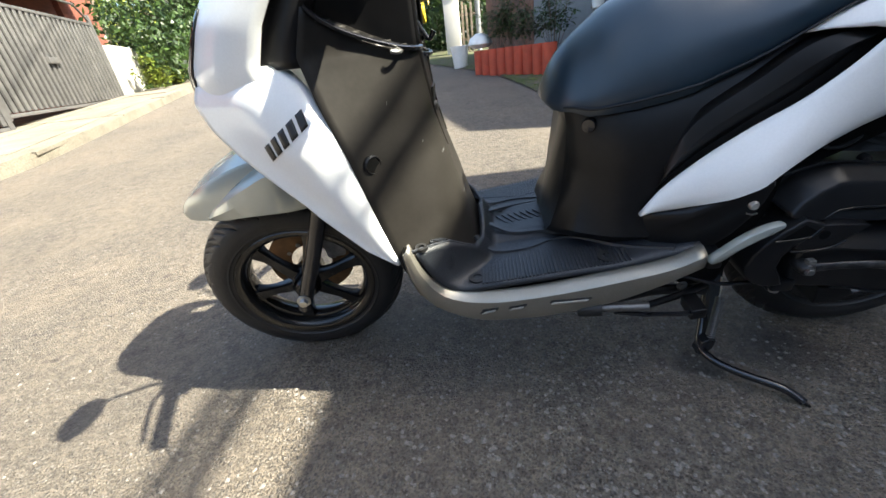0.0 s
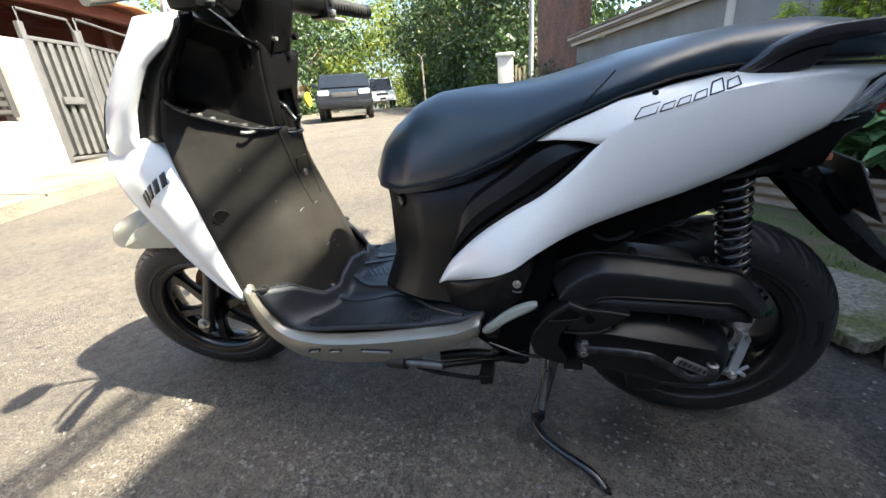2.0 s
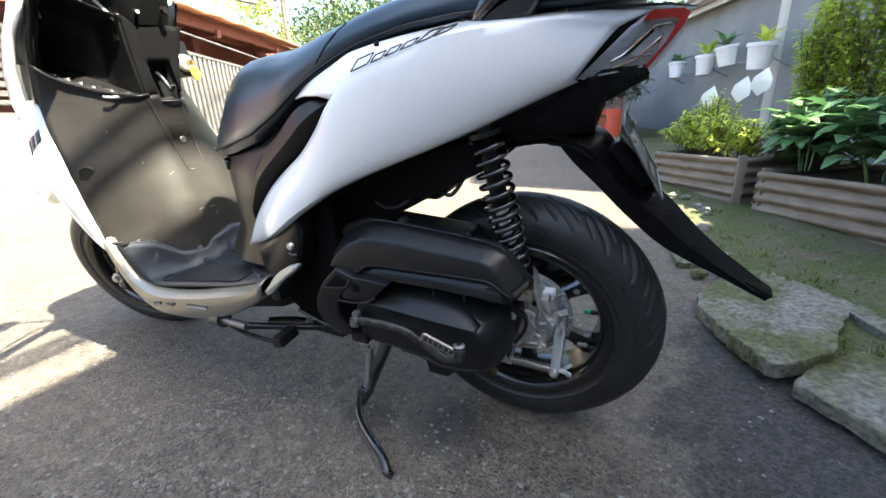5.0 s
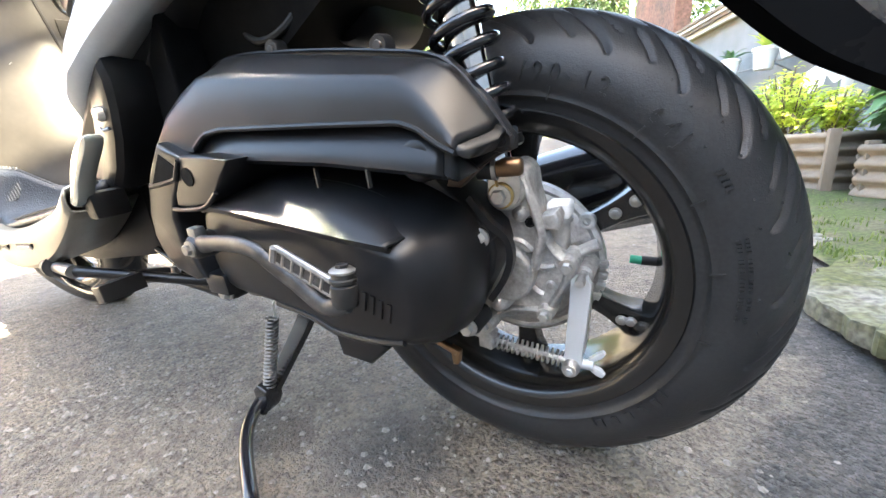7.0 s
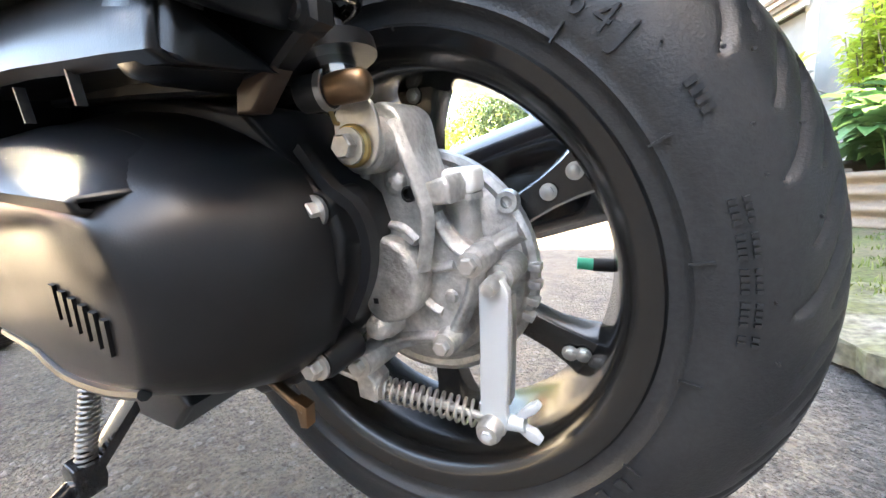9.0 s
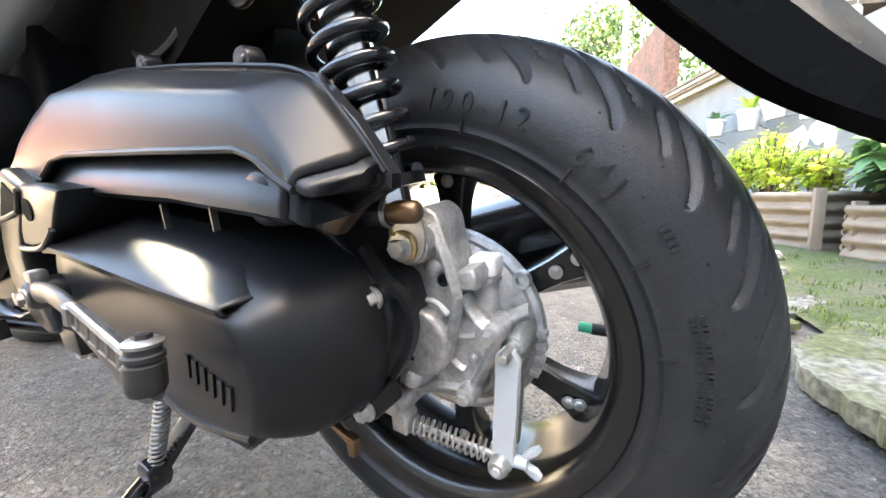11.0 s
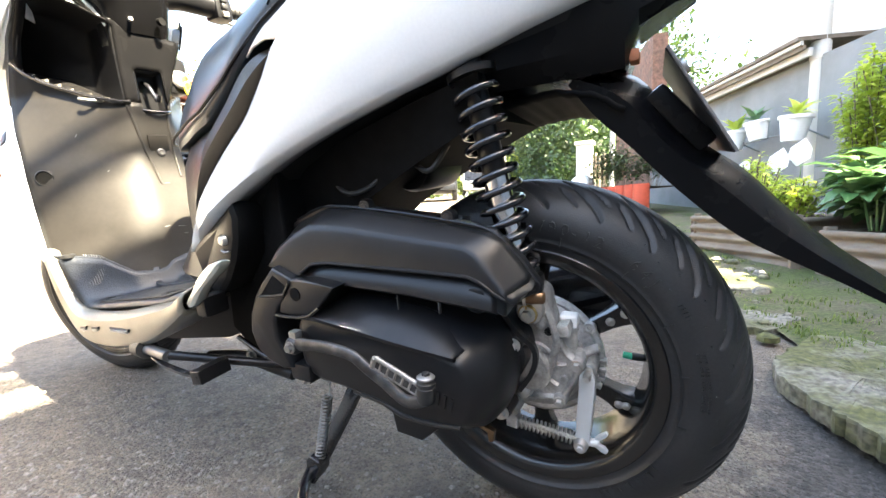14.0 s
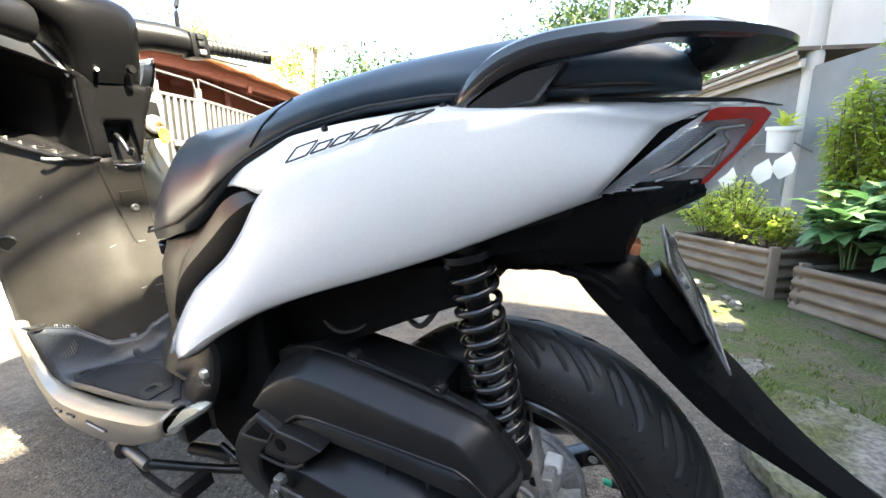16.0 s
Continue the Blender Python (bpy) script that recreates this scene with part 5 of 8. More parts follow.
# front fork, turning with the wheel
for s in (-1, 1):
    bm = tube([(-0.012, s * 0.078, 0.205), (0.0, s * 0.078, 0.235), (0.06, s * 0.076, 0.36), (0.135, s * 0.07, 0.53)], 0.0175, smooth=14, n=16)
    leg = part("fork_leg", bm, M_GLOSSBLACK, scooter, "gloss black front fork leg")
    leg.matrix_basis = STEER
    bm = tube([(0.11, s * 0.072, 0.47), (0.20, s * 0.066, 0.68)], 0.013, n=14)
    part("fork_tube", bm, M_CHROME, leg)
bm = box((0.05, 0.03, 0.09), (0.07, 0.062, 0.29), 0.008)
caliper = part("brake_caliper", bm, M_ALU, scooter)
caliper.matrix_basis = STEER
bm = tube([(0.07, 0.07, 0.33), (0.13, 0.08, 0.42), (0.16, 0.06, 0.56)], 0.004, smooth=12)
hose = part("brake_hose", bm, M_RUBBER, scooter)
hose.matrix_basis = STEER


def fender_sheet():
    """Faceted front fender: a flat crown, sharp shoulders and upright sides that run out to a pointed tip."""
    st = [(-0.178, 0.496, 0.022, 0.490, 0.026), (-0.168, 0.507, 0.034, 0.488, 0.040), (-0.150, 0.524, 0.046, 0.487, 0.055), (-0.120, 0.546, 0.058, 0.489, 0.070), (-0.070, 0.572, 0.068, 0.491, 0.084), (0.0, 0.596, 0.074, 0.490, 0.092), (0.060, 0.598, 0.074, 0.488, 0.094), (0.120, 0.560, 0.070, 0.490, 0.090)]
    rows = []
    for x, zt, w1, zb, w2 in [tuple(q) for q in spline(st, 34)]:
        h_ = zt - zb
        side = [(x, -w2 * 0.93, zb + 0.004), (x, -w2, zb), (x, -w2 * 0.5 - w1 * 0.5 - 0.003, zb + 0.52 * h_), (x, -w1 - 0.001, zt - 0.10 * h_ - 0.002), (x, -w1 + 0.003, zt - 0.06 * h_), (x, -w1 * 0.3, zt)]
        rows.append(side + [(p[0], -p[1], p[2]) for p in side[::-1]])
    return loft(rows, False, False)


def fender_blade(s):
    """The second layer on the fender's side: a peaked blade that ends at the fork."""
    up = spline([(-0.105, 0.500), (-0.070, 0.522), (-0.030, 0.545), (0.015, 0.566), (0.052, 0.578), (0.080, 0.556), (0.114, 0.516)], 34)
    lo = spline([(-0.104, 0.488), (-0.07, 0.492), (-0.04, 0.496), (-0.009, 0.499), (0.03, 0.501), (0.07, 0.502), (0.114, 0.504)], 34)
    rows = []
    for i, (a, b) in enumerate(zip(up, lo)):
        y = at([(-0.105, 0.074), (-0.06, 0.092), (0.0, 0.106), (0.06, 0.112), (0.114, 0.106)], a[0])
        m = a * 0.55 + b * 0.45
        rows.append([(a[0], -s * (y - 0.034), a[1] + 0.012), (a[0], -s * (y - 0.003), a[1]), (a[0], -s * y, a[1] - 0.003), (m[0], -s * (y + 0.005), m[1]), (b[0], -s * (y + 0.001), b[1]), (b[0], -s * (y - 0.008), b[1] + 0.005)])
    return loft(rows, False, False)


fender = part("front_fender", fender_sheet(), M_FENDER, scooter, "pearl silver front fender with a pointed tip", smooth=20, solid=0.003)
fender.matrix_basis = STEER
mirrored(fender_blade, "fender_blade", M_FENDER, fender, solid=0.003, smooth=24)

# leg shield: its rear face, an upright curved sheet with an open pocket
XE = [(0.34, 0.325), (0.40, 0.298), (0.49, 0.276), (0.59, 0.252), (0.68, 0.222), (0.75, 0.205), (0.85, 0.245), (0.89, 0.292), (0.93, 0.326)]
XC = [(0.34, 0.452), (0.40, 0.432), (0.48, 0.414), (0.56, 0.392), (0.62, 0.378), (0.68, 0.373), (0.75, 0.370), (0.80, 0.371), (0.87, 0.378), (0.93, 0.385)]
YE = [(0.34, 0.218), (0.42, 0.212), (0.58, 0.198), (0.68, 0.184), (0.75, 0.170), (0.93, 0.152)]


def shield_point(y, z):
    e = at(YE, z)
    q = min(1.0, abs(y) / e)
    power = at([(0.34, 2.3), (0.45, 2.0), (0.58, 1.7), (0.72, 1.4), (0.93, 1.3)], z)
    level = 0.16
    if y > 0:
        level = at([(0.60, 0.16), (0.72, 0.27), (0.80, 0.45), (0.87, 0.64), (0.95, 0.66)], z)
        power = min(power, at([(0.55, 2.0), (0.72, 0.95), (0.95, 0.9)], z))
    flat = max(0.0, (q - level) / (1 - level))
    x = at(XE, z) + (at(XC, z) - at(XE, z)) * (1 - flat ** power)
    return x


def shield_sheet(upper=False):
    """The lower sheet, or the blacker upper one above the pocket's lip."""
    bm = bmesh.new()
    ys = np.linspace(-1, 1, 49)
    zs = np.linspace(0.345, 0.945, 59)
    vs = {}
    for i, q in enumerate(ys):
        for j, z in enumerate(zs):
            y = q * at(YE, z)
            lip = at([(-0.13, 0.945), (-0.08, 0.918), (-0.02, 0.886), (0.0, 0.878), (0.10, 0.873), (0.20, 0.89)], y)
            vs[i, j] = bm.verts.new((shield_point(y, min(z, lip)), y, min(z, lip)))
    for i in range(48):
        for j in range(58):
            z = (zs[j] + zs[j + 1]) / 2
            y = (ys[i] + ys[i + 1]) / 2 * at(YE, z)
            pocket = -at(YE, z) + 0.016 < y < -0.036 and z > 0.728 + 0.080 * (max(0.0, -0.036 - y) / 0.126) ** 1.6
            cavity = -0.008 < y < 0.050 and 0.712 < z < 0.80
            if not pocket and not cavity and (z > 0.728 + 0.080 * (max(0.0, -0.036 - y) / 0.126) ** 1.6 + 0.5 * max(0.0, y - 0.05)) == upper:
                bm.faces.new((vs[i, j], vs[i + 1, j], vs[i + 1, j + 1], vs[i, j + 1]))
    bmesh.ops.delete(bm, geom=[v for v in bm.verts if not v.link_faces], context="VERTS")
    return bm


shield = part("leg_shield", shield_sheet(), M_GREYPLASTIC, scooter, "scuffed dark plastic leg shield with an open pocket", smooth=60, solid=0.004)
part("shield_upper", shield_sheet(True), M_GUARD, shield, "black upper sheet of the leg shield", smooth=60, solid=0.004)
# the pocket: an open bin behind the sheet
bm = bmesh.new()
rings = []
def tray(y, z, d):
    """A point of the bin at depth d behind the point (y, z) of its mouth."""
    k = 1 - 0.9 * d if d < 0.08 else 0.928 - 2.5 * (d - 0.08)
    lift = 0.50 * min(d, 0.078) * math.sin(math.pi * min(1.0, max(0.0, (y + 0.162) / 0.130))) ** 0.6 if z < 0.81 else 0.0
    return (shield_point(y, z) - d - 0.001, -0.09 + (y + 0.09) * k, 0.85 + (z - 0.85) * k + lift)
LOWLIP = [tuple(q) for q in spline([(-0.158, 0.806), (-0.142, 0.781), (-0.125, 0.764), (-0.105, 0.748), (-0.085, 0.738), (-0.060, 0.730), (-0.036, 0.728)], 19)]
MOUTH = LOWLIP + [(-0.034, 0.82), (-0.034, 0.890), (-0.08, 0.914), (-0.138, 0.940), (-0.150, 0.87)]
for d in (0.0, 0.008, 0.018, 0.028, 0.038, 0.048, 0.058, 0.068, 0.078, 0.100):
    rings.append([tray(y, z, d) for y, z in MOUTH])
loft(rings, True, False, bm)
bm.verts.ensure_lookup_table()
bm.faces.new(bm.verts[216:240])
part("pocket", bm, M_PLASTIC, shield, "black storage pocket", smooth=50, solid=0.002)
LIP = spline([(y, z) for y, z in ((-0.163, 0.812), (-0.150, 0.790), (-0.125, 0.764), (-0.085, 0.738), (-0.055, 0.729), (-0.030, 0.7275))], 30)
bm = sweep([(shield_point(y, z) + 0.002 + 0.014 * math.sin(math.pi * min(1, max(0, (y + 0.16) / 0.13))), y, z) for y, z in LIP], [(-0.005, -0.003), (0.004, -0.0035), (0.006, 0.0005), (0.003, 0.0040), (-0.004, 0.0030)])
part("pocket_lip", bm, M_GLOSSBLACK, shield, smooth=60)
lx = shield_point(-0.085, 0.735) + 0.010
part("pocket_loop", tube([(lx + 0.010 * math.sin(a), -0.085 + 0.020 * math.cos(a), 0.733 - 0.003 * math.sin(a)) for a in np.linspace(-0.2, math.pi + 0.2, 14)], 0.0034), M_STEEL, shield, "bright loop on the pocket's lip")
for r in (0.014, 0.022, 0.030):
    pts = []
    for a in np.linspace(0, 2 * math.pi, 29):
        y = -0.098 + 1.25 * r * math.cos(a)
        q = tray(y, at(LOWLIP, y), 0.038 + r * math.sin(a))
        pts.append((q[0], q[1], q[2] + 0.0010))
    part("cup_ring", tube(pts, 0.0009, n=5), M_GREYPLASTIC, shield)
# hook cavity in the middle
rings = [[(shield_point(0.02, 0.75) + d, 0.021 + (y - 0.021) * k, 0.757 + (z - 0.757) * k) for y, z in ((-0.009, 0.711), (0.051, 0.711), (0.051, 0.801), (-0.009, 0.801))] for d, k in ((0.001, 1.03), (-0.03, 0.9), (-0.034, 0.8))]
bm = loft(rings, True, False)
bm.verts.ensure_lookup_table()
bm.faces.new(bm.verts[8:12])
part("hook_cavity", bm, M_PLASTIC, shield, smooth=30, solid=0.001)
part("bag_hook", tube([(0.340, 0.021, 0.780), (0.360, 0.021, 0.768), (0.371, 0.023, 0.748), (0.384, 0.023, 0.732), (0.394, 0.023, 0.744)], 0.005, smooth=14), M_GLOSSBLACK, shield, "black bag hook")
part("cavity_lip", tube([(0.368, -0.010, 0.713), (0.380, 0.008, 0.709), (0.382, 0.034, 0.709), (0.366, 0.052, 0.713)], 0.0042, smooth=14), M_GLOSSBLACK, shield)
# screw boss and the large side hole, its inner shade a near-black disc
bm = lathe([(0.0, -0.002), (0.006, -0.003), (0.0085, -0.001), (0.0085, 0.004), (0.0, 0.004)], 24)
boss = part("screw", bm, M_DULLSTEEL, shield)
boss.matrix_basis = pose(0.3835, 0.004, 0.618, 0, 0, 90)
part("screw_frame", box((0.005, 0.042, 0.066), (0.378, 0.004, 0.624), 0.0022, rot=pose(0, 0, 0, 0, 7, 0)), M_GREYPLASTIC, shield)
bm = lathe([(0.0128, 0.012), (0.0150, 0.012), (0.0165, -0.003), (0.0145, -0.0055), (0.0128, -0.003)], 28, close=True)
for y in (-0.178, 0.178):
    h = part("screw_recess", bm if y < 0 else lathe([(0.0128, 0.012), (0.0150, 0.012), (0.0165, -0.003), (0.0145, -0.0055), (0.0128, -0.003)], 28, close=True), M_PLASTIC, shield)
    h.matrix_basis = pose(shield_point(y, 0.577) + 0.001, y, 0.577, 0, 0, 50 if y < 0 else 130)
    d = part("recess_shade_disc", lathe([(0.0, -0.0042), (0.0125, -0.0042), (0.0125, 0.006), (0.0, 0.006)], 20), M_BLACK_HOLESHADE, shield)
    d.matrix_basis = pose(shield_point(y, 0.577) + 0.0005, y, 0.577, 0, 0, 50 if y < 0 else 130)
for y0, z0, y1, z1 in ((-0.037, 0.722, -0.018, 0.545), (0.040, 0.705, 0.030, 0.560)):
    part("shield_ridge", tube([(shield_point(y0 + (y1 - y0) * t, z0 + (z1 - z0) * t) + 0.0015, y0 + (y1 - y0) * t, z0 + (z1 - z0) * t) for t in np.linspace(0, 1, 12)], 0.0034, n=8), M_GREYPLASTIC, shield)
for y0, z0, ln, a in ((-0.060, 0.548, 0.012, 20), (-0.012, 0.546, 0.020, 0), (-0.098, 0.582, 0.005, 40), (-0.040, 0.450, 0.010, 8), (-0.010, 0.446, 0.014, -6), (-0.006, 0.428, 0.008, -5), (-0.12, 0.66, 0.006, 60)):
    p = [(shield_point(y0 + q * ln * math.cos(radians(a)), z0 + q * ln * math.sin(radians(a))) + 0.0022, y0 + q * ln * math.cos(radians(a)), z0 + q * ln * math.sin(radians(a))) for q in (-0.5, 0, 0.5)]
    part("scratch", tube(p, 0.0008, n=5), M_DULLMARK, shield, "pale scratch")
# ignition lock and key with a yellow tag
bm = lathe([(0.0, -0.006), (0.016, -0.006), (0.021, -0.002), (0.021, 0.012), (0.0, 0.012)], 28)
lock = part("ignition_lock", bm, M_STEEL, shield)
lock.matrix_basis = pose(0.352, 0.103, 0.795, 0, 0, 90)
part("lock_housing", box((0.060, 0.052, 0.085), (0.318, 0.100, 0.805), 0.010), M_PLASTIC, shield)
part("key", box((0.003, 0.022, 0.012), (0.0, -0.018, 0), 0.001), M_BRASS, lock, "brass key in the lock")
tag = part("key_tag", plate([(0.012 * math.cos(a), 0.018 * math.sin(a)) for a in np.linspace(0, 2 * math.pi, 16, endpoint=False)], [(-0.0325, 0.001), (-0.031, 0.0), (-0.028, 0.0), (-0.0265, 0.001)]), M_YELLOW, lock, "yellow key tag")
tag.matrix_basis = pose(0.006, 0.012, -0.026)
part("key_bow", tube([(0, -0.029, 0.002), (0.004, -0.031, -0.006), (0, -0.030, -0.012)], 0.0015), M_BRASS, lock)

# white front cowl and side wings
RW = [(0.395, 0.302), (0.45, 0.290), (0.53, 0.270), (0.60, 0.253), (0.634, 0.243), (0.68, 0.222), (0.715, 0.200), (0.733, 0.182), (0.742, 0.156)]
FW = [(0.395, 0.296), (0.43, 0.247), (0.48, 0.20), (0.529, 0.155), (0.57, 0.108), (0.614, 0.060), (0.657, 0.020), (0.70, 0.0), (0.742, 0.02)]


def wing_point(u, v):
        z = 0.395 + 0.347 * u
        xr, xf = at(RW, z), at(FW, z)
        x = xr + (xf - xr) * v
        edge = at([(0.395, 0.217), (0.55, 0.206), (0.64, 0.194), (0.70, 0.178), (0.742, 0.164)], z)
        bulge = at([(0.395, 0.002), (0.5, 0.014), (0.62, 0.024), (0.69, 0.016), (0.742, 0.002)], z)
        front_y = at([(0.395, 0.219), (0.50, 0.212), (0.55, 0.20), (0.614, 0.178), (0.66, 0.160), (0.742, 0.135)], z)
        k = v ** 2.2
        y = (edge + bulge * math.sin(math.pi * min(1, v * 1.15)) * (1 - k)) * (1 - k) + front_y * k
        if v < 0.1:
            y -= 0.012 * (1 - v / 0.1)
        return (x, -y, z)


def wing(s):
    return grid(lambda u, v: (wing_point(u, v)[0], s * wing_point(u, v)[1], wing_point(u, v)[2]), 30, 22)


mirrored(wing, "side_wing", M_WHITE, scooter, "glossy white front side panel", solid=0.003, smooth=50)
RC = [(0.73, 0.150), (0.743, 0.146), (0.794, 0.170), (0.84, 0.205), (0.874, 0.236), (0.90, 0.292), (0.945, 0.324)]
NC = [(0.64, -0.045), (0.73, -0.035), (0.80, 0.012), (0.85, 0.055), (0.95, 0.15)]


def cowl_point(u, v):
    z = 0.645 + 0.30 * u
    xr, xn = at(RC, z), at(NC, z)
    a = math.pi * v
    w = at([(0.645, 0.165), (0.73, 0.172), (0.80, 0.172), (0.90, 0.162), (0.945, 0.150)], z)
    c, s_ = math.cos(a), math.sin(a)
    return (xr + (xn - xr) * abs(s_) ** 0.72, -w * (abs(c) ** 0.80) * (1 if c > 0 else -1), z + 0.01 * s_)


cowl = part("front_cowl", grid(cowl_point, 24, 48), M_WHITE, scooter, "glossy white front cowl", solid=0.004, smooth=55)
def shield_side(s):
    """The dark flank between the cowl's rear edge and the leg shield."""
    rows = []
    for z in np.linspace(0.735, 0.935, 16):
        xr, xe = at(RC, z), at(XE, z)
        rows.append([(xr - 0.03, -s * 0.150, z), (xr + 0.002, -s * 0.154, z), ((xr + xe) / 2 + 0.004, -s * (at(YE, z) - 0.004), z), (max(xe, xr + 0.004), -s * at(YE, z), z)])
    return loft(rows, False, False)
mirrored(shield_side, "shield_side", M_PLASTIC, cowl, solid=0.003, smooth=50)
for s in (1, -1):
    def lens(u, v):
        x, y, z = cowl_point((0.655 + 0.165 * u - 0.645) / 0.30, 0.20 + 0.16 * v + 0.03 * u)
        return (x - 0.003, s * y * 1.012, z)
    part("headlight", grid(lens, 10, 10), M_CARGLASS, cowl, "dark glossy headlight lens", solid=0.003)
# lettering-sized plain bars on the wing
for i in range(5):
    def on_wing(a, b):
        """a along the row of bars, b across it, both in metres."""
        x, z = 0.131 + a * 0.84 - b * 0.40, 0.610 + a * 0.545 + b * 0.92
        u = (z - 0.395) / 0.347
        v = (x - at(RW, z)) / (at(FW, z) - at(RW, z))
        p = wing_point(u, min(1, max(0, v)))
        return (x, p[1] - 0.0026, z)
    a0 = 0.0200 * i - 0.006
    bm = grid(lambda u, v: on_wing(a0 + 0.0138 * u + 0.004 * v, 0.024 * v), 3, 5)
    part("wing_mark", bm, M_DARKMARK, scooter, "plain black bar", solid=0.0008)

# floor: rubber mat, tunnel, silver side trim
FZ = [(0.305, 0.318), (0.40, 0.318), (0.44, 0.320), (0.56, 0.336), (0.70, 0.354), (0.83, 0.386)]


XU = [(0.0, 0.452), (0.04, 0.455), (0.09, 0.452), (0.131, 0.437), (0.159, 0.390), (0.19, 0.350), (0.218, 0.322)]
ZU = [(0.0, 0.378), (0.04, 0.369), (0.09, 0.358), (0.131, 0.366), (0.159, 0.401), (0.19, 0.411), (0.218, 0.419)]


def mat_z(x, y):
    """Height of the mat: a ramp down from the leg shield, then the floor with its tunnel."""
    y = abs(y)
    xu, zu = at(XU, y), at(ZU, y)
    xf = at([(0.0, 0.490), (0.10, 0.490), (0.15, 0.462), (0.218, 0.412)], y)
    low = at(FZ, x) + (0.010 if y < 0.062 else 0.010 * max(0.0, 1 - (y - 0.062) / 0.012)) + 0.004 * (1 - min(1, y / 0.2))
    if x >= xf:
        return low
    t = max(0.0, (x - xu) / (xf - xu))
    return low + (zu - at(FZ, xf)) * (1 - t) ** 2.4 + (at(FZ, xf) - at(FZ, max(x, 0.40)) if x < xf else 0) * (1 - t)


def floor_sheet():
    def fn(u, v):
        q = 2 * v - 1
        y = q * 0.209
        x0 = at(XU, abs(y))
        x = x0 + (0.830 - x0) * (0.55 * u + 0.45 * u * u)
        return (x, y, mat_z(x, y) - (0.006 if abs(q) > 0.97 else 0))
    return grid(fn, 52, 52)


mat_ob = part("floor_mat", floor_sheet(), M_MAT, scooter, "dusty dark grey rubber floor mat", smooth=40, solid=0.010)
for s in (-1, 1):
    for x in (0.440, 0.683):
        bm = lathe([(0.009, 0.002), (0.017, 0.002), (0.017, 0.007), (0.009, 0.007)], 24, close=True)
        r = part("mat_grommet", bm, M_RUBBER, mat_ob)
        r.matrix_basis = pose(x, s * 0.183, mat_z(x, 0.183) + 0.001, 90, 0, 0)
    for i in range(40):
        x = 0.452 + 0.0068 * i
        w = at([(0.45, 0.050), (0.55, 0.085), (0.66, 0.070), (0.73, 0.030)], x)
        part("mat_rib", box((0.0032, w, 0.0030), (x, s * (0.205 - w / 2), at(FZ, x) + 0.0064), 0.0, seg=1), M_MAT, mat_ob)
    for i in range(11):
        t = i / 10
        y = 0.155 + 0.035 * t
        xm, hl = 0.385 - 0.014 * t, 0.008 + 0.012 * math.sin(math.pi * t)
        part("mat_rib", tube([(xm + q * hl, s * (y + 0.25 * q * hl), mat_z(xm + q * hl, y) + 0.0058) for q in (-1, -0.33, 0.33, 1)], 0.0014, n=6), M_MAT, mat_ob)
    g = part("mat_grommet", lathe([(0.006, -0.002), (0.012, -0.002), (0.012, 0.004), (0.006, 0.004)], 24, close=True), M_RUBBER, mat_ob)
    g.matrix_basis = pose(0.343, s * 0.198, mat_z(0.343, 0.198) + 0.004, 90, 0, 0)
    for pts in (((0.440, 0.090), (0.470, 0.105), (0.540, 0.112), (0.600, 0.095), (0.640, 0.100), (0.720, 0.160), (0.790, 0.200)), ((0.470, 0.030), (0.520, 0.060), (0.575, 0.066), (0.620, 0.080))):
        part("mat_band", sweep(spline([(x, s * y, mat_z(x, y) + 0.0055) for x, y in pts], 24), [(-0.007, -0.002), (-0.005, 0.003), (0.005, 0.003), (0.007, -0.002)]), M_MAT, mat_ob, smooth=50)
for i in range(7):
    part("tunnel_rib", box((0.006, 0.040, 0.003), (0.500 + 0.014 * i, 0.0, mat_z(0.500 + 0.014 * i, 0) + 0.0058), 0.0, rot=pose(0, 0, 0, 0, 0, 35), seg=1), M_MAT, mat_ob)
bm = sweep([(at(XU, abs(y)) + 0.001, y, at(ZU, abs(y)) + 0.001) for y in np.linspace(-0.2175, 0.2175, 60)], circle(0.0030, 8))
part("mat_upstand", bm, M_MAT, mat_ob)
TU = [(0.322, 0.432), (0.340, 0.375), (0.372, 0.328), (0.42, 0.312), (0.50, 0.314), (0.587, 0.325), (0.70, 0.347), (0.78, 0.366), (0.826, 0.390)]
TL = [(0.312, 0.420), (0.318, 0.365), (0.345, 0.308), (0.40, 0.270), (0.461, 0.258), (0.572, 0.264), (0.68, 0.288), (0.76, 0.324), (0.822, 0.360)]


def trim_sheet(s):
    up, lo = spline(TU, 34), spline(TL, 34)
    rows = []
    for i, (a, b) in enumerate(zip(up, lo)):
        f = i / 33
        mixed = lambda k: (a[0] * (1 - k) + b[0] * k, a[1] * (1 - k) + b[1] * k)
        tuck = at([(0.31, 0.014), (0.36, 0.010), (0.42, 0.004), (0.47, 0.0)], (a[0] + b[0]) / 2)
        rows.append([(a[0], -s * 0.203, a[1] - 0.004), (a[0], -s * 0.210, a[1] + 0.002), (a[0], -s * 0.217, a[1] + 0.0035), (a[0], -s * (0.226 - 0.5 * tuck), a[1] + 0.0015)]
                    + [(mixed(k)[0], -s * (y - tuck), mixed(k)[1]) for k, y in ((0.04, 0.2340), (0.10, 0.2375), (0.35, 0.2395), (0.65, 0.2400), (0.88, 0.2380), (0.96, 0.2340))] + [(b[0], -s * 0.226, b[1]), (b[0], -s * 0.17, b[1] + 0.006)])
    return loft(rows, False, False)


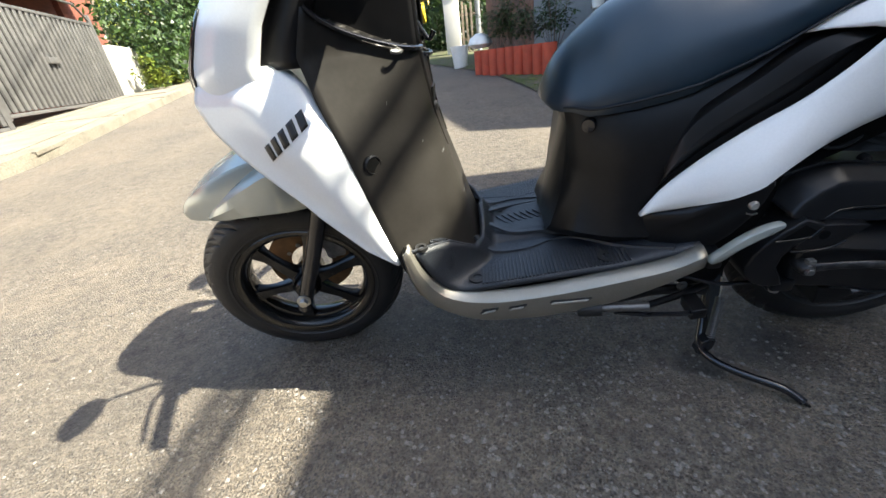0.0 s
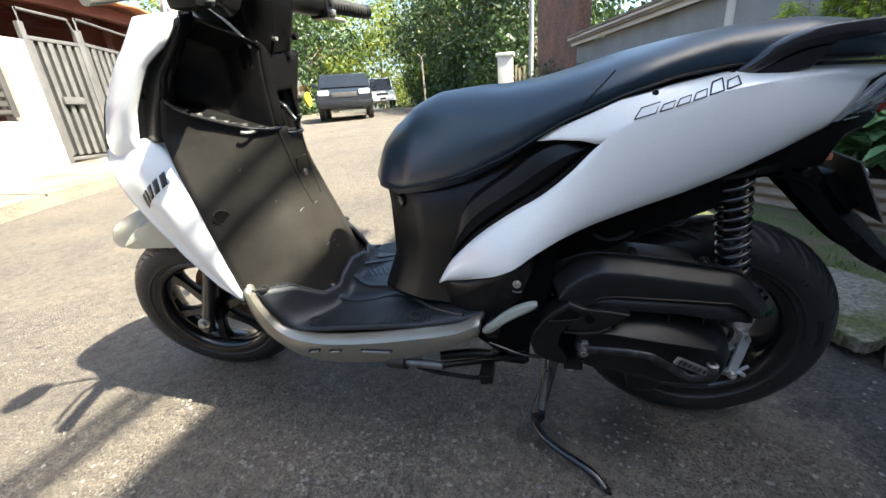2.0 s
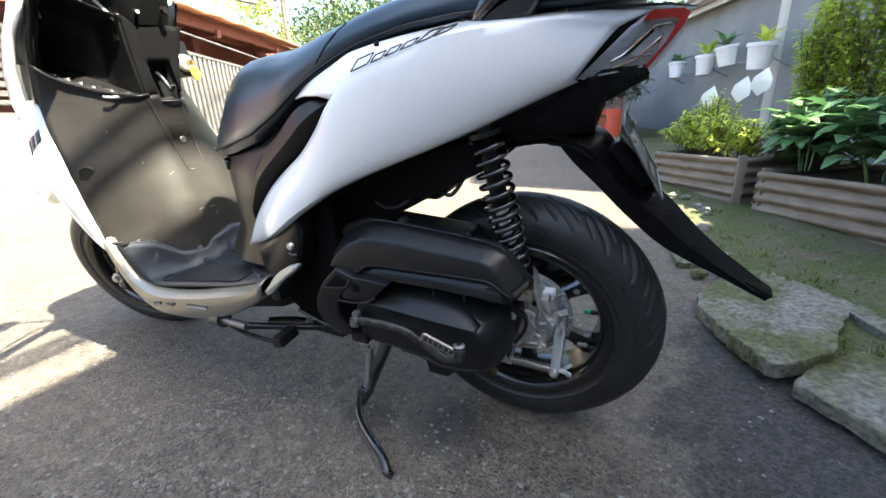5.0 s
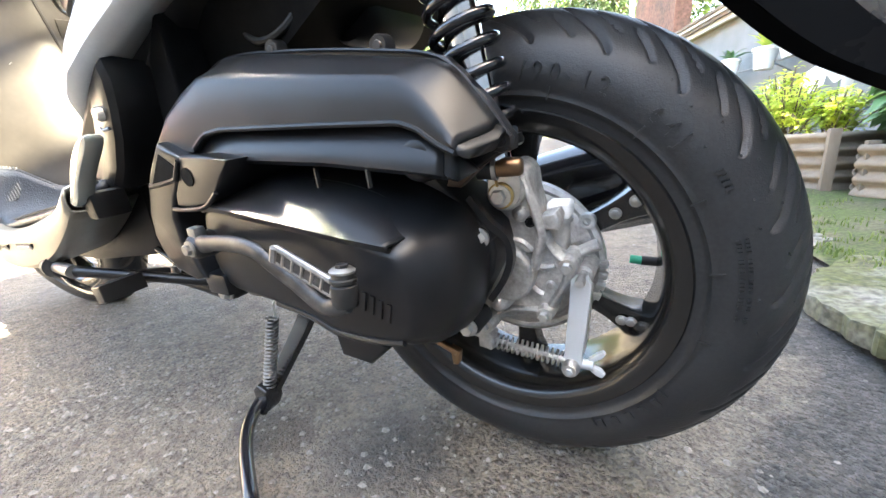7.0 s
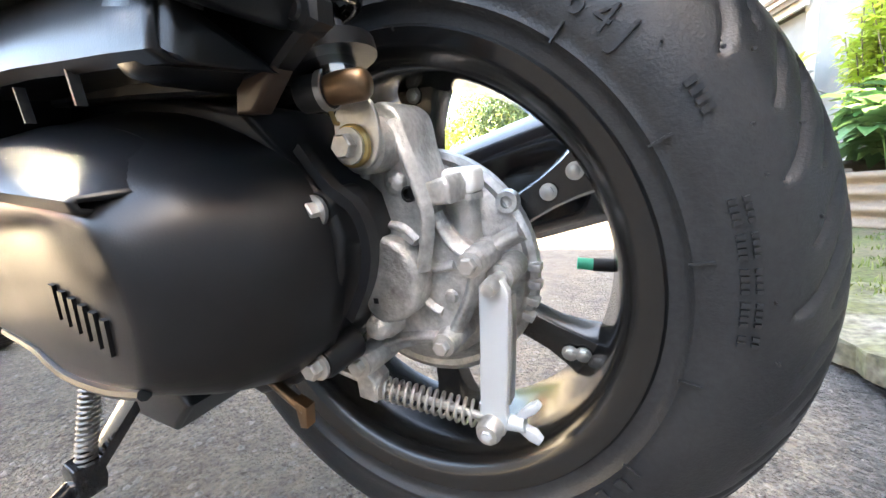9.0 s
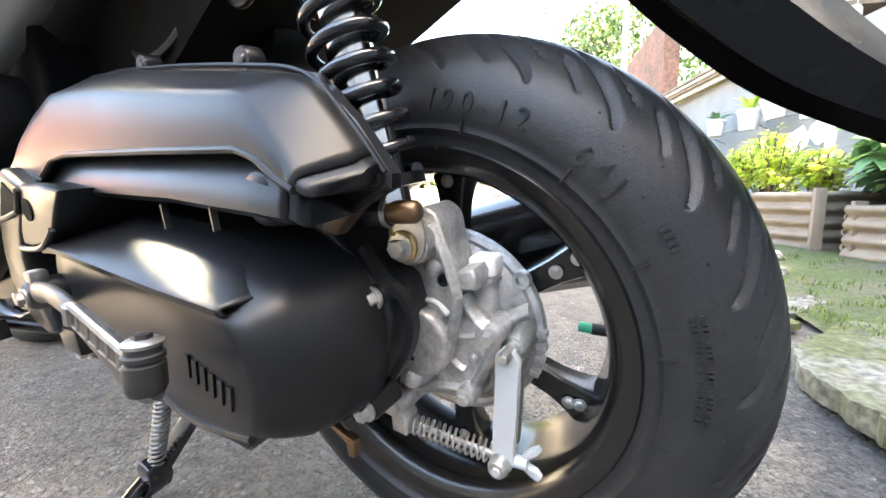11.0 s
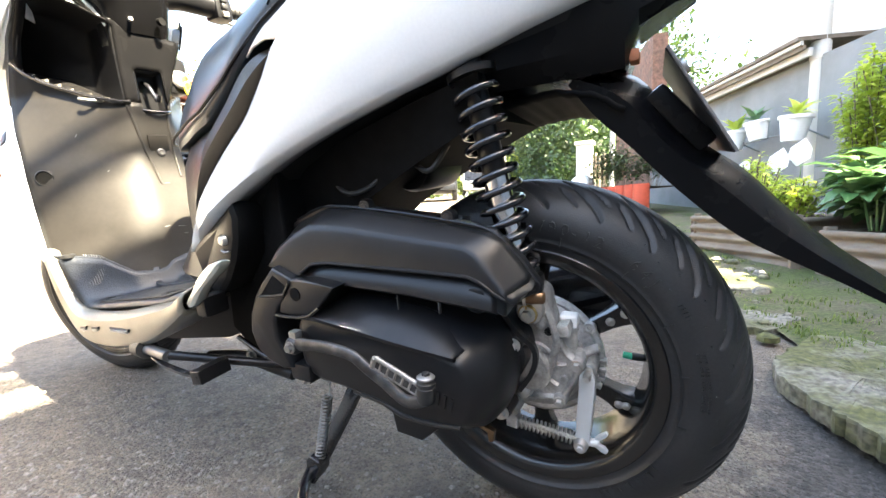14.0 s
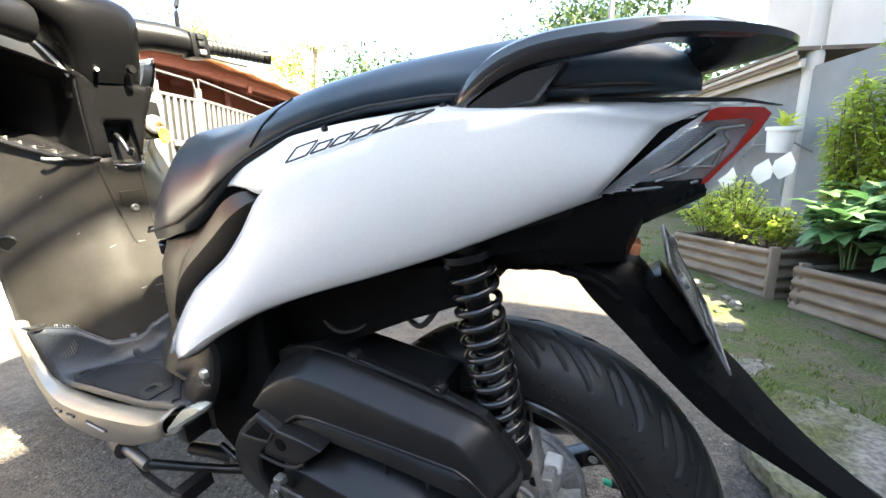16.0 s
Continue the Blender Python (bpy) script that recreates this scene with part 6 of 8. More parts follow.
mirrored(trim_sheet, "floor_trim", M_SILVER, scooter, "pale silver trim along the floor's edge", solid=0.003, smooth=30)
for s in (-1, 1):
    for x0, ln in ((0.440, 0.024), (0.490, 0.026), (0.566, 0.066)):
        z = at([(0.44, 0.275), (0.49, 0.280), (0.566, 0.290)], x0)
        bm = loft([[(x0, s * (y - 0.004), z), (x0 + ln, s * (y - 0.003), z + 0.006), (x0 + ln + 0.008, s * (y + 0.004), z + 0.019), (x0 + 0.012, s * (y + 0.003), z + 0.014)] for y in (0.229, 0.2412)], True, True)
        rim = loft([[(x0 - 0.006, s * (y - 0.004), z - 0.003), (x0 + ln + 0.004, s * (y - 0.003), z + 0.0035), (x0 + ln + 0.014, s * (y + 0.004), z + 0.0225), (x0 + 0.008, s * (y + 0.003), z + 0.0175)] for y in (0.229, 0.2400)], True, True)
        part("slot_rim", rim, M_PLASTIC, scooter)
        part("trim_slot", bm, M_SLOT, scooter, "slanted slot on the trim with its bright reflection painted in")
bm = loft([[(x, y * w, z0 + (z - 0.0) * h_) for y, z in ((-1, 0.7), (-0.9, 0.1), (-0.5, 0), (0.5, 0), (0.9, 0.1), (1, 0.7), (1, 1), (-1, 1))]
           for x, w, z0, h_ in ((0.34, 0.15, 0.30, 0.07), (0.42, 0.19, 0.245, 0.07), (0.60, 0.18, 0.245, 0.08), (0.75, 0.16, 0.26, 0.09), (0.86, 0.13, 0.30, 0.10))], True, True)
part("belly_cover", bm, M_PLASTIC, scooter)

# body under the seat
SB = [(0.615, 0.605), (0.653, 0.590), (0.725, 0.602), (0.80, 0.620), (0.875, 0.656), (0.932, 0.692), (0.967, 0.711), (1.048, 0.742), (1.122, 0.757), (1.19, 0.764), (1.36, 0.758)]
LB = [(0.615, 0.37), (0.76, 0.365), (0.84, 0.40), (0.90, 0.47), (0.97, 0.54), (1.057, 0.578), (1.14, 0.605), (1.25, 0.635), (1.36, 0.66)]
WB = [(0.615, 0.075), (0.64, 0.10), (0.70, 0.138), (0.76, 0.152), (0.9, 0.156), (1.1, 0.148), (1.2, 0.122), (1.28, 0.094), (1.36, 0.060)]


def body_sheet():
    rings = []
    for x in np.linspace(0.615, 1.36, 44):
        zt, zb, w = at(SB, x), at(LB, x), at(WB, x)
        lower = at([(0.615, 1.35), (0.70, 1.16), (0.80, 1.06), (1.0, 0.98)], x)
        lean_f = 0.03 * max(0.0, 1 - (x - 0.615) / 0.12)
        ring = []
        for y, t in ((0, 0), (-0.9 * lower, 0), (-lower, 0.08), (-1.0, 0.35), (-0.99, 0.6), (-0.93, 0.85), (-0.80, 1.0), (0, 1.0), (0.80, 1.0), (0.93, 0.85), (0.99, 0.6), (1.0, 0.35), (lower, 0.08), (0.9 * lower, 0)):
            ring.append((x - lean_f * (1 - t) + lean_f * 0.8 * math.sin(math.pi * t), y * w, zb + (zt - zb) * t))
        rings.append(ring)
    return loft(rings, True, True)


body = part("body_cover", body_sheet(), M_PLASTIC, scooter, "black plastic body cover under the seat", smooth=45)


def side_insert(s):
    """The raised black blade that fills the notch of the white panel."""
    up = spline([(0.770, 0.520), (0.80, 0.588), (0.875, 0.645), (0.925, 0.682), (0.97, 0.692), (1.010, 0.686)], 26)
    lo = spline([(0.760, 0.470), (0.775, 0.49), (0.825, 0.54), (0.88, 0.578), (0.935, 0.612), (1.008, 0.683)], 26)
    rows = []
    for i, (a, b) in enumerate(zip(up, lo)):
        y = 0.158 + 0.002 * math.sin(math.pi * i / 25)
        row = []
        for k, out in ((0, -0.024), (0.10, -0.009), (0.30, -0.003), (0.48, 0.0015), (0.52, 0.0010), (0.75, -0.0025), (1.0, -0.010)):
            p = a * (1 - k) + b * k
            row.append((p[0], -s * (y + out), p[1]))
        rows.append(row)
    return loft(rows, False, False)


mirrored(side_insert, "side_blade", M_PLASTIC, body, solid=0.002, smooth=32)
# the body's lower black panel beside the floor, with its bolt
def lower_panel(s):
    o = [(0.735, 0.424), (0.80, 0.449), (0.875, 0.485), (0.915, 0.508), (0.921, 0.486), (0.914, 0.458), (0.900, 0.428), (0.878, 0.398), (0.855, 0.378), (0.80, 0.370), (0.765, 0.366), (0.742, 0.380)]
    bm = plate(o, [(-s * 0.100, 0.006), (-s * 0.186, 0.0), (-s * 0.196, 0.0015), (-s * 0.2015, 0.006), (-s * 0.2035, 0.014)])
    for v in bm.verts:
        v.co.y *= 1 - 0.24 * min(1.0, max(0.0, (0.815 - v.co.x) / 0.075))
    return bm
mirrored(lower_panel, "lower_panel", M_PLASTIC, body, smooth=30)
part("panel_bolt", lathe([(0.0, -0.2095), (0.0055, -0.209), (0.0075, -0.206), (0.0075, -0.190), (0.0, -0.190)], 20, centre=(0.892, 0, 0.4575)), M_STEEL, body)
part("panel_cleat", tube([(0.884, -0.2055, 0.4440), (0.892, -0.2070, 0.4415), (0.901, -0.2050, 0.4425)], 0.0016, n=6), M_DULLSTEEL, body)
# near-black filler paints the deep shade behind the lower panel
part("gap_shade_block", rounded([(0.80, 0.372), (0.858, 0.380), (0.905, 0.432), (0.920, 0.505), (0.960, 0.545), (0.955, 0.42), (0.93, 0.34), (0.905, 0.262), (0.85, 0.252), (0.79, 0.300)], -0.06, -0.158, 0.006), M_BLACK_HOLESHADE, body, smooth=40)

# white tail panels
LOW = [(0.737, 0.428), (0.80, 0.452), (0.875, 0.487), (0.925, 0.520), (0.985, 0.553), (1.057, 0.581), (1.14, 0.608), (1.212, 0.632), (1.285, 0.660), (1.345, 0.682)]
MID = [(0.737, 0.431), (0.767, 0.479), (0.825, 0.536), (0.877, 0.574), (0.933, 0.609), (0.976, 0.646), (1.016, 0.688), (1.060, 0.714), (1.13, 0.735), (1.198, 0.7495), (1.31, 0.752), (1.392, 0.737)]
MIDT = [(0.911, 0.690), (0.95, 0.695), (0.991, 0.694), (1.016, 0.688), (1.060, 0.714), (1.13, 0.735), (1.198, 0.7495), (1.31, 0.752), (1.392, 0.737)]
TOP = [(0.911, 0.692), (0.966, 0.714), (1.045, 0.745), (1.116, 0.757), (1.20, 0.767), (1.30, 0.763), (1.37, 0.758), (1.428, 0.751)]
WY = [(0.73, 0.160), (0.85, 0.169), (1.0, 0.173), (1.10, 0.166), (1.20, 0.143), (1.28, 0.113), (1.345, 0.080), (1.40, 0.052), (1.44, 0.036)]


LYE = [(0.737, 0.158), (0.79, 0.180), (0.853, 0.212), (0.888, 0.218), (0.923, 0.207), (0.961, 0.195), (1.013, 0.183), (1.06, 0.175), (1.14, 0.160), (1.20, 0.142), (1.28, 0.112), (1.345, 0.080)]


TYE = [(0.911, 0.135), (0.97, 0.146), (1.05, 0.143), (1.083, 0.138), (1.158, 0.104), (1.204, 0.085), (1.30, 0.064), (1.37, 0.050), (1.428, 0.030)]


def roll(t):
    """How far the sheet has turned inwards at a share t of its rise."""
    return 0.30 * t + 0.70 * t ** 1.7


def tail_panel(s):
    lo, mi = spline(LOW, 56), spline(MID, 56)
    bm = bmesh.new()
    rows, upper = [], []
    for a, b in zip(lo, mi):
        row = [(a[0] + 0.006, -s * (at(LYE, a[0]) - 0.050), a[1] + 0.006), (a[0] + 0.003, -s * (at(LYE, a[0]) - 0.014), a[1] - 0.0035), (a[0] + 0.001, -s * (at(LYE, a[0]) - 0.005), a[1] - 0.0022)]
        for t in np.linspace(0, 1, 10):
            p = a * (1 - t) + b * t
            out = 0.008 * math.sin(math.pi * min(1, t * 0.9 + 0.05)) - 0.003 * (1 - t) ** 8
            row.append((p[0], -s * (at(LYE, a[0]) * (1 - t) + (at(WY, b[0]) - 0.004) * t + out), p[1]))
        rows.append(row)
        if b[0] > 1.014:
            tx = 1.050 + (b[0] - 1.014) / (1.392 - 1.014) * (1.428 - 1.050)
            tz, y0 = at(TOP, tx), -s * row[-1][1]
            up = [row[-1]]
            for t in np.linspace(0, 1, 8)[1:]:
                up.append((b[0] + (tx - b[0]) * t, -s * (y0 + (min(y0 - 0.004, at(TYE, tx)) - y0) * roll(t)), b[1] + (tz - b[1]) * t))
            up.append((tx, -s * max(0.004, at(TYE, tx) - 0.035), tz + 0.001))
            upper.append(up)
    loft(rows, False, False, bm)
    loft(upper, False, False, bm)
    first = upper[0]
    beak = []
    for q in np.linspace(0, 1, 18):
        x0 = 0.911 + (first[0][0] - 0.911) * q
        x1 = 0.911 + (first[7][0] - 0.911) * q
        z0, z1 = at(MIDT, x0), at(TOP, x1)
        row = []
        for k in range(9):
            if q == 1.0:
                row.append(first[k])
                continue
            t = min(1.0, k / 7)
            ys = at(WY, x0) - 0.0029 - 0.034 * (1 - q) ** 1.6
            y = ys + (min(ys - 0.004, at(TYE, x1)) - ys) * roll(t) if k < 8 else at(TYE, x1) - 0.035
            row.append((x0 + (x1 - x0) * t, -s * y, z0 + (z1 - z0) * t + (0.002 if k == 8 else 0)))
        beak.append(row)
    loft(beak, False, False, bm)
    bmesh.ops.remove_doubles(bm, verts=bm.verts, dist=2e-5)
    return bm


mirrored(tail_panel, "tail_panel", M_WHITE, scooter, "glossy white tail side panel", solid=0.003, smooth=40)
# outlined slanted emblem cells on the tail panel
EM0, EM1 = Vector((1.060, 0, 0.720)), Vector((1.198, 0, 0.754))
def emblem_at(u, v):
    p = EM0.lerp(EM1, u) + Vector((-0.003, 0, 0.0110)) * v
    t = min(1.0, max(0.0, (p.z - at(MIDT, p.x)) / (at(TOP, p.x) - at(MIDT, p.x))))
    ys = at(WY, p.x) - 0.0029
    return (p.x, -(ys + (min(ys - 0.004, at(TYE, p.x)) - ys) * roll(t) + 0.0045), p.z + 0.0012)
for u0, u1, h0 in ((0.0, 0.20, 1.0), (0.235, 0.36, 0.62), (0.39, 0.51, 0.62), (0.545, 0.665, 0.62), (0.70, 0.83, 0.95), (0.86, 0.99, 0.62)):
    part("emblem_cell", tube([emblem_at(u, v) for u, v in ((u0, 0), (u0 + 0.09 * h0, h0), (u1 + 0.07 * h0, h0), (u1, 0), (u0, 0))], 0.0010, n=6), M_DARKMARK, scooter)
for x in (1.09, 1.20):
    part("panel_rivet", bolt_mesh(bmesh.new(), (x, -(at(TYE, x) + 0.004), at(TOP, x) - 0.001), 0.003, 0.003), M_PLASTIC, scooter)

# seat: a padded shell with a step, its piping
ST = [(0.582, 0.632), (0.590, 0.654), (0.605, 0.681), (0.63, 0.707), (0.685, 0.749), (0.735, 0.768), (0.814, 0.773), (0.867, 0.772), (0.929, 0.778), (1.006, 0.793), (1.06, 0.806), (1.144, 0.820), (1.222, 0.828), (1.30, 0.830), (1.36, 0.822), (1.405, 0.800), (1.42, 0.780)]
SBO = [(0.582, 0.612), (0.600, 0.596), (0.62, 0.600), (0.653, 0.592), (0.725, 0.603), (0.80, 0.622), (0.875, 0.658), (0.932, 0.694), (0.967, 0.714), (1.048, 0.746), (1.122, 0.764), (1.19, 0.770), (1.30, 0.768), (1.42, 0.766)]
SW = [(0.582, 0.030), (0.592, 0.052), (0.605, 0.076), (0.63, 0.098), (0.68, 0.124), (0.76, 0.142), (0.9, 0.150), (1.01, 0.146), (1.08, 0.134), (1.15, 0.108), (1.21, 0.086), (1.30, 0.078), (1.37, 0.066), (1.40, 0.050), (1.42, 0.026)]


def seat_sheet():
    rings = []
    for x in spline([(0.582,), (0.60,), (0.66,), (0.9,), (1.3,), (1.40,), (1.42,)], 60):
        x = float(x[0])
        zt, zb, w = at(ST, x), at(SBO, x), at(SW, x)
        h_ = zt - zb
        narrow = at([(0.582, 0.62), (0.63, 0.58), (0.70, 0.42), (0.80, 0.20), (0.92, 0.04), (1.0, 0.0), (1.42, 0.0)], x)
        ring = []
        for y, t in ((0, 0), (-0.6, 0), (-0.93, 0.02), (-0.985, 0.10), (-1.0, 0.25), (-0.985, 0.45), (-0.94, 0.62), (-0.84, 0.78), (-0.68, 0.90), (-0.45, 0.965), (-0.2, 0.995), (0, 1.0)):
            ring.append((x, y * w * (1 - narrow * t), zb + h_ * t))
        ring += [(p[0], -p[1], p[2]) for p in ring[-2:0:-1]]
        rings.append(ring)
    return loft(rings, True, True)


seat = part("seat", seat_sheet(), M_SEAT, scooter, "black vinyl dual seat with a stepped pad", smooth=60)
for s in (-1, 1):
    part("seat_piping", tube([(x, s * (at(SW, x) * 0.99 + 0.001), at(SBO, x) + (at(ST, x) - at(SBO, x)) * 0.12) for x in np.linspace(0.612, 1.38, 50)], 0.0022, n=6), M_PLASTIC, seat)
    step = [(x, s * at(SW, x) * at([(0.25, 1.0), (0.45, 0.985), (0.62, 0.94), (0.78, 0.84)], f), at(SBO, x) + (at(ST, x) - at(SBO, x)) * f) for x, f in ((0.985 + 0.05 * t, 0.25 + 0.5 * t) for t in np.linspace(0, 1, 8))]
    part("seat_seam", tube(step, 0.0016, n=6), M_PLASTIC, seat)

# grab rail round the seat's end
def rail():
    """A band that rises from its foot beside the seat, runs back and closes in a broad plate behind."""
    st = [(1.206, 0.090, 0.7695, 0.7600, 0.016), (1.220, 0.098, 0.7810, 0.7610, 0.018), (1.236, 0.103, 0.7950, 0.7700, 0.020), (1.262, 0.105, 0.8090, 0.7850, 0.021), (1.294, 0.105, 0.8165, 0.7935, 0.022), (1.339, 0.103, 0.8185, 0.7970, 0.024),
          (1.380, 0.097, 0.8175, 0.8010, 0.028), (1.415, 0.086, 0.8150, 0.8000, 0.040), (1.445, 0.068, 0.8110, 0.7980, 0.062), (1.468, 0.044, 0.8075, 0.7960, 0.084), (1.482, 0.020, 0.8050, 0.7940, 0.096), (1.486, 0.0, 0.8045, 0.7930, 0.098)]
    near = spline(st, 44)
    rings = []
    for x, y, zt, zl, w in [tuple(q) for q in near]:
        c = Vector((1.36 - x, y, 0))
        c = (c * min(1.0, max(0.0, (x - 1.36) / 0.10)) + Vector((0, 0.12, 0)) * (1 - min(1.0, max(0.0, (x - 1.36) / 0.10)))).normalized()
        o, h_ = Vector((x, -y, 0)), zt - zl
        droop = 0.30 * max(0.0, w - 0.034)
        rings.append([(o.x + c.x * w * a, o.y + c.y * w * a, zl + h_ * b - droop * a) for a, b in ((0.10, 0.0), (0.0, 0.16), (0.0, 0.62), (0.12, 0.90), (0.30, 1.0), (0.75, 0.98), (0.95, 0.84), (1.0, 0.55), (0.95, 0.15), (0.80, 0.0))])
    return loft(rings + [[(x, -y, z) for x, y, z in r] for r in rings[-2::-1]], True, True)
rail_ob = part("grab_rail", rail(), M_GLOSSBLACK, scooter, "gloss black passenger grab rail", smooth=34)
mirrored(lambda s: plate([(1.222, 0.7605), (1.262, 0.7570), (1.292, 0.7625), (1.316, 0.7935), (1.281, 0.7905), (1.245, 0.7760)], [(-s * 0.070, 0.0), (-s * 0.096, 0.0), (-s * 0.100, 0.003)]), "rail_bracket", M_GLOSSBLACK, rail_ob, smooth=24)

# tail lamp: a wedge that wraps the tail's point; reflector, clear side lenses, red band round the rear
LO = [(1.346, 0.681), (1.372, 0.677), (1.402, 0.676), (1.432, 0.676)]
LU = [(1.350, 0.685), (1.386, 0.718), (1.412, 0.742), (1.430, 0.751)]
def lamp_y(x, z):
    return max(0.0, at([(1.34, 0.081), (1.39, 0.056), (1.43, 0.034), (1.455, 0.018), (1.48, 0.0)], x - 0.35 * (z - 0.70)))
OUT = [(1.346, 0.681), (1.372, 0.676), (1.402, 0.675), (1.430, 0.675), (1.451, 0.693), (1.466, 0.716), (1.474, 0.738), (1.466, 0.748), (1.450, 0.751), (1.428, 0.751), (1.405, 0.736), (1.378, 0.711)]
def wedge(s, shrink, off):
    o = inset(OUT, shrink)
    return loft([[(x, -s * (lamp_y(x, z) + off) * k, z) for x, z in o] for k in (1.0, 0.5, 0.02)], True, True)
lampt = part("tail_lamp", wedge(1, 0.001, -0.006), M_REFLECT, scooter, "combined tail lamp with clear and red lenses", smooth=25)
part("tail_lamp_back", wedge(-1, 0.001, -0.006), M_REFLECT, lampt, smooth=25)
for s in (1, -1):
    clear = [(1.348, 0.683), (1.372, 0.679), (1.420, 0.679), (1.442, 0.700), (1.456, 0.722), (1.459, 0.735), (1.430, 0.741), (1.404, 0.733), (1.378, 0.710)]
    cl = part("clear_lens", loft([[(x, -s * (lamp_y(x, z) + o), z) for x, z in inset(clear, d)] for o, d in ((-0.004, 0.0), (0.0, 0.0), (0.002, 0.002))], True, True), M_LENS, lampt, "clear indicator lens", smooth=25)
    cl.visible_shadow = False
    red = [(1.420, 0.7400), (1.426, 0.7490), (1.432, 0.7512), (1.466, 0.7495), (1.4735, 0.744), (1.467, 0.730), (1.4550, 0.7150), (1.4330, 0.6870), (1.428, 0.6855), (1.4285, 0.6890), (1.4500, 0.7145), (1.4620, 0.7385), (1.4533, 0.7410), (1.4300, 0.7405)]
    part("red_lens", loft([[(x, -s * (lamp_y(x, z) + o), z) for x, z in red] for o in (-0.004, 0.0025)], True, True), M_RED, lampt, "red tail lens band", smooth=25)
    for k in range(27):
        z = 0.6815 + 0.0022 * k
        x = at([(0.681, 1.347), (0.714, 1.386), (0.742, 1.421)], z)
        e = at([(0.681, 0.020), (0.70, 0.026), (0.742, 0.012)], z)
        rib = [(x + e * t, z + 0.002 * t) for t in (0.0, 0.5, 1.0)]
        part("lens_rib", sweep([(q[0], -s * (lamp_y(*q) - 0.0030), q[1]) for q in rib], [(-0.0012, -0.0007), (0.0012, -0.0003), (-0.0012, 0.0007)]), M_RIB, lampt)
    for pts in (((1.3856, 0.6975), (1.4007, 0.7044), (1.4339, 0.7336), (1.4540, 0.7352)), ((1.4077, 0.7019), (1.4348, 0.7012), (1.4446, 0.7227), (1.4405, 0.7310)), ((1.3900, 0.6900), (1.4127, 0.6965), (1.4430, 0.7205)), ((1.372, 0.683), (1.400, 0.685), (1.425, 0.688))):
        part("lamp_rod", tube([(q[0], -s * (lamp_y(*q) - 0.0022), q[1]) for q in pts], 0.0019, n=8), M_CHROME, lampt, "bright light guide")
    dark = [(1.3984, 0.7000), (1.4095, 0.7053), (1.4349, 0.7280), (1.4321, 0.7319), (1.3984, 0.7050)]
    part("lamp_cell", loft([[(x, -s * (lamp_y(x, z) + o), z) for x, z in dark] for o in (-0.006, -0.0048)], True, True), M_BLACK_HOLESHADE, lampt)
for s in (1, -1):
    shell = [(1.322, 0.668), (1.430, 0.674), (1.440, 0.746), (1.402, 0.742), (1.368, 0.722), (1.340, 0.700)]
    part("lamp_shell", loft([[(x, -s * max(0.004, lamp_y(x, z) - o), z) for x, z in shell] for o in (0.008, 0.030)], True, True), M_GUARD, lampt, "black shell behind the lamp")
bm = loft([[(x, y * w, z0 + (z1 - z0) * t) for y, t in ((-1, 0.3), (-0.8, 0), (0.8, 0), (1, 0.3), (1, 1), (-1, 1))] for x, w, z0, z1 in
           ((1.17, 0.118, 0.600, 0.65), (1.26, 0.096, 0.604, 0.665), (1.33, 0.072, 0.607, 0.684), (1.372, 0.058, 0.610, 0.690), (1.384, 0.054, 0.648, 0.690), (1.415, 0.042, 0.664, 0.69), (1.435, 0.02, 0.672, 0.69))], True, True)
under = part("undertail", bm, M_GUARD, scooter, "black under-tail cover", smooth=30)
bm = sweep([(1.33, 0, 0.764), (1.40, 0, 0.760), (1.45, 0, 0.756), (1.482, 0, 0.750)], [(-0.034, -0.002), (0.034, -0.002), (0.034, 0.002), (-0.034, 0.002)], scales=[1.4, 1.0, 0.8, 0.25])
part("tail_top", bm, M_GLOSSBLACK, under)

# ribbed inner fender under the tail
def fender_z(x, y):
    return at([(1.10, 0.530), (1.18, 0.562), (1.24, 0.588), (1.30, 0.594), (1.345, 0.584), (1.372, 0.565)], x) - 0.10 * y - 0.0018 * abs(math.sin(x * 190)) * (1 if x > 1.22 else 0)
part("inner_fender", grid(lambda u, v: (1.10 + 0.272 * u, -0.055 + 0.16 * v, fender_z(1.10 + 0.272 * u, -0.055 + 0.16 * v)), 64, 8), M_BLACK_HOLESHADE, scooter, "ribbed black inner fender", smooth=30, solid=0.005)

# long rear mudguard with the plate holder
MU = [(1.325, 0.613), (1.362, 0.608), (1.385, 0.594), (1.414, 0.552), (1.446, 0.520), (1.478, 0.494), (1.522, 0.446), (1.562, 0.408), (1.590, 0.386), (1.626, 0.356)]
ML = [(1.316, 0.602), (1.342, 0.568), (1.378, 0.531), (1.425, 0.481), (1.476, 0.435), (1.522, 0.408), (1.560, 0.388), (1.590, 0.370), (1.622, 0.351)]
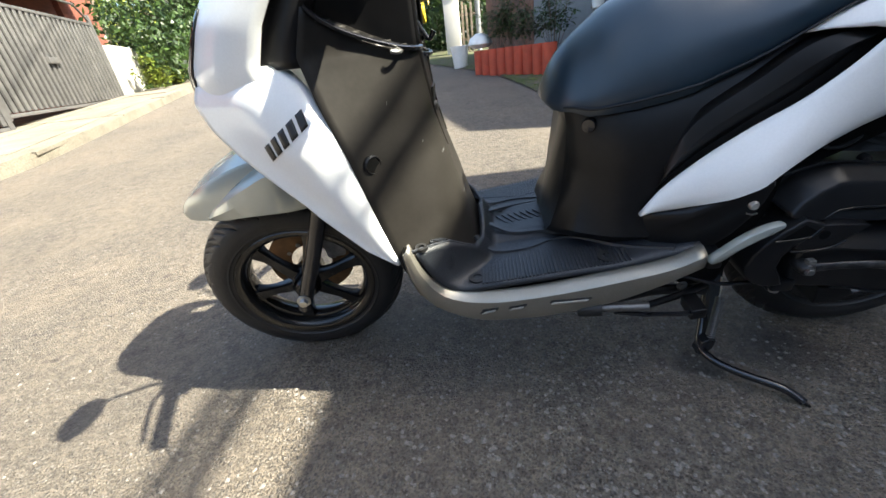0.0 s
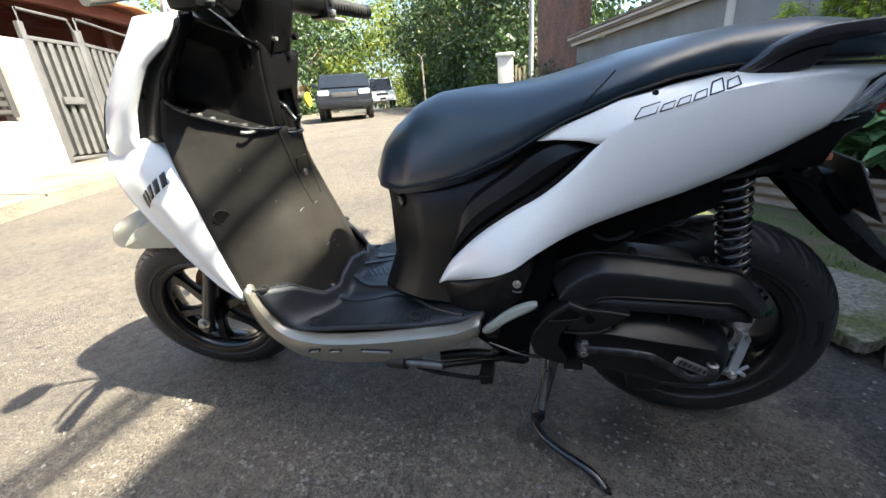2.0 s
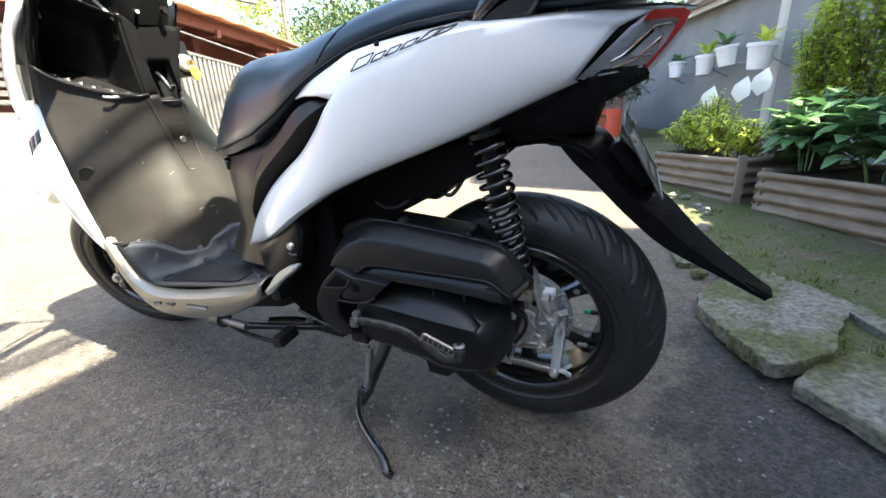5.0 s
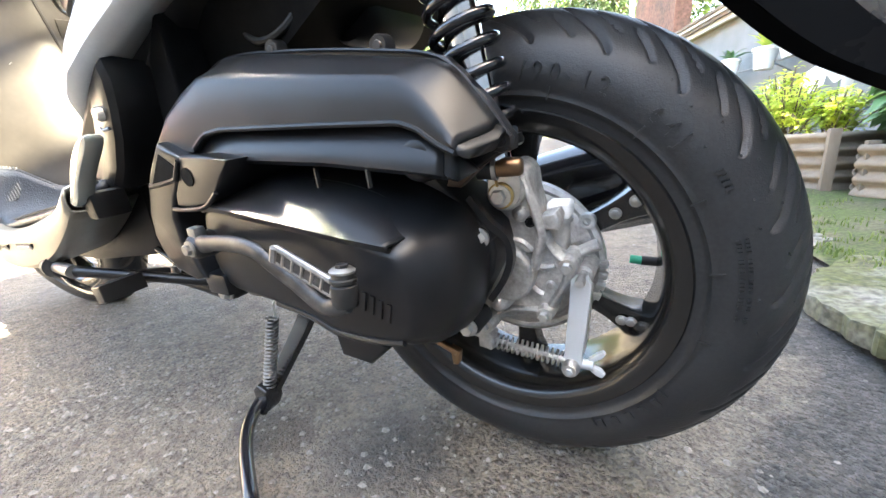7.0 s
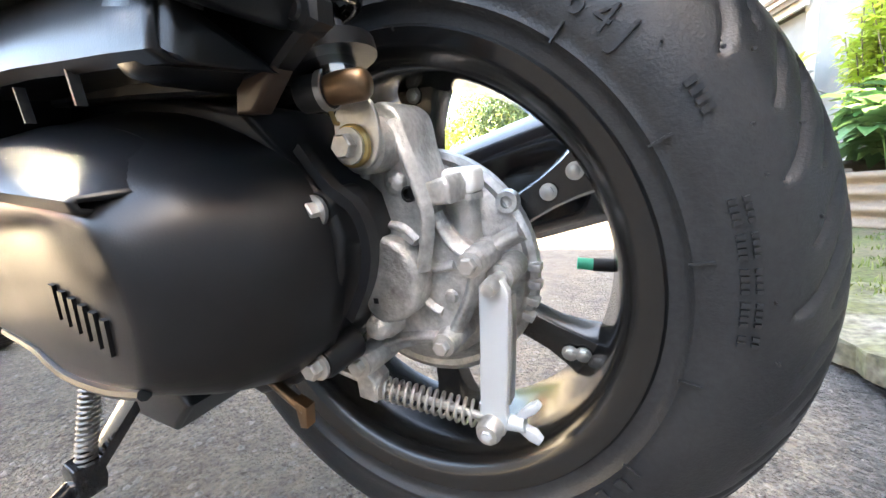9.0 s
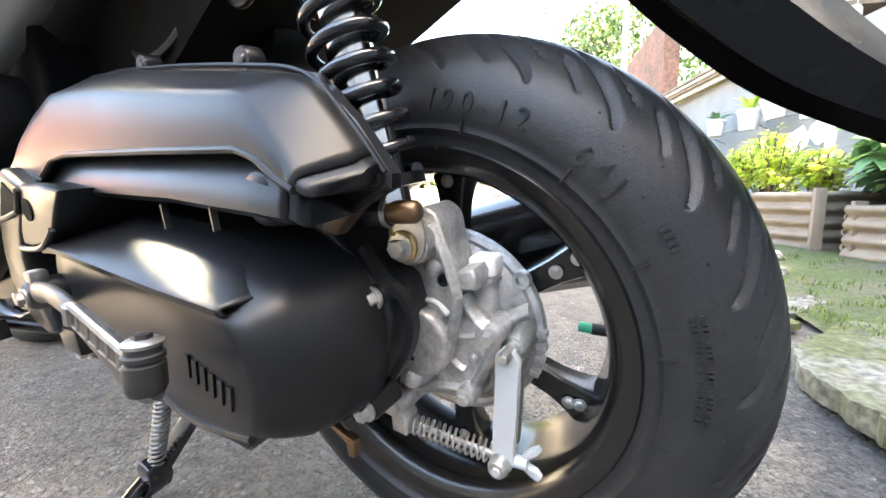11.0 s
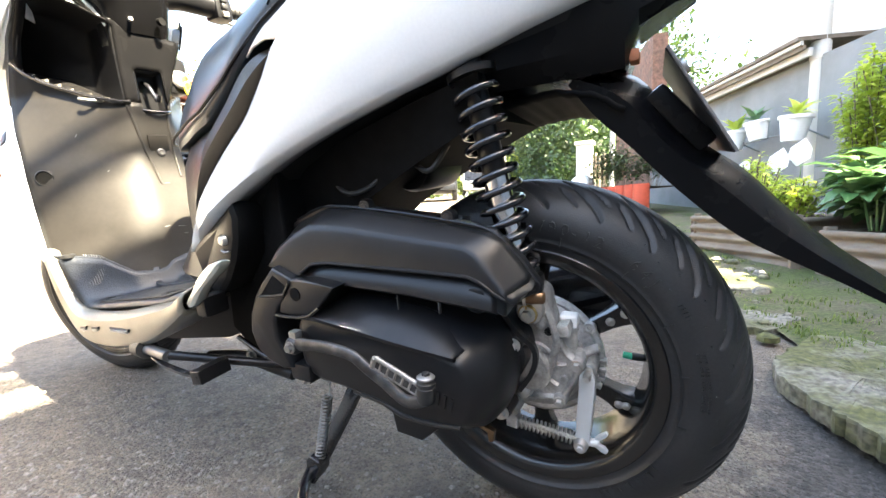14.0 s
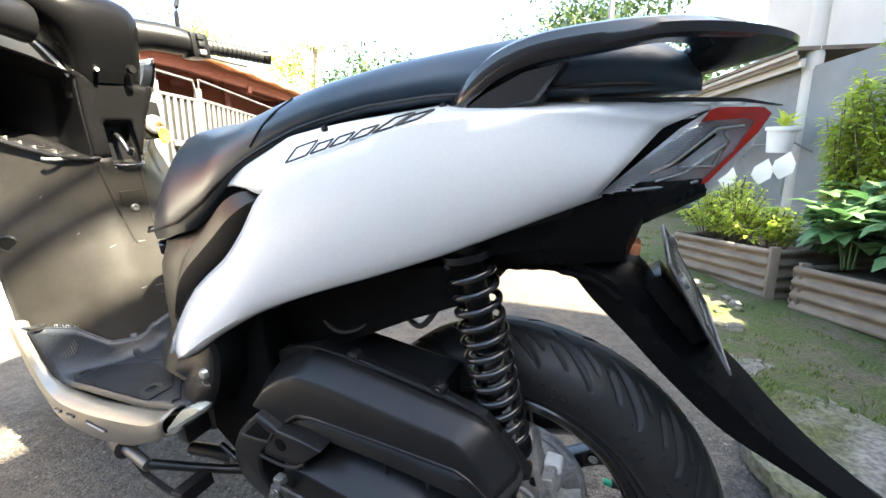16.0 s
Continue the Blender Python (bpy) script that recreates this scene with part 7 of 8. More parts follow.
def mudguard():
    up, lo = spline(MU, 30), spline(ML, 30)
    rings = []
    for i, (a, b) in enumerate(zip(up, lo)):
        f = i / 29
        w = at([(0, 0.050), (0.3, 0.044), (0.6, 0.038), (0.85, 0.034), (1, 0.026)], f)
        rings.append([(b[0], -w, b[1]), (a[0] * 0.6 + b[0] * 0.4, -w, a[1] * 0.6 + b[1] * 0.4), (a[0], -w * 0.55, a[1]), (a[0] + 0.004, 0, a[1] + 0.006), (a[0], w * 0.55, a[1]),
                      (a[0] * 0.6 + b[0] * 0.4, w, a[1] * 0.6 + b[1] * 0.4), (b[0], w, b[1]), (b[0] + 0.010, w * 0.8, b[1] + 0.006), (b[0] + 0.012, 0, b[1] + 0.010), (b[0] + 0.010, -w * 0.8, b[1] + 0.006)])
    return loft(rings, True, True)
guard = part("mudguard", mudguard(), M_GUARD, scooter, "long black rear mudguard", smooth=35)
pl = part("number_plate", box((0.115, 0.16, 0.0016), (0, 0, 0), 0.0006, seg=1), M_PLATE, guard, "black number plate with pale bars")
pl.matrix_basis = pose(1.436, 0.010, 0.568, 0, 60, 0)
part("plate_holder", box((0.080, 0.060, 0.022), (0, 0, 0), 0.006), M_GUARD, guard).matrix_basis = pose(1.4235, 0.0, 0.5565, 0, 50, 0)
part("plate_rim", sweep([(-0.057, -0.08, 0.002), (0.057, -0.08, 0.002), (0.057, 0.08, 0.002), (-0.057, 0.08, 0.002), (-0.057, -0.08, 0.002)], circle(0.0014, 6)), M_DULLMARK, pl)
for i in range(6):
    part("plate_bar", box((0.045, 0.016, 0.001), (-0.008, -0.06 + 0.024 * i, 0.0016)), M_DULLMARK, pl)
part("plate_bar", box((0.012, 0.07, 0.001), (0.034, 0, 0.0016)), M_DULLMARK, pl)
for y in (-0.07, 0.07):
    part("reflector_bolt", lathe([(0.0, -0.004), (0.007, -0.003), (0.008, 0.003), (0.0, 0.004)], 14, centre=(0, 0, 0)), M_STEEL, pl).matrix_basis = pose(-0.035, y, 0.004, 90, 0, 0)
part("reflector", box((0.010, 0.03, 0.012), (1.380, -0.03, 0.622), 0.003), M_TERRACOTTA, guard)

M_LEVERDARK = mat("worn_dark_lever", (0.032, 0.032, 0.034), 0.34, metal=0.6, color2=(0.125, 0.123, 0.120), scale=45, rough2=0.5, mix=(0.48, 0.80))
M_PEDAL = mat("worn_steel_pedal", (0.16, 0.16, 0.155), 0.36, metal=0.75, color2=(0.34, 0.33, 0.32), scale=70, rough2=0.5)


# engine: case, belt cover, air box, gearbox, all hung on the rear axle
def engine_case():
    o = [(0.930, 0.385), (0.916, 0.335), (0.922, 0.298), (0.950, 0.272), (0.99, 0.258), (1.048, 0.240), (1.11, 0.222), (1.150, 0.200), (1.178, 0.192), (1.215, 0.207), (1.236, 0.230), (1.258, 0.262), (1.270, 0.285), (1.274, 0.305), (1.270, 0.322), (1.258, 0.334), (1.245, 0.348), (1.22, 0.375), (1.10, 0.405), (0.99, 0.412), (0.95, 0.405)]
    return rounded(o, -0.050, -0.116, 0.004)
case = part("engine_case", engine_case(), M_CASE, scooter, "satin black belt-drive engine case", smooth=35)
# belt cover: flat face, broad rounded flank, foot; the three outlines run point for point
FACE = [(1.008, 0.354), (1.040, 0.360), (1.095, 0.352), (1.170, 0.341), (1.226, 0.331), (1.236, 0.318), (1.240, 0.300), (1.238, 0.276), (1.230, 0.260), (1.192, 0.254), (1.152, 0.254), (1.137, 0.259), (1.123, 0.264), (1.070, 0.271), (1.020, 0.277), (1.004, 0.291), (1.000, 0.320)]
FLANK = [(0.998, 0.358), (1.035, 0.374), (1.095, 0.372), (1.170, 0.362), (1.234, 0.344), (1.252, 0.326), (1.259, 0.300), (1.255, 0.268), (1.242, 0.244), (1.195, 0.236), (1.150, 0.239), (1.132, 0.247), (1.118, 0.253), (1.070, 0.259), (1.010, 0.266), (0.992, 0.286), (0.990, 0.320)]
FOOT = [(0.988, 0.361), (1.030, 0.384), (1.095, 0.388), (1.170, 0.380), (1.238, 0.352), (1.261, 0.328), (1.268, 0.301), (1.262, 0.264), (1.245, 0.234), (1.198, 0.213), (1.150, 0.226), (1.124, 0.239), (1.110, 0.246), (1.060, 0.252), (1.000, 0.257), (0.986, 0.281), (0.983, 0.320)]
f_, k_, b_ = (np.array(closed_spline(q, 96)) for q in (FACE, FLANK, FOOT))
layers = [(b_, -0.110), (b_, -0.128), (b_ * 0.55 + k_ * 0.45, -0.152), (k_, -0.170), (k_ * 0.58 + f_ * 0.42, -0.184), (k_ * 0.25 + f_ * 0.75, -0.1925), (f_, -0.197), (np.array(inset([tuple(q) for q in f_], 0.004)), -0.1985)]
cover = part("belt_cover", loft([[(x, y, z) for x, z in o] for o, y in layers], True, True), M_CASE, scooter, "satin black belt cover with raised bars", smooth=44)
# the brow: a sheet that slopes down from the top to an overhanging lip, and its short end
RIDGE = [(1.022, -0.2075, 0.3635), (1.042, -0.207, 0.3640), (1.095, -0.205, 0.3560), (1.170, -0.202, 0.3450), (1.226, -0.199, 0.3375)]
BTOP = [(1.004, -0.166, 0.3610), (1.038, -0.160, 0.3745), (1.080, -0.157, 0.3800), (1.130, -0.156, 0.3775), (1.180, -0.155, 0.3680), (1.214, -0.156, 0.3530), (1.235, -0.158, 0.3340)]
rd, tp = spline(RIDGE, 40), spline(BTOP, 40)
rows = []
for a, b in zip(tp, rd):
    m_ = a * 0.5 + b * 0.5 + np.array((0, -0.0015, 0.0025))
    rows.append([tuple(a + np.array((0, 0.020, -0.004))), tuple(a), tuple(m_), tuple(b + np.array((0, 0.0012, 0.0008))), tuple(b), tuple(b + np.array((0, 0.0008, -0.0035))), tuple(b + np.array((-0.001, 0.009, -0.0050)))])
part("cover_brow", loft(rows, False, False), M_CASE, cover, smooth=26, solid=0.0022)
part("cover_lip", sweep(spline([(1.080, -0.1955, 0.2675), (1.123, -0.1965, 0.2620), (1.138, -0.197, 0.2565), (1.152, -0.197, 0.2520), (1.192, -0.197, 0.2515), (1.226, -0.1965, 0.2560)], 24), circle(0.0030, 8)), M_CASE, cover)
for i in range(6):
    bmk = part("cover_bar", bars(0.0072, 0.017, 1, 0.12, 0.0024, 0.42), M_CASE, cover)
    bmk.matrix_basis = pose(1.1745, -0.1978, 0.2870 - 0.0016 * i, 0, 7, 0) @ pose(0.0078 * i, 0, 0)
# round front end of the case: a crescent shell, its scoop; near-black solids paint the shade of its hollow and openings
part("hollow_shade_disc", lathe([(0.058, -0.12), (0.062, -0.165), (0.058, -0.172), (0.0, -0.174)], 40, centre=(1.000, 0, 0.338)), M_BLACK_HOLESHADE, case, smooth=30)
crescent = [(0.981, 0.424), (0.955, 0.402), (0.938, 0.384), (0.921, 0.356), (0.914, 0.330), (0.922, 0.304), (0.942, 0.289), (0.968, 0.282), (0.988, 0.286), (0.980, 0.304), (0.967, 0.326), (0.969, 0.350), (0.981, 0.370), (0.998, 0.386), (1.016, 0.410)]
part("case_crescent", rounded(crescent, -0.120, -0.207, 0.005), M_CASE, case, smooth=40)
part("opening_shade_plate", plate([(0.982, 0.414), (1.002, 0.402), (0.992, 0.389), (0.950, 0.384)], [(-0.204, 0.0), (-0.2078, 0.0)]), M_BLACK_HOLESHADE, case)
part("crescent_strut", tube([(0.946, -0.207, 0.3835), (0.975, -0.2085, 0.3865), (0.998, -0.208, 0.3905), (1.010, -0.207, 0.407)], 0.0022, n=8), M_CASE, case)
part("case_scoop", rounded([(1.012, 0.411), (1.046, 0.410), (1.082, 0.405), (1.066, 0.390), (1.052, 0.377), (1.034, 0.366), (1.000, 0.362), (0.981, 0.364), (0.985, 0.376), (1.000, 0.392)], -0.130, -0.2065, 0.003), M_CASE, case, smooth=40)
part("scoop_rim", tube([(0.975, -0.207, 0.361), (1.000, -0.2085, 0.3615), (1.034, -0.2085, 0.3655), (1.054, -0.207, 0.378)], 0.0022, n=8, smooth=10), M_CASE, case)
part("scoop_shade_disc", lathe([(0.0, -0.2075), (0.0085, -0.2075), (0.0085, -0.20), (0.0, -0.20)], 20, centre=(1.017, 0, 0.392)), M_BLACK_HOLESHADE, case)
part("case_bracket", box((0.036, 0.030, 0.024), (0.995, -0.188, 0.279), 0.004), M_CASE, case)
for x, z, y in ((0.990, 0.264, -0.190), (1.261, 0.319, -0.117), (1.243, 0.228, -0.119)):
    part("bolt_seat", lathe([(0.0, y + 0.001), (0.0095, y + 0.001), (0.0105, y + 0.004), (0.0115, y + 0.03), (0.0, y + 0.03)], 20, centre=(x, 0, z)), M_CASE, case)
    part("case_bolt", bolt_mesh(bmesh.new(), (x, y, z), 0.0060, 0.009), M_STEEL, case)
part("case_web", sweep(spline([(1.250, -0.108, 0.352), (1.268, -0.110, 0.330), (1.281, -0.108, 0.318), (1.284, -0.106, 0.300), (1.277, -0.104, 0.278), (1.262, -0.104, 0.254)], 20), [(-0.003, -0.004), (0.003, -0.004), (0.003, 0.004), (-0.003, 0.004)], up=(0, -1, 0)), M_CASE, case)
part("case_foot", rounded([(1.100, 0.232), (1.160, 0.222), (1.172, 0.210), (1.146, 0.186), (1.106, 0.188)], -0.10, -0.158, 0.004), M_CASE, case)

# air box: flange, deeper back, chamfered cover, bolts
o = [(0.900, 0.425), (0.925, 0.448), (0.968, 0.476), (1.020, 0.492), (1.10, 0.487), (1.215, 0.470), (1.256, 0.459), (1.284, 0.430), (1.303, 0.402), (1.302, 0.394), (1.290, 0.390), (1.274, 0.381), (1.240, 0.378), (1.16, 0.388), (1.06, 0.398), (0.985, 0.408)]
air = part("air_box", plate(o, [(-0.128, 0.003), (-0.130, 0.0), (-0.1385, 0.0), (-0.1405, 0.002)]), M_CASE, scooter, "satin black air filter box", smooth=30)
part("air_box_back", rounded([(0.915, 0.424), (0.970, 0.468), (1.020, 0.484), (1.195, 0.464), (1.190, 0.392), (1.06, 0.400), (0.985, 0.410)], -0.130, -0.060, 0.006), M_CASE, air, smooth=40)
part("flange_seam", tube([(x, -0.1412, z) for x, z in ((0.968, 0.4745), (1.020, 0.4905), (1.10, 0.4855), (1.215, 0.4685), (1.255, 0.4575), (1.2825, 0.4290), (1.3005, 0.4030))], 0.0016, n=6, smooth=40), M_CASE, air)
# lid: outer edge, bend of the chamfer, moulded ridge and the skirt's lower edge, all as (x, z)
LC = [(0.950, 0.438), (0.983, 0.470), (1.035, 0.487), (1.082, 0.483), (1.18, 0.467), (1.250, 0.455), (1.264, 0.448), (1.280, 0.428), (1.293, 0.410)]
LT = [(0.964, 0.424), (0.979, 0.445), (1.004, 0.461), (1.029, 0.472), (1.077, 0.469), (1.174, 0.456), (1.232, 0.4485), (1.246, 0.441), (1.266, 0.420), (1.280, 0.404)]
LR = [(0.964, 0.423), (0.993, 0.417), (1.016, 0.4135), (1.034, 0.426), (1.057, 0.4285), (1.166, 0.4235), (1.238, 0.4195), (1.252, 0.4145), (1.268, 0.4035), (1.280, 0.398)]
LK = [(0.985, 0.410), (1.019, 0.406), (1.072, 0.400), (1.167, 0.394), (1.21, 0.389), (1.238, 0.386), (1.268, 0.382)]
def lid_y(x, z):
    return -(0.195 - 0.055 * (x - 0.96) - 0.22 * (z - 0.42))
rows = []
for q in np.linspace(0, 1, 80):
    x = 0.964 + 0.316 * q
    xc = 0.950 + 0.343 * q
    zc, zt, zr = at(LC, xc), at(LT, x), at(LR, x)
    zt = max(zt, zr + 0.001)
    p0, p1 = np.array((xc, -0.154, zc - 0.001)), np.array((x, lid_y(x, zt), zt))
    p2 = np.array((x, lid_y(x, zr), zr))
    soft = [tuple(p1 + (p0 - p1) * 0.12), tuple(p1 + (p0 - p1) * 0.035 + (p2 - p1) * 0.03), tuple(p1 + (p2 - p1) * 0.14)]
    rows.append([(xc, -0.130, zc + 0.002), (xc, -0.146, zc + 0.002), (xc, -0.151, zc + 0.001), tuple(p0)] + soft + [(x, lid_y(x, (zt + zr) / 2) - 0.001, (zt + zr) / 2), tuple(p2), (x, lid_y(x, zr) + 0.014, zr - 0.001)])
def end_cap(ring, push, k):
    """Rounded closing face over an open end."""
    c = sum((Vector(p) for p in ring), Vector()) / len(ring)
    step = lambda f, g: [tuple(c + (Vector(p) - c) * f + Vector((g, 0, -0.6 * g))) for p in ring]
    return loft([list(ring), step(0.97, push * 0.5), step(0.86, push * 0.85), step(k, push)], True, True)
lid_end = rows[-1] + [(1.279, -0.128, rows[-1][-1][2])]
part("lid_end", end_cap(lid_end, 0.008, 0.6), M_CASE, air, smooth=60)
part("air_box_lid", loft(rows, False, False), M_CASE, air, "chamfered air box lid", smooth=30, solid=0.003)
rows = []
for x in np.linspace(0.985, 1.268, 44):
    zr, zk = at(LR, x), at(LK, x)
    rows.append([(x, lid_y(x, zr) + 0.007, zr + 0.002), (x, lid_y(x, zk) + 0.007, zk + 0.003), (x, lid_y(x, zk) + 0.011, zk), (x, -0.132, zk + 0.002)])
part("skirt_end", end_cap(rows[-1], 0.008, 0.6), M_CASE, air, smooth=60)
part("air_box_skirt", loft(rows, False, False), M_CASE, air, smooth=24, solid=0.003)
part("skirt_ridge", tube([(x, lid_y(x, at(LR, x)) - 0.0005, at(LR, x) + 0.0005) for x in np.linspace(1.018, 1.279, 60)], 0.0022, n=8), M_CASE, air)
part("skirt_crease", tube([(x, lid_y(x, z) + 0.0065, z) for x, z in ((1.105, 0.4230), (1.122, 0.4130), (1.150, 0.3990))], 0.0008, n=5), M_DULLMARK, air, "fine pale scratch")
for c in ((1.087, -0.140, 0.489), (1.201, -0.140, 0.474), (1.293, -0.140, 0.400)):
    lug = part("air_box_lug", lathe([(0.0, -0.001), (0.0075, -0.001), (0.0085, 0.001), (0.009, 0.010), (0.0, 0.010)], 20, centre=c), M_CASE, air)
    part("lug_screw", lathe([(0.0, -0.0026), (0.0036, -0.0024), (0.0044, -0.0008), (0.0, -0.0006)], 14, centre=c), M_LEVERDARK, lug)
for x in (1.150, 1.203):
    part("air_box_fin", box((0.0016, 0.004, 0.016), (x, -0.178, 0.384), 0.0), M_LEVERDARK, air)
part("drain_nose", lathe([(0.0, -0.178), (0.012, -0.178), (0.0155, -0.175), (0.017, -0.168), (0.018, -0.132), (0.0, -0.132)], 28, centre=(1.245, 0.0, 0.395)), M_PLASTIC, air, smooth=50)
part("drain_tongue", rounded([(1.252, 0.385), (1.270, 0.386), (1.281, 0.392), (1.276, 0.382), (1.258, 0.367), (1.246, 0.368)], -0.130, -0.140, 0.002), M_TONGUE, air)

# shock absorber on the near side
TOPS, BOTS = Vector((1.222, -0.104, 0.645)), Vector((1.276, -0.100, 0.352))
axis = (BOTS - TOPS)
shock = part("shock_absorber", tube([TOPS + axis * 0.02, TOPS + axis * 0.46], 0.0135, n=20), M_PLASTIC, scooter, "rear shock absorber with black coil spring")
part("damper_body", tube([TOPS + axis * 0.44, TOPS + axis * 0.93], 0.0150, n=24), M_CHROME, shock, "bright damper tube")
part("coil_spring", coil(TOPS + axis * 0.10, TOPS + axis * 0.84, 0.0235, 0.0041, 12.5, n=10, per=26), M_GLOSSBLACK, shock, "gloss black coil spring")
for f in (0.08, 0.86):
    part("spring_seat", tube([TOPS + axis * (f - 0.012), TOPS + axis * (f + 0.012)], 0.027, n=24), M_PLASTIC, shock)
part("shock_eye", lathe([(0.0, -0.010), (0.012, -0.010), (0.016, -0.007), (0.016, 0.014), (0.0, 0.014)], 24, centre=(1.273, -0.080, 0.350)), M_ALU, shock)
part("bolt_washer", lathe([(0.0, -0.0965), (0.0105, -0.0965), (0.0115, -0.0955), (0.0115, -0.093), (0.0, -0.093)], 28, centre=(1.273, 0, 0.350)), M_BRASS, shock, "yellow zinc washer")
part("shock_bolt", bolt_mesh(bmesh.new(), (1.273, -0.0965, 0.350), 0.0068, 0.008), M_STEEL, shock)

# gearbox: brake plate, casting with its arms, cover boss, bolts
GX, GZ = 1.259, 0.257
gear = part("gearbox", lathe([(0.020, 0.004), (0.083, 0.004), (0.088, 0.0), (0.0905, -0.006), (0.0895, -0.012), (0.085, -0.0145), (0.081, -0.0125), (0.077, -0.0155), (0.070, -0.026), (0.056, -0.032), (0.0, -0.034)], 72, centre=(GX, 0, GZ)), M_ALU, scooter, "bare cast aluminium rear gearbox and brake plate", smooth=32)
def cast(name, outline, y0, y1, r=0.003, n=0, label="", smooth=42, material=None):
    o_ = closed_spline(outline, n) if n else outline
    return part(name, rounded(o_, y0, y1, r), material or M_ALU, gear, label, smooth=smooth)
cast("gearbox_casting", [(1.236, 0.338), (1.250, 0.322), (1.262, 0.316), (1.285, 0.312), (1.300, 0.306), (1.308, 0.292), (1.318, 0.283), (1.322, 0.268), (1.316, 0.250), (1.305, 0.232), (1.296, 0.222), (1.280, 0.216), (1.262, 0.210), (1.240, 0.200), (1.230, 0.212), (1.238, 0.240), (1.242, 0.271), (1.241, 0.300)], -0.028, -0.062, 0.004, 72)
# tall web under the shock's bolt, its two arms and the dome between them
cast("shock_web", [(1.256, 0.338), (1.262, 0.366), (1.276, 0.374), (1.288, 0.366), (1.292, 0.345), (1.297, 0.325), (1.299, 0.308), (1.294, 0.290), (1.270, 0.288), (1.244, 0.290), (1.248, 0.312)], -0.032, -0.070, 0.003, 60)
def fillet(pts, r, y):
    """A rounded cast rib along the casting's face."""
    return sweep(spline([(x, y, z) for x, z in pts], 16), [(-r * 1.5, -r), (-r * 0.9, r * 0.2), (-r * 0.45, r * 0.9), (0, r * 1.1), (r * 0.45, r * 0.9), (r * 0.9, r * 0.2), (r * 1.5, -r)], up=(0, -1, 0))
for pts, r, y in (([(1.262, 0.338), (1.253, 0.318), (1.245, 0.300), (1.241, 0.290)], 0.0028, -0.071), ([(1.284, 0.362), (1.291, 0.342), (1.297, 0.322), (1.300, 0.306), (1.297, 0.290), (1.293, 0.274)], 0.0032, -0.073),
                  ([(1.300, 0.306), (1.305, 0.296), (1.312, 0.286), (1.322, 0.279)], 0.0036, -0.063), ([(1.325, 0.275), (1.319, 0.256), (1.311, 0.240), (1.303, 0.227)], 0.0036, -0.063), ([(1.328, 0.280), (1.338, 0.286), (1.346, 0.290)], 0.0042, -0.040),
                  ([(1.296, 0.272), (1.304, 0.273), (1.311, 0.275)], 0.0022, -0.064), ([(1.288, 0.250), (1.294, 0.245), (1.299, 0.243)], 0.0022, -0.064), ([(1.243, 0.292), (1.252, 0.299), (1.266, 0.302), (1.282, 0.300), (1.291, 0.292)], 0.0030, -0.070),
                  ([(1.244, 0.212), (1.262, 0.220), (1.282, 0.224), (1.300, 0.226)], 0.0034, -0.063), ([(1.238, 0.335), (1.244, 0.325), (1.252, 0.316), (1.252, 0.305)], 0.0022, -0.070), ([(1.240, 0.285), (1.236, 0.255), (1.232, 0.226)], 0.0030, -0.062)):
    part("casting_rib", fillet(pts, r, y), M_ALU, gear, smooth=60)
part("casting_dome", lathe([(0.0, -0.0745), (0.004, -0.074), (0.0075, -0.0715), (0.009, -0.067), (0.0, -0.066)], 24, centre=(1.281, 0, 0.327)), M_ALU, gear, smooth=60)
cast("side_lug", [(1.299, 0.312), (1.300, 0.326), (1.313, 0.329), (1.316, 0.323), (1.315, 0.313)], -0.040, -0.070, 0.003)
part("web_hole", lathe([(0.0, -0.0705), (0.0034, -0.0705), (0.0034, -0.0745), (0.0048, -0.0745), (0.0048, -0.068), (0.0, -0.068)], 18, centre=(1.2915, 0, 0.3205)), M_CASE, gear)
# the flat-faced shaft cover
cast("shaft_boss", [(1.252, 0.262), (1.2535, 0.282), (1.260, 0.292), (1.271, 0.2965), (1.284, 0.291), (1.2925, 0.277), (1.2935, 0.262), (1.287, 0.248), (1.275, 0.241), (1.262, 0.240), (1.254, 0.247)], -0.056, -0.0815, 0.0042, 44, smooth=60)
part("cover_mark", box((0.0032, 0.001, 0.0035), (1.2625, -0.0818, 0.2555)), M_CASE, gear)
# yellow zinc plate that carries the breather joint, in front of the shock's eye
cast("joint_plate", [(1.262, 0.3665), (1.270, 0.373), (1.285, 0.373), (1.290, 0.361), (1.2885, 0.347), (1.282, 0.339), (1.273, 0.3365), (1.265, 0.340), (1.261, 0.348)], -0.090, -0.0925, 0.0008, 40, "bright zinc-plated steel bracket", material=M_STEEL)
part("breather_neck", lathe([(0.0, -0.0145), (0.0115, -0.0145), (0.0115, 0.0145), (0.0, 0.0145)], 22), M_ALU, gear, smooth=40).matrix_basis = pose(1.3075, -0.036, 0.298, 90, 0, 0)
part("neck_collar", lathe([(0.0, -0.002), (0.0135, -0.002), (0.0135, 0.002), (0.0, 0.002)], 22), M_ALU, gear).matrix_basis = pose(1.308, -0.036, 0.3135, 90, 0, 0)
part("breather_cap", box((0.0225, 0.021, 0.0165), (1.3095, -0.036, 0.3235), 0.0048, seg=4), M_POTWHITE, gear, "white breather cap")
part("plate_eye", lathe([(0.0042, -0.018), (0.0075, -0.018), (0.0085, -0.012), (0.0042, -0.012)], 20, centre=(1.331, 0, 0.3055), close=True), M_ALU, gear)
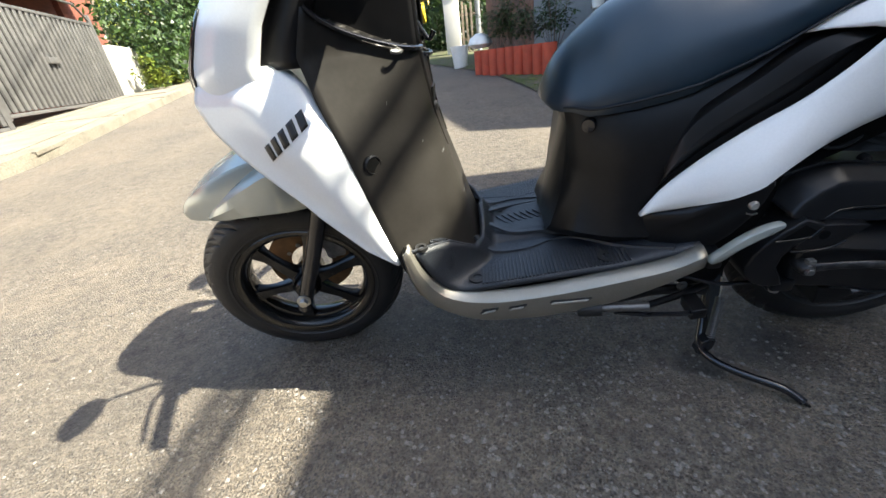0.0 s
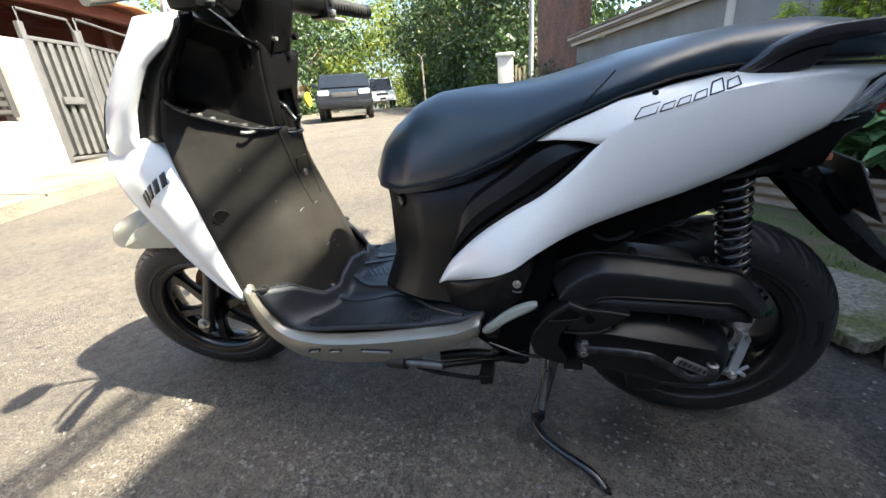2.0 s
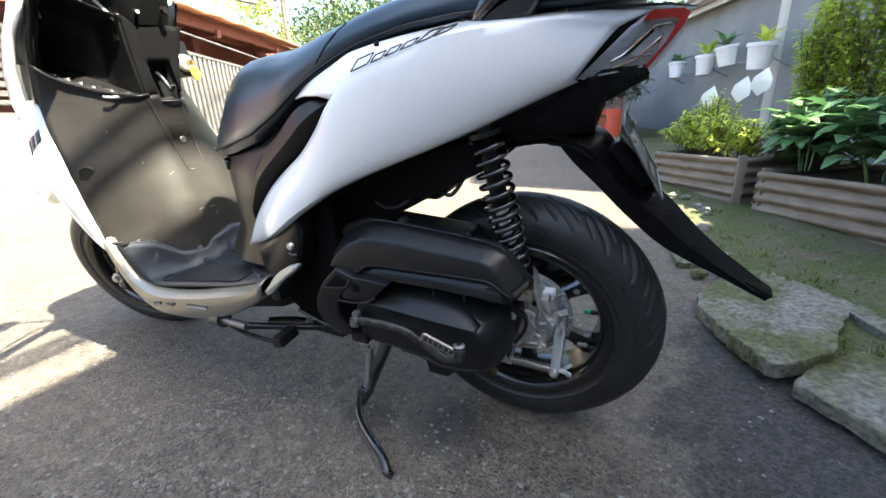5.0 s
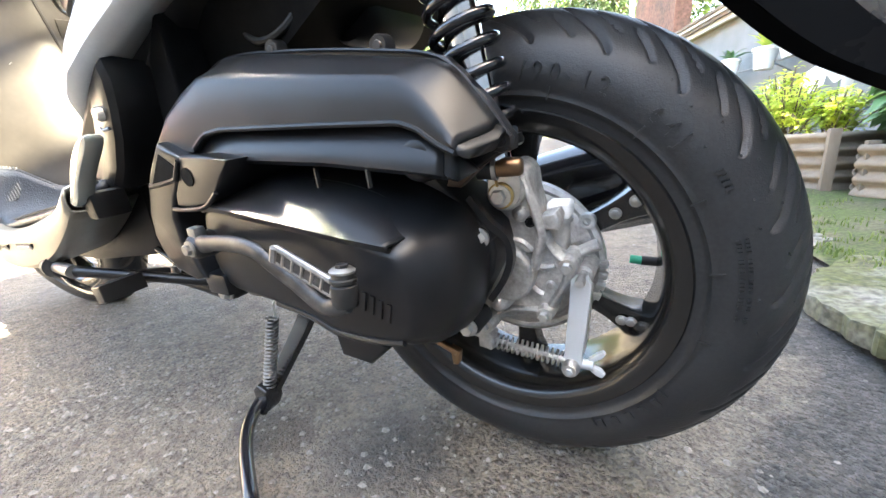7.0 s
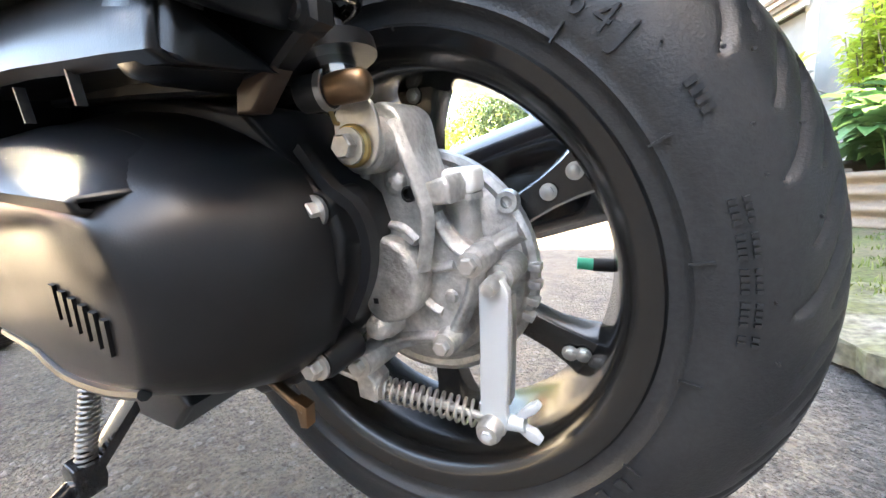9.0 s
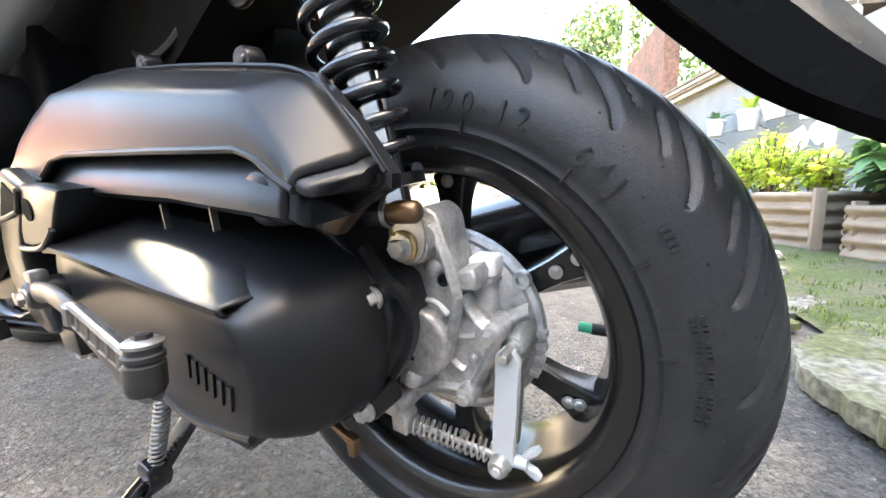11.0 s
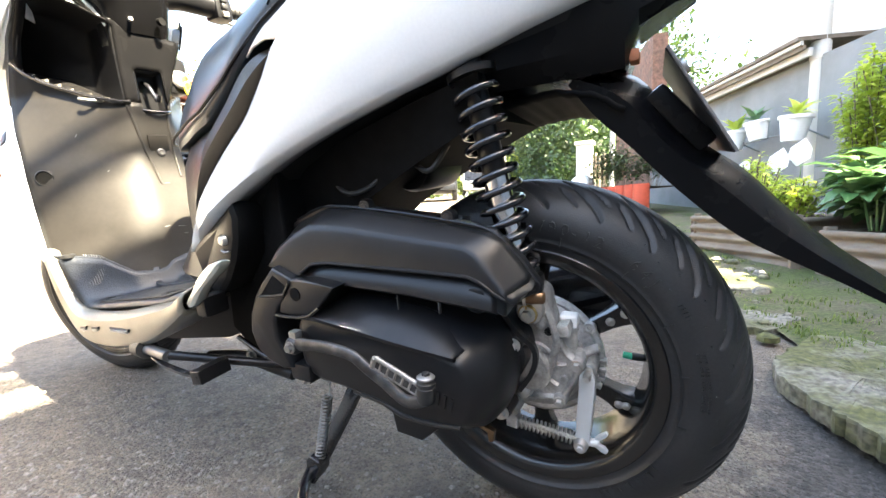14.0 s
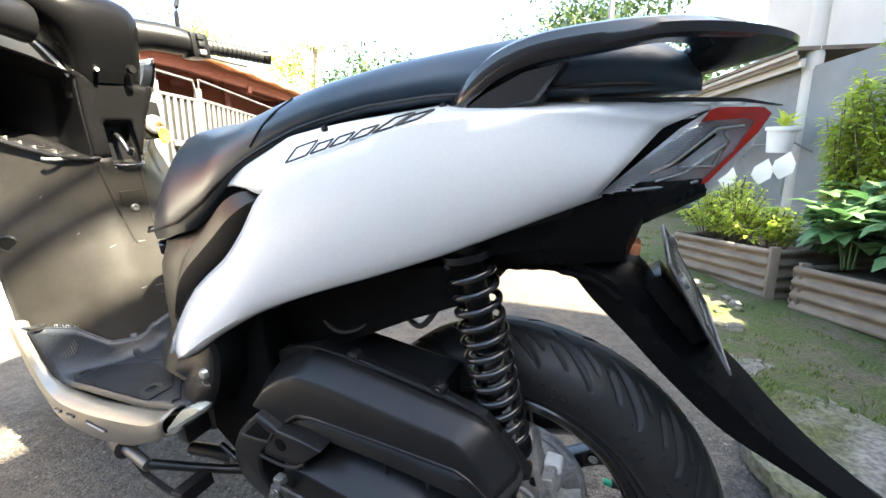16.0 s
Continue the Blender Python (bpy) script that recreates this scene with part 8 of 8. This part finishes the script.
for x, z, r, y in ((1.323, 0.277, 0.0054, -0.066), (1.302, 0.225, 0.0052, -0.070), (1.242, 0.208, 0.0060, -0.082)):
    boss_ = part("bolt_boss", lathe([(0.0, y - 0.001), (r * 1.45, y - 0.001), (r * 1.65, y + 0.003), (r * 1.8, y + 0.030), (0.0, y + 0.030)], 24, centre=(x, 0, z)), M_ALU, gear, smooth=30)
    part("gearbox_bolt", bolt_mesh(bmesh.new(), (x, y - 0.001, z), r, 0.0075), M_STEEL, boss_)
part("drain_plug", lathe([(0.0, -0.0845), (0.0055, -0.084), (0.0085, -0.080), (0.0090, -0.074), (0.0110, -0.072), (0.0115, -0.058), (0.0, -0.058)], 24, centre=(1.258, 0, 0.235)), M_ALU, gear, smooth=50)
part("casting_nub", lathe([(0.0, -0.0655), (0.0036, -0.065), (0.0048, -0.0625), (0.0, -0.061)], 18, centre=(1.3065, 0, 0.2545)), M_ALU, gear, smooth=50)
part("casting_nub", lathe([(0.0, -0.052), (0.0040, -0.051), (0.0058, -0.046), (0.0, -0.044)], 18, centre=(1.326, 0, 0.255)), M_ALU, gear, smooth=50)
for k in range(4):
    a = radians(2 - 8.0 * k)
    nt_ = part("plate_notch", box((0.009, 0.010, 0.0055), (0, 0, 0), 0.001), M_ALU, gear)
    nt_.matrix_basis = pose(GX + 0.0885 * math.cos(a), -0.014, GZ + 0.0885 * math.sin(a), 0, -math.degrees(a), 0)
pipe_ = part("oil_pipe", lathe([(0.0, -0.015), (0.0055, -0.0145), (0.0074, -0.012), (0.0078, 0.0), (0.0070, 0.010), (0.0, 0.013)], 22), M_COPPER, scooter, "bronze breather joint", smooth=50)
pipe_.matrix_basis = pose(1.283, -0.108, 0.3765, 0, 4, 98)
part("pipe_hose", lathe([(0.0, 0.006), (0.0088, 0.006), (0.0095, 0.008), (0.0090, 0.022), (0.0, 0.024)], 22), M_RUBBER, pipe_, smooth=50)
part("pipe_clip", lathe([(0.0088, 0.006), (0.0100, 0.006), (0.0100, 0.0095), (0.0088, 0.0095)], 22, close=True), M_STEEL, pipe_)
part("clip_ear", tube([(0.0, 0.0078, -0.009), (0.0030, 0.0078, -0.015), (0.0055, 0.0078, -0.0150)], 0.0013, n=6), M_BRASS, pipe_)
# brake arm, rod spring, wing nut
arm = part("brake_arm", rounded([(1.325, 0.262), (1.331, 0.268), (1.340, 0.266), (1.3435, 0.259), (1.3405, 0.216), (1.3365, 0.180), (1.3370, 0.170), (1.334, 0.160), (1.326, 0.1545), (1.318, 0.158), (1.3155, 0.167), (1.319, 0.178), (1.3235, 0.236)], -0.0575, -0.0635, 0.0012), M_LEVER, scooter, "pale painted rear brake arm")
part("arm_edge", loft([[(1.3405 + dx, -0.0575, z), (1.3425 + dx, -0.0575, z), (1.3425 + dx, -0.048, z), (1.3405 + dx, -0.048, z)] for dx, z in ((0.001, 0.255), (-0.0012, 0.216), (-0.0048, 0.180))], True, True), M_STEEL, arm)
part("arm_pivot", lathe([(0.0, -0.074), (0.0038, -0.0735), (0.0048, -0.070), (0.0048, -0.030), (0.0, -0.030)], 16, centre=(1.3345, 0, 0.2635)), M_STEEL, arm)
part("pivot_boss", lathe([(0.0, -0.050), (0.0085, -0.050), (0.0095, -0.044), (0.0095, -0.018), (0.0, -0.018)], 20, centre=(1.3345, 0, 0.2635)), M_ALU, arm)
part("clevis_pin", lathe([(0.0, -0.074), (0.0068, -0.0735), (0.0085, -0.070), (0.0085, -0.052), (0.0, -0.052)], 22, centre=(1.326, 0, 0.166)), M_STEEL, arm)
part("pin_face", lathe([(0.0, -0.0755), (0.0036, -0.0755), (0.0040, -0.072), (0.0, -0.072)], 6, centre=(1.326, 0, 0.166)), M_LEVER, arm)
rod_a, rod_b = Vector((1.240, -0.070, 0.184)), Vector((1.344, -0.060, 0.1665))
part("brake_rod", tube([rod_a + Vector((-0.20, 0.01, 0.03)), rod_a, rod_b], 0.0028, n=8), M_STEEL, arm)
part("return_spring", coil(rod_a + Vector((0.004, 0, -0.001)), rod_b + Vector((-0.028, -0.001, 0.004)), 0.0078, 0.0012, 14, n=6, per=16), M_STEEL, arm, "steel return spring")
part("cable_stop", rounded([(1.232, 0.178), (1.246, 0.176), (1.248, 0.192), (1.240, 0.202), (1.232, 0.198)], -0.062, -0.080, 0.002), M_ALU, arm)
for s in (1, -1):
    part("wing_nut", rounded([(1.342, 0.1685), (1.347, 0.1695 + 0.003 * s), (1.354, 0.171 + s * 0.007), (1.3575, 0.171 + s * 0.012), (1.3550, 0.1705 + s * 0.0155), (1.349, 0.1695 + s * 0.0125), (1.342, 0.1685 + s * 0.006)], -0.0545, -0.0595, 0.0012), M_LEVER, arm)
part("nut_barrel", tube([(1.334, -0.0585, 0.1675), (1.347, -0.0585, 0.1685)], 0.0050, n=14), M_LEVER, arm)
part("cable_guide", tube([(1.150, -0.108, 0.212), (1.190, -0.115, 0.206), (1.216, -0.122, 0.203), (1.230, -0.124, 0.199)], 0.0036, smooth=12), M_COPPER, arm)
part("guide_tab", rounded([(1.224, 0.206), (1.234, 0.202), (1.231, 0.187), (1.225, 0.186)], -0.120, -0.127, 0.001), M_COPPER, arm)

# kick lever folded along the cover: a flat arm with a bend, its hinge pin and the folded ribbed pedal
kick = part("kick_lever", sweep(spline([(1.006, -0.214, 0.328), (1.035, -0.217, 0.333), (1.066, -0.221, 0.337), (1.100, -0.226, 0.339), (1.118, -0.227, 0.336), (1.132, -0.227, 0.327), (1.156, -0.227, 0.313), (1.182, -0.227, 0.297), (1.206, -0.228, 0.305)], 40), [(0.0042 * math.cos(a), 0.0075 * math.sin(a)) for a in np.linspace(0, 2 * math.pi, 14, endpoint=False)], scales=[1.15] * 6 + [1.0] * 34), M_LEVERDARK, scooter, "folded kick-start lever", smooth=60)
part("kick_boss", lathe([(0.0, -0.221), (0.009, -0.221), (0.0115, -0.218), (0.0125, -0.205), (0.0125, -0.19), (0.0, -0.19)], 24, centre=(1.009, 0, 0.327)), M_LEVERDARK, kick, smooth=40)
part("kick_bolt", bolt_mesh(bmesh.new(), (1.009, -0.221, 0.327), 0.0056, 0.006), M_PEDAL, kick)
part("boss_clamp", box((0.013, 0.012, 0.012), (1.011, -0.212, 0.3405), 0.003), M_PEDAL, kick)
PD0, PD1 = Vector((1.154, -0.236, 0.341)), Vector((1.202, -0.233, 0.318))
pdn = (PD1 - PD0).normalized()
pdu = Vector((-pdn.z, 0, pdn.x)).normalized()
for o_ in (0.0055, -0.0055):
    part("pedal_rail", sweep([PD0 + pdu * o_, PD1 + pdu * o_], circle(0.0026, 8)), M_PEDAL, kick)
for i in range(7):
    p = PD0.lerp(PD1, i / 6)
    part("pedal_rib", sweep([p + pdu * 0.006 + Vector((0, -0.001, 0)), p - pdu * 0.006 + Vector((0, -0.001, 0))], circle(0.0019 if i else 0.0034, 8)), M_PEDAL, kick)
part("pedal_backing", sweep([PD0 + Vector((0, 0.001, 0)), PD1 + Vector((0, 0.001, 0))], [(-0.003, -0.0062), (0.003, -0.0062), (0.003, 0.0062), (-0.003, 0.0062)]), M_LEVERDARK, kick)
jt_ = part("pedal_joint", lathe([(0.0, -0.014), (0.0080, -0.014), (0.0092, -0.011), (0.0092, 0.001), (0.0080, 0.0018), (0.0080, 0.0030), (0.0094, 0.0038), (0.0094, 0.0058), (0.0080, 0.0066), (0.0078, 0.0100), (0.0, 0.0100)], 24), M_RUBBER, kick, smooth=40)
jt_.matrix_basis = pose(1.210, -0.231, 0.3200, 82, 0, 0)
part("joint_cap", lathe([(0.0, 0.0100), (0.0088, 0.0100), (0.0092, 0.0118), (0.0070, 0.0135), (0.0, 0.0138)], 24), M_PEDAL, jt_, smooth=40)
part("joint_nut", lathe([(0.0, 0.0136), (0.0045, 0.0136), (0.0045, 0.0160), (0.0, 0.0165)], 6), M_LEVERDARK, jt_)

# silencer behind the wheel on the far side, with heat shield
o = spline([(1.05, 0.13, 0.245), (1.15, 0.135, 0.262), (1.28, 0.138, 0.295), (1.395, 0.140, 0.325)], 16)
sil = part("silencer", sweep(o, circle(0.056, 24), scales=[0.35, 0.5, 0.7, 0.85] + [1.0] * 11 + [0.9]), M_PLASTIC, scooter, "black exhaust silencer")
part("heat_shield", sweep(o[5:15], [(0.058 * math.cos(a), 0.062 * math.sin(a)) for a in np.linspace(-1.0, 2.4, 12)], closed=False, caps=False), M_GLOSSBLACK, sil, solid=0.003)
part("exhaust_pipe", tube([(0.86, 0.05, 0.235), (0.95, 0.10, 0.20), (1.06, 0.13, 0.245)], 0.014, smooth=12), M_COPPER, sil)
part("swing_arm", tube([(1.252, 0.085, 0.252), (1.10, 0.10, 0.30), (0.98, 0.09, 0.32)], 0.020, smooth=10), M_CASE, scooter)
# near-black block that stands in for the shaded works between engine and body
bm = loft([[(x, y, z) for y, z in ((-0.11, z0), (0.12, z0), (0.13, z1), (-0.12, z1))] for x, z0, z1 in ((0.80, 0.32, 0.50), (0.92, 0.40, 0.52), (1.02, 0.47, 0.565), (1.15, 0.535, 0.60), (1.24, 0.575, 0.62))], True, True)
part("works_shade_block", bm, M_BLACK_HOLESHADE, scooter)
part("throttle_body", lathe([(0.0, -0.05), (0.030, -0.05), (0.034, -0.04), (0.034, 0.05), (0.0, 0.05)], 24, centre=(1.10, 0, 0.530)), M_CASE, scooter)
for pts in ([(0.99, -0.10, 0.545), (1.04, -0.115, 0.505), (1.085, -0.11, 0.515), (1.10, -0.10, 0.55)], [(0.93, -0.13, 0.43), (0.96, -0.15, 0.40), (1.00, -0.14, 0.41)], [(1.12, -0.09, 0.55), (1.16, -0.10, 0.525), (1.19, -0.09, 0.56)]):
    part("hose", tube(pts, 0.0035, smooth=14, n=8), M_RUBBER, scooter)

# stands and pegs
stand = part("side_stand", sweep(spline([(0.962, -0.035, 0.215), (0.949, -0.078, 0.152), (0.932, -0.122, 0.102), (0.921, -0.155, 0.070), (0.938, -0.192, 0.062), (0.972, -0.222, 0.060), (1.030, -0.258, 0.058), (1.048, -0.270, 0.052), (1.061, -0.283, 0.044)], 30), circle(0.0085, 12)), M_GLOSSBLACK, scooter, "extended black side stand")
part("stand_bracket", plate([(0.925, 0.26), (0.985, 0.26), (0.978, 0.195), (0.945, 0.195)], [(-0.02, 0), (-0.042, 0), (-0.045, 0.002)]), M_CASE, stand)
part("stand_spring", coil((0.949, -0.125, 0.186), (0.938, -0.151, 0.090), 0.0075, 0.0016, 19, n=6, per=14), M_DULLSTEEL, stand, "steel stand spring")
part("spring_hook", tube([(0.949, -0.122, 0.186), (0.950, -0.118, 0.205), (0.955, -0.100, 0.222)], 0.0018, n=6), M_STEEL, stand)
part("stand_leg", sweep([(0.972, -0.045, 0.215), (0.955, -0.090, 0.150), (0.934, -0.146, 0.080), (0.924, -0.166, 0.054)], [(-0.005, -0.012), (0.005, -0.012), (0.006, 0.0), (0.005, 0.012), (-0.005, 0.012), (-0.006, 0.0)], scales=[1.2, 1.05, 0.9, 0.75], up=(1, 0, 0)), M_GLOSSBLACK, stand, smooth=40)
part("stand_knee", rounded([(0.918, 0.088), (0.930, 0.098), (0.946, 0.092), (0.944, 0.070), (0.930, 0.050), (0.914, 0.054)], -0.140, -0.164, 0.003), M_GLOSSBLACK, stand, smooth=40)
part("stand_pad", box((0.022, 0.014, 0.006), (1.063, -0.284, 0.044), 0.002, rot=pose(0, 0, 0, 0, 40, 0)), M_GLOSSBLACK, stand)
# centre stand folded up below, its tread lever on the near side
cst = part("centre_stand", tube([(0.90, -0.14, 0.225), (0.80, -0.155, 0.245), (0.72, -0.165, 0.238)], 0.011, smooth=12), M_CASE, scooter, "folded centre stand")
part("stand_tread", sweep([(0.690, -0.236, 0.268), (0.740, -0.244, 0.266), (0.800, -0.247, 0.266), (0.838, -0.247, 0.268)], [(-0.004, -0.002), (0.004, -0.002), (0.004, 0.002), (-0.004, 0.002)]), M_GLOSSBLACK, cst)
part("tread_plate", rounded([(0.822, 0.252), (0.846, 0.258), (0.844, 0.278), (0.820, 0.274)], -0.206, -0.251, 0.002), M_PLASTIC, cst)
part("stand_rubber", tube([(0.628, -0.226, 0.272), (0.634, -0.228, 0.273), (0.662, -0.232, 0.276), (0.668, -0.233, 0.277)], 0.016, n=18), M_RUBBER, cst)
part("stand_tube", tube([(0.668, -0.232, 0.276), (0.748, -0.240, 0.281)], 0.0085, n=14), M_DULLSTEEL, cst)
part("stand_arm", tube([(0.900, -0.14, 0.240), (0.830, -0.190, 0.262), (0.745, -0.236, 0.280)], 0.007, smooth=10), M_CASE, cst)
part("stand_cross", tube([(0.90, -0.14, 0.225), (0.90, 0.14, 0.225)], 0.010), M_CASE, cst)
for x, z in ((0.84, 0.262), (0.985, 0.262), (1.0, 0.258)):
    part("stand_bolt", bolt_mesh(bmesh.new(), (x, -0.165, z), 0.007, 0.007), M_DULLSTEEL, cst)
part("link_rod", tube([(0.83, -0.175, 0.295), (0.90, -0.175, 0.27), (0.99, -0.165, 0.262)], 0.004, smooth=10), M_GLOSSBLACK, cst)
def foot_peg(s):
    o = closed_spline([(0.826, 0.374), (0.846, 0.394), (0.868, 0.415), (0.892, 0.431), (0.915, 0.4405), (0.930, 0.4405), (0.931, 0.431), (0.917, 0.419), (0.898, 0.407), (0.874, 0.390), (0.852, 0.370), (0.834, 0.364)], 48)
    return plate(o, [(-s * 0.222, 0.0055), (-s * 0.225, 0.0035), (-s * 0.233, 0.0030), (-s * 0.2375, 0.0045), (-s * 0.2390, 0.0075)])
mirrored(foot_peg, "passenger_peg", M_FENDER, scooter, "folded silver passenger foot peg", smooth=40)
mirrored(lambda s: box((0.024, 0.036, 0.030), (0.846, -s * 0.212, 0.366), 0.005), "peg_bracket", M_PLASTIC, scooter)

# handlebar cover, switches, grips, levers, mirrors: all turn with the steering
def bar_cover():
    """A smooth bulbous shell; its wide rear face runs down to the leg shield."""
    st = [(0.926, 0.290, 0.386, 0.060, 0.040), (0.945, 0.276, 0.396, 0.064, 0.040), (0.975, 0.260, 0.408, 0.068, 0.039), (1.010, 0.244, 0.420, 0.078, 0.034), (1.040, 0.234, 0.424, 0.092, 0.026), (1.068, 0.236, 0.416, 0.098, 0.018), (1.088, 0.254, 0.390, 0.086, 0.010), (1.098, 0.280, 0.362, 0.060, 0.006)]
    rings = []
    for z, x0, x1, w, yc in [tuple(q) for q in spline(st, 22)]:
        c, h_ = (x0 + x1) / 2, (x1 - x0) / 2
        ring = []
        for a in np.linspace(0, 2 * math.pi, 32, endpoint=False):
            ca, sa = math.cos(a), math.sin(a)
            ring.append((c + h_ * math.copysign(abs(ca) ** 0.62, ca), yc + w * math.copysign(abs(sa) ** 0.62, sa), z))
        rings.append(ring)
    return loft(rings, True, True)
barc = part("handlebar_cover", bar_cover(), M_GUARD, scooter, "black handlebar cover", smooth=60)
barc.matrix_basis = BAR @ pose(0.0, 0, -0.052)
hole = barc.matrix_basis.inverted() @ Vector((0.415, 0.054, 0.902))
# near-black disc paints the shade inside the cover's screw hole
part("cover_screw", lathe([(0.0, 0.0), (0.008, 0.0), (0.008, 0.01), (0.0, 0.01)], 18), M_BLACK_HOLESHADE, barc).matrix_basis = pose(hole.x, hole.y, hole.z, 0, 0, 95)
part("cover_screw", lathe([(0.0, 0.0), (0.004, 0.0), (0.004, 0.01), (0.0, 0.01)], 14), M_STEEL, barc).matrix_basis = pose(hole.x - 0.014, hole.y - 0.058, hole.z - 0.004, 0, 0, 78)
edge_ = [barc.matrix_basis.inverted() @ Vector(p) for p in spline([(0.352, -0.026, 0.884), (0.342, -0.034, 0.915), (0.310, -0.046, 0.955), (0.262, -0.066, 0.985), (0.205, -0.090, 1.000)], 18)]
part("cowl_edge", sweep([tuple(p) for p in edge_], [(-0.014, -0.002), (0.014, -0.003), (0.014, 0.002), (-0.014, 0.003)]), M_WHITE, barc, "white edge of the handlebar cowl", smooth=50)
part("seat_lock", lathe([(0.0, -0.003), (0.011, -0.002), (0.013, 0.002), (0.013, 0.012), (0.0, 0.012)], 20), M_GLOSSBLACK, scooter).matrix_basis = pose(0.652, -0.098, 0.578, 0, 0, -28)
part("speedometer", box((0.09, 0.14, 0.012), (0.315, 0, 1.070), 0.005, rot=pose(0, 0, 0, 0, 16, 0)), M_CARGLASS, barc, "dark instrument glass")
part("head_cowl", grid(lambda u, v: (0.258 + 0.03 * u - 0.085 * math.sin(math.pi * v), (-0.118 + 0.236 * v) * (1 - 0.10 * u), 0.955 + 0.11 * u), 10, 18), M_WHITE, barc, "white handlebar cowl", solid=0.004, smooth=50)
for s in (-1, 1):
    arm_c = part("bar_arm", sweep(spline([(0.365, s * 0.07, 1.025), (0.385, s * 0.13, 1.03), (0.405, s * 0.18, 1.025), (0.415, s * 0.205, 1.02)], 12), [(0.026 * math.cos(a), 0.030 * math.sin(a)) for a in np.linspace(0, 2 * math.pi, 16, endpoint=False)], scales=[1.25, 1.2, 1.15, 1.1, 1.05, 1, 1, 1, 1, 1, 0.95, 0.9]), M_PLASTIC, barc)
    part("switch_block", box((0.05, 0.045, 0.055), (0.415, s * 0.215, 1.015), 0.008), M_PLASTIC, barc)
    for dz in (-0.014, 0.004, 0.018):
        part("switch_button", box((0.010, 0.016, 0.011), (0.443, s * 0.212, 1.013 + dz), 0.002), M_STEEL if dz < 0 else M_RUBBER, barc)
    grip = part("grip", sweep(spline([(0.418, s * 0.235, 1.018), (0.436, s * 0.30, 1.014), (0.458, s * 0.372, 1.006)], 12), circle(0.0165, 18)), M_RUBBER, barc, "ribbed black rubber grip")
    part("bar_end", lathe([(0.0, -0.010), (0.016, -0.008), (0.018, 0.008), (0.0, 0.010)], 18), M_PLASTIC, grip).matrix_basis = pose(0.461, s * 0.382, 1.005, 0, 0, -s * 18)
    part("grip_rib", coil((0.420, s * 0.24, 1.018), (0.457, s * 0.368, 1.006), 0.0162, 0.0012, 12, n=5, per=16), M_RUBBER, grip)
    part("brake_lever", tube([(0.395, s * 0.215, 1.02), (0.372, s * 0.25, 1.012), (0.385, s * 0.32, 0.998), (0.402, s * 0.37, 0.99)], 0.0055, smooth=16), M_STEEL, barc, "steel brake lever")
    part("mirror_stem", tube([(0.40, s * 0.195, 1.045), (0.402, s * 0.20, 1.09), (0.40, s * 0.225, 1.15), (0.395, s * 0.255, 1.205)], 0.005, smooth=14), M_GLOSSBLACK, barc)
    mo = part("mirror", plate([(0.062 * math.cos(a) * (1.15 if math.cos(a) * s > 0 else 0.95), 0.042 * math.sin(a)) for a in np.linspace(0, 2 * math.pi, 24, endpoint=False)], [(-0.004, 0.002), (0.0, 0.0), (0.016, 0.004), (0.024, 0.016)]), M_GLOSSBLACK, barc, "black rear-view mirror")
    mo.matrix_basis = pose(0.395, s * 0.30, 1.225, 0, 0, 90)
    part("mirror_glass", plate([(0.056 * math.cos(a), 0.037 * math.sin(a)) for a in np.linspace(0, 2 * math.pi, 20, endpoint=False)], [(-0.0065, 0), (-0.0045, 0)]), M_CHROME, mo)
part("bar_tube", tube([(0.34, 0, 0.90), (0.345, 0, 1.0)], 0.03, n=20), M_BLACK_HOLESHADE, barc)
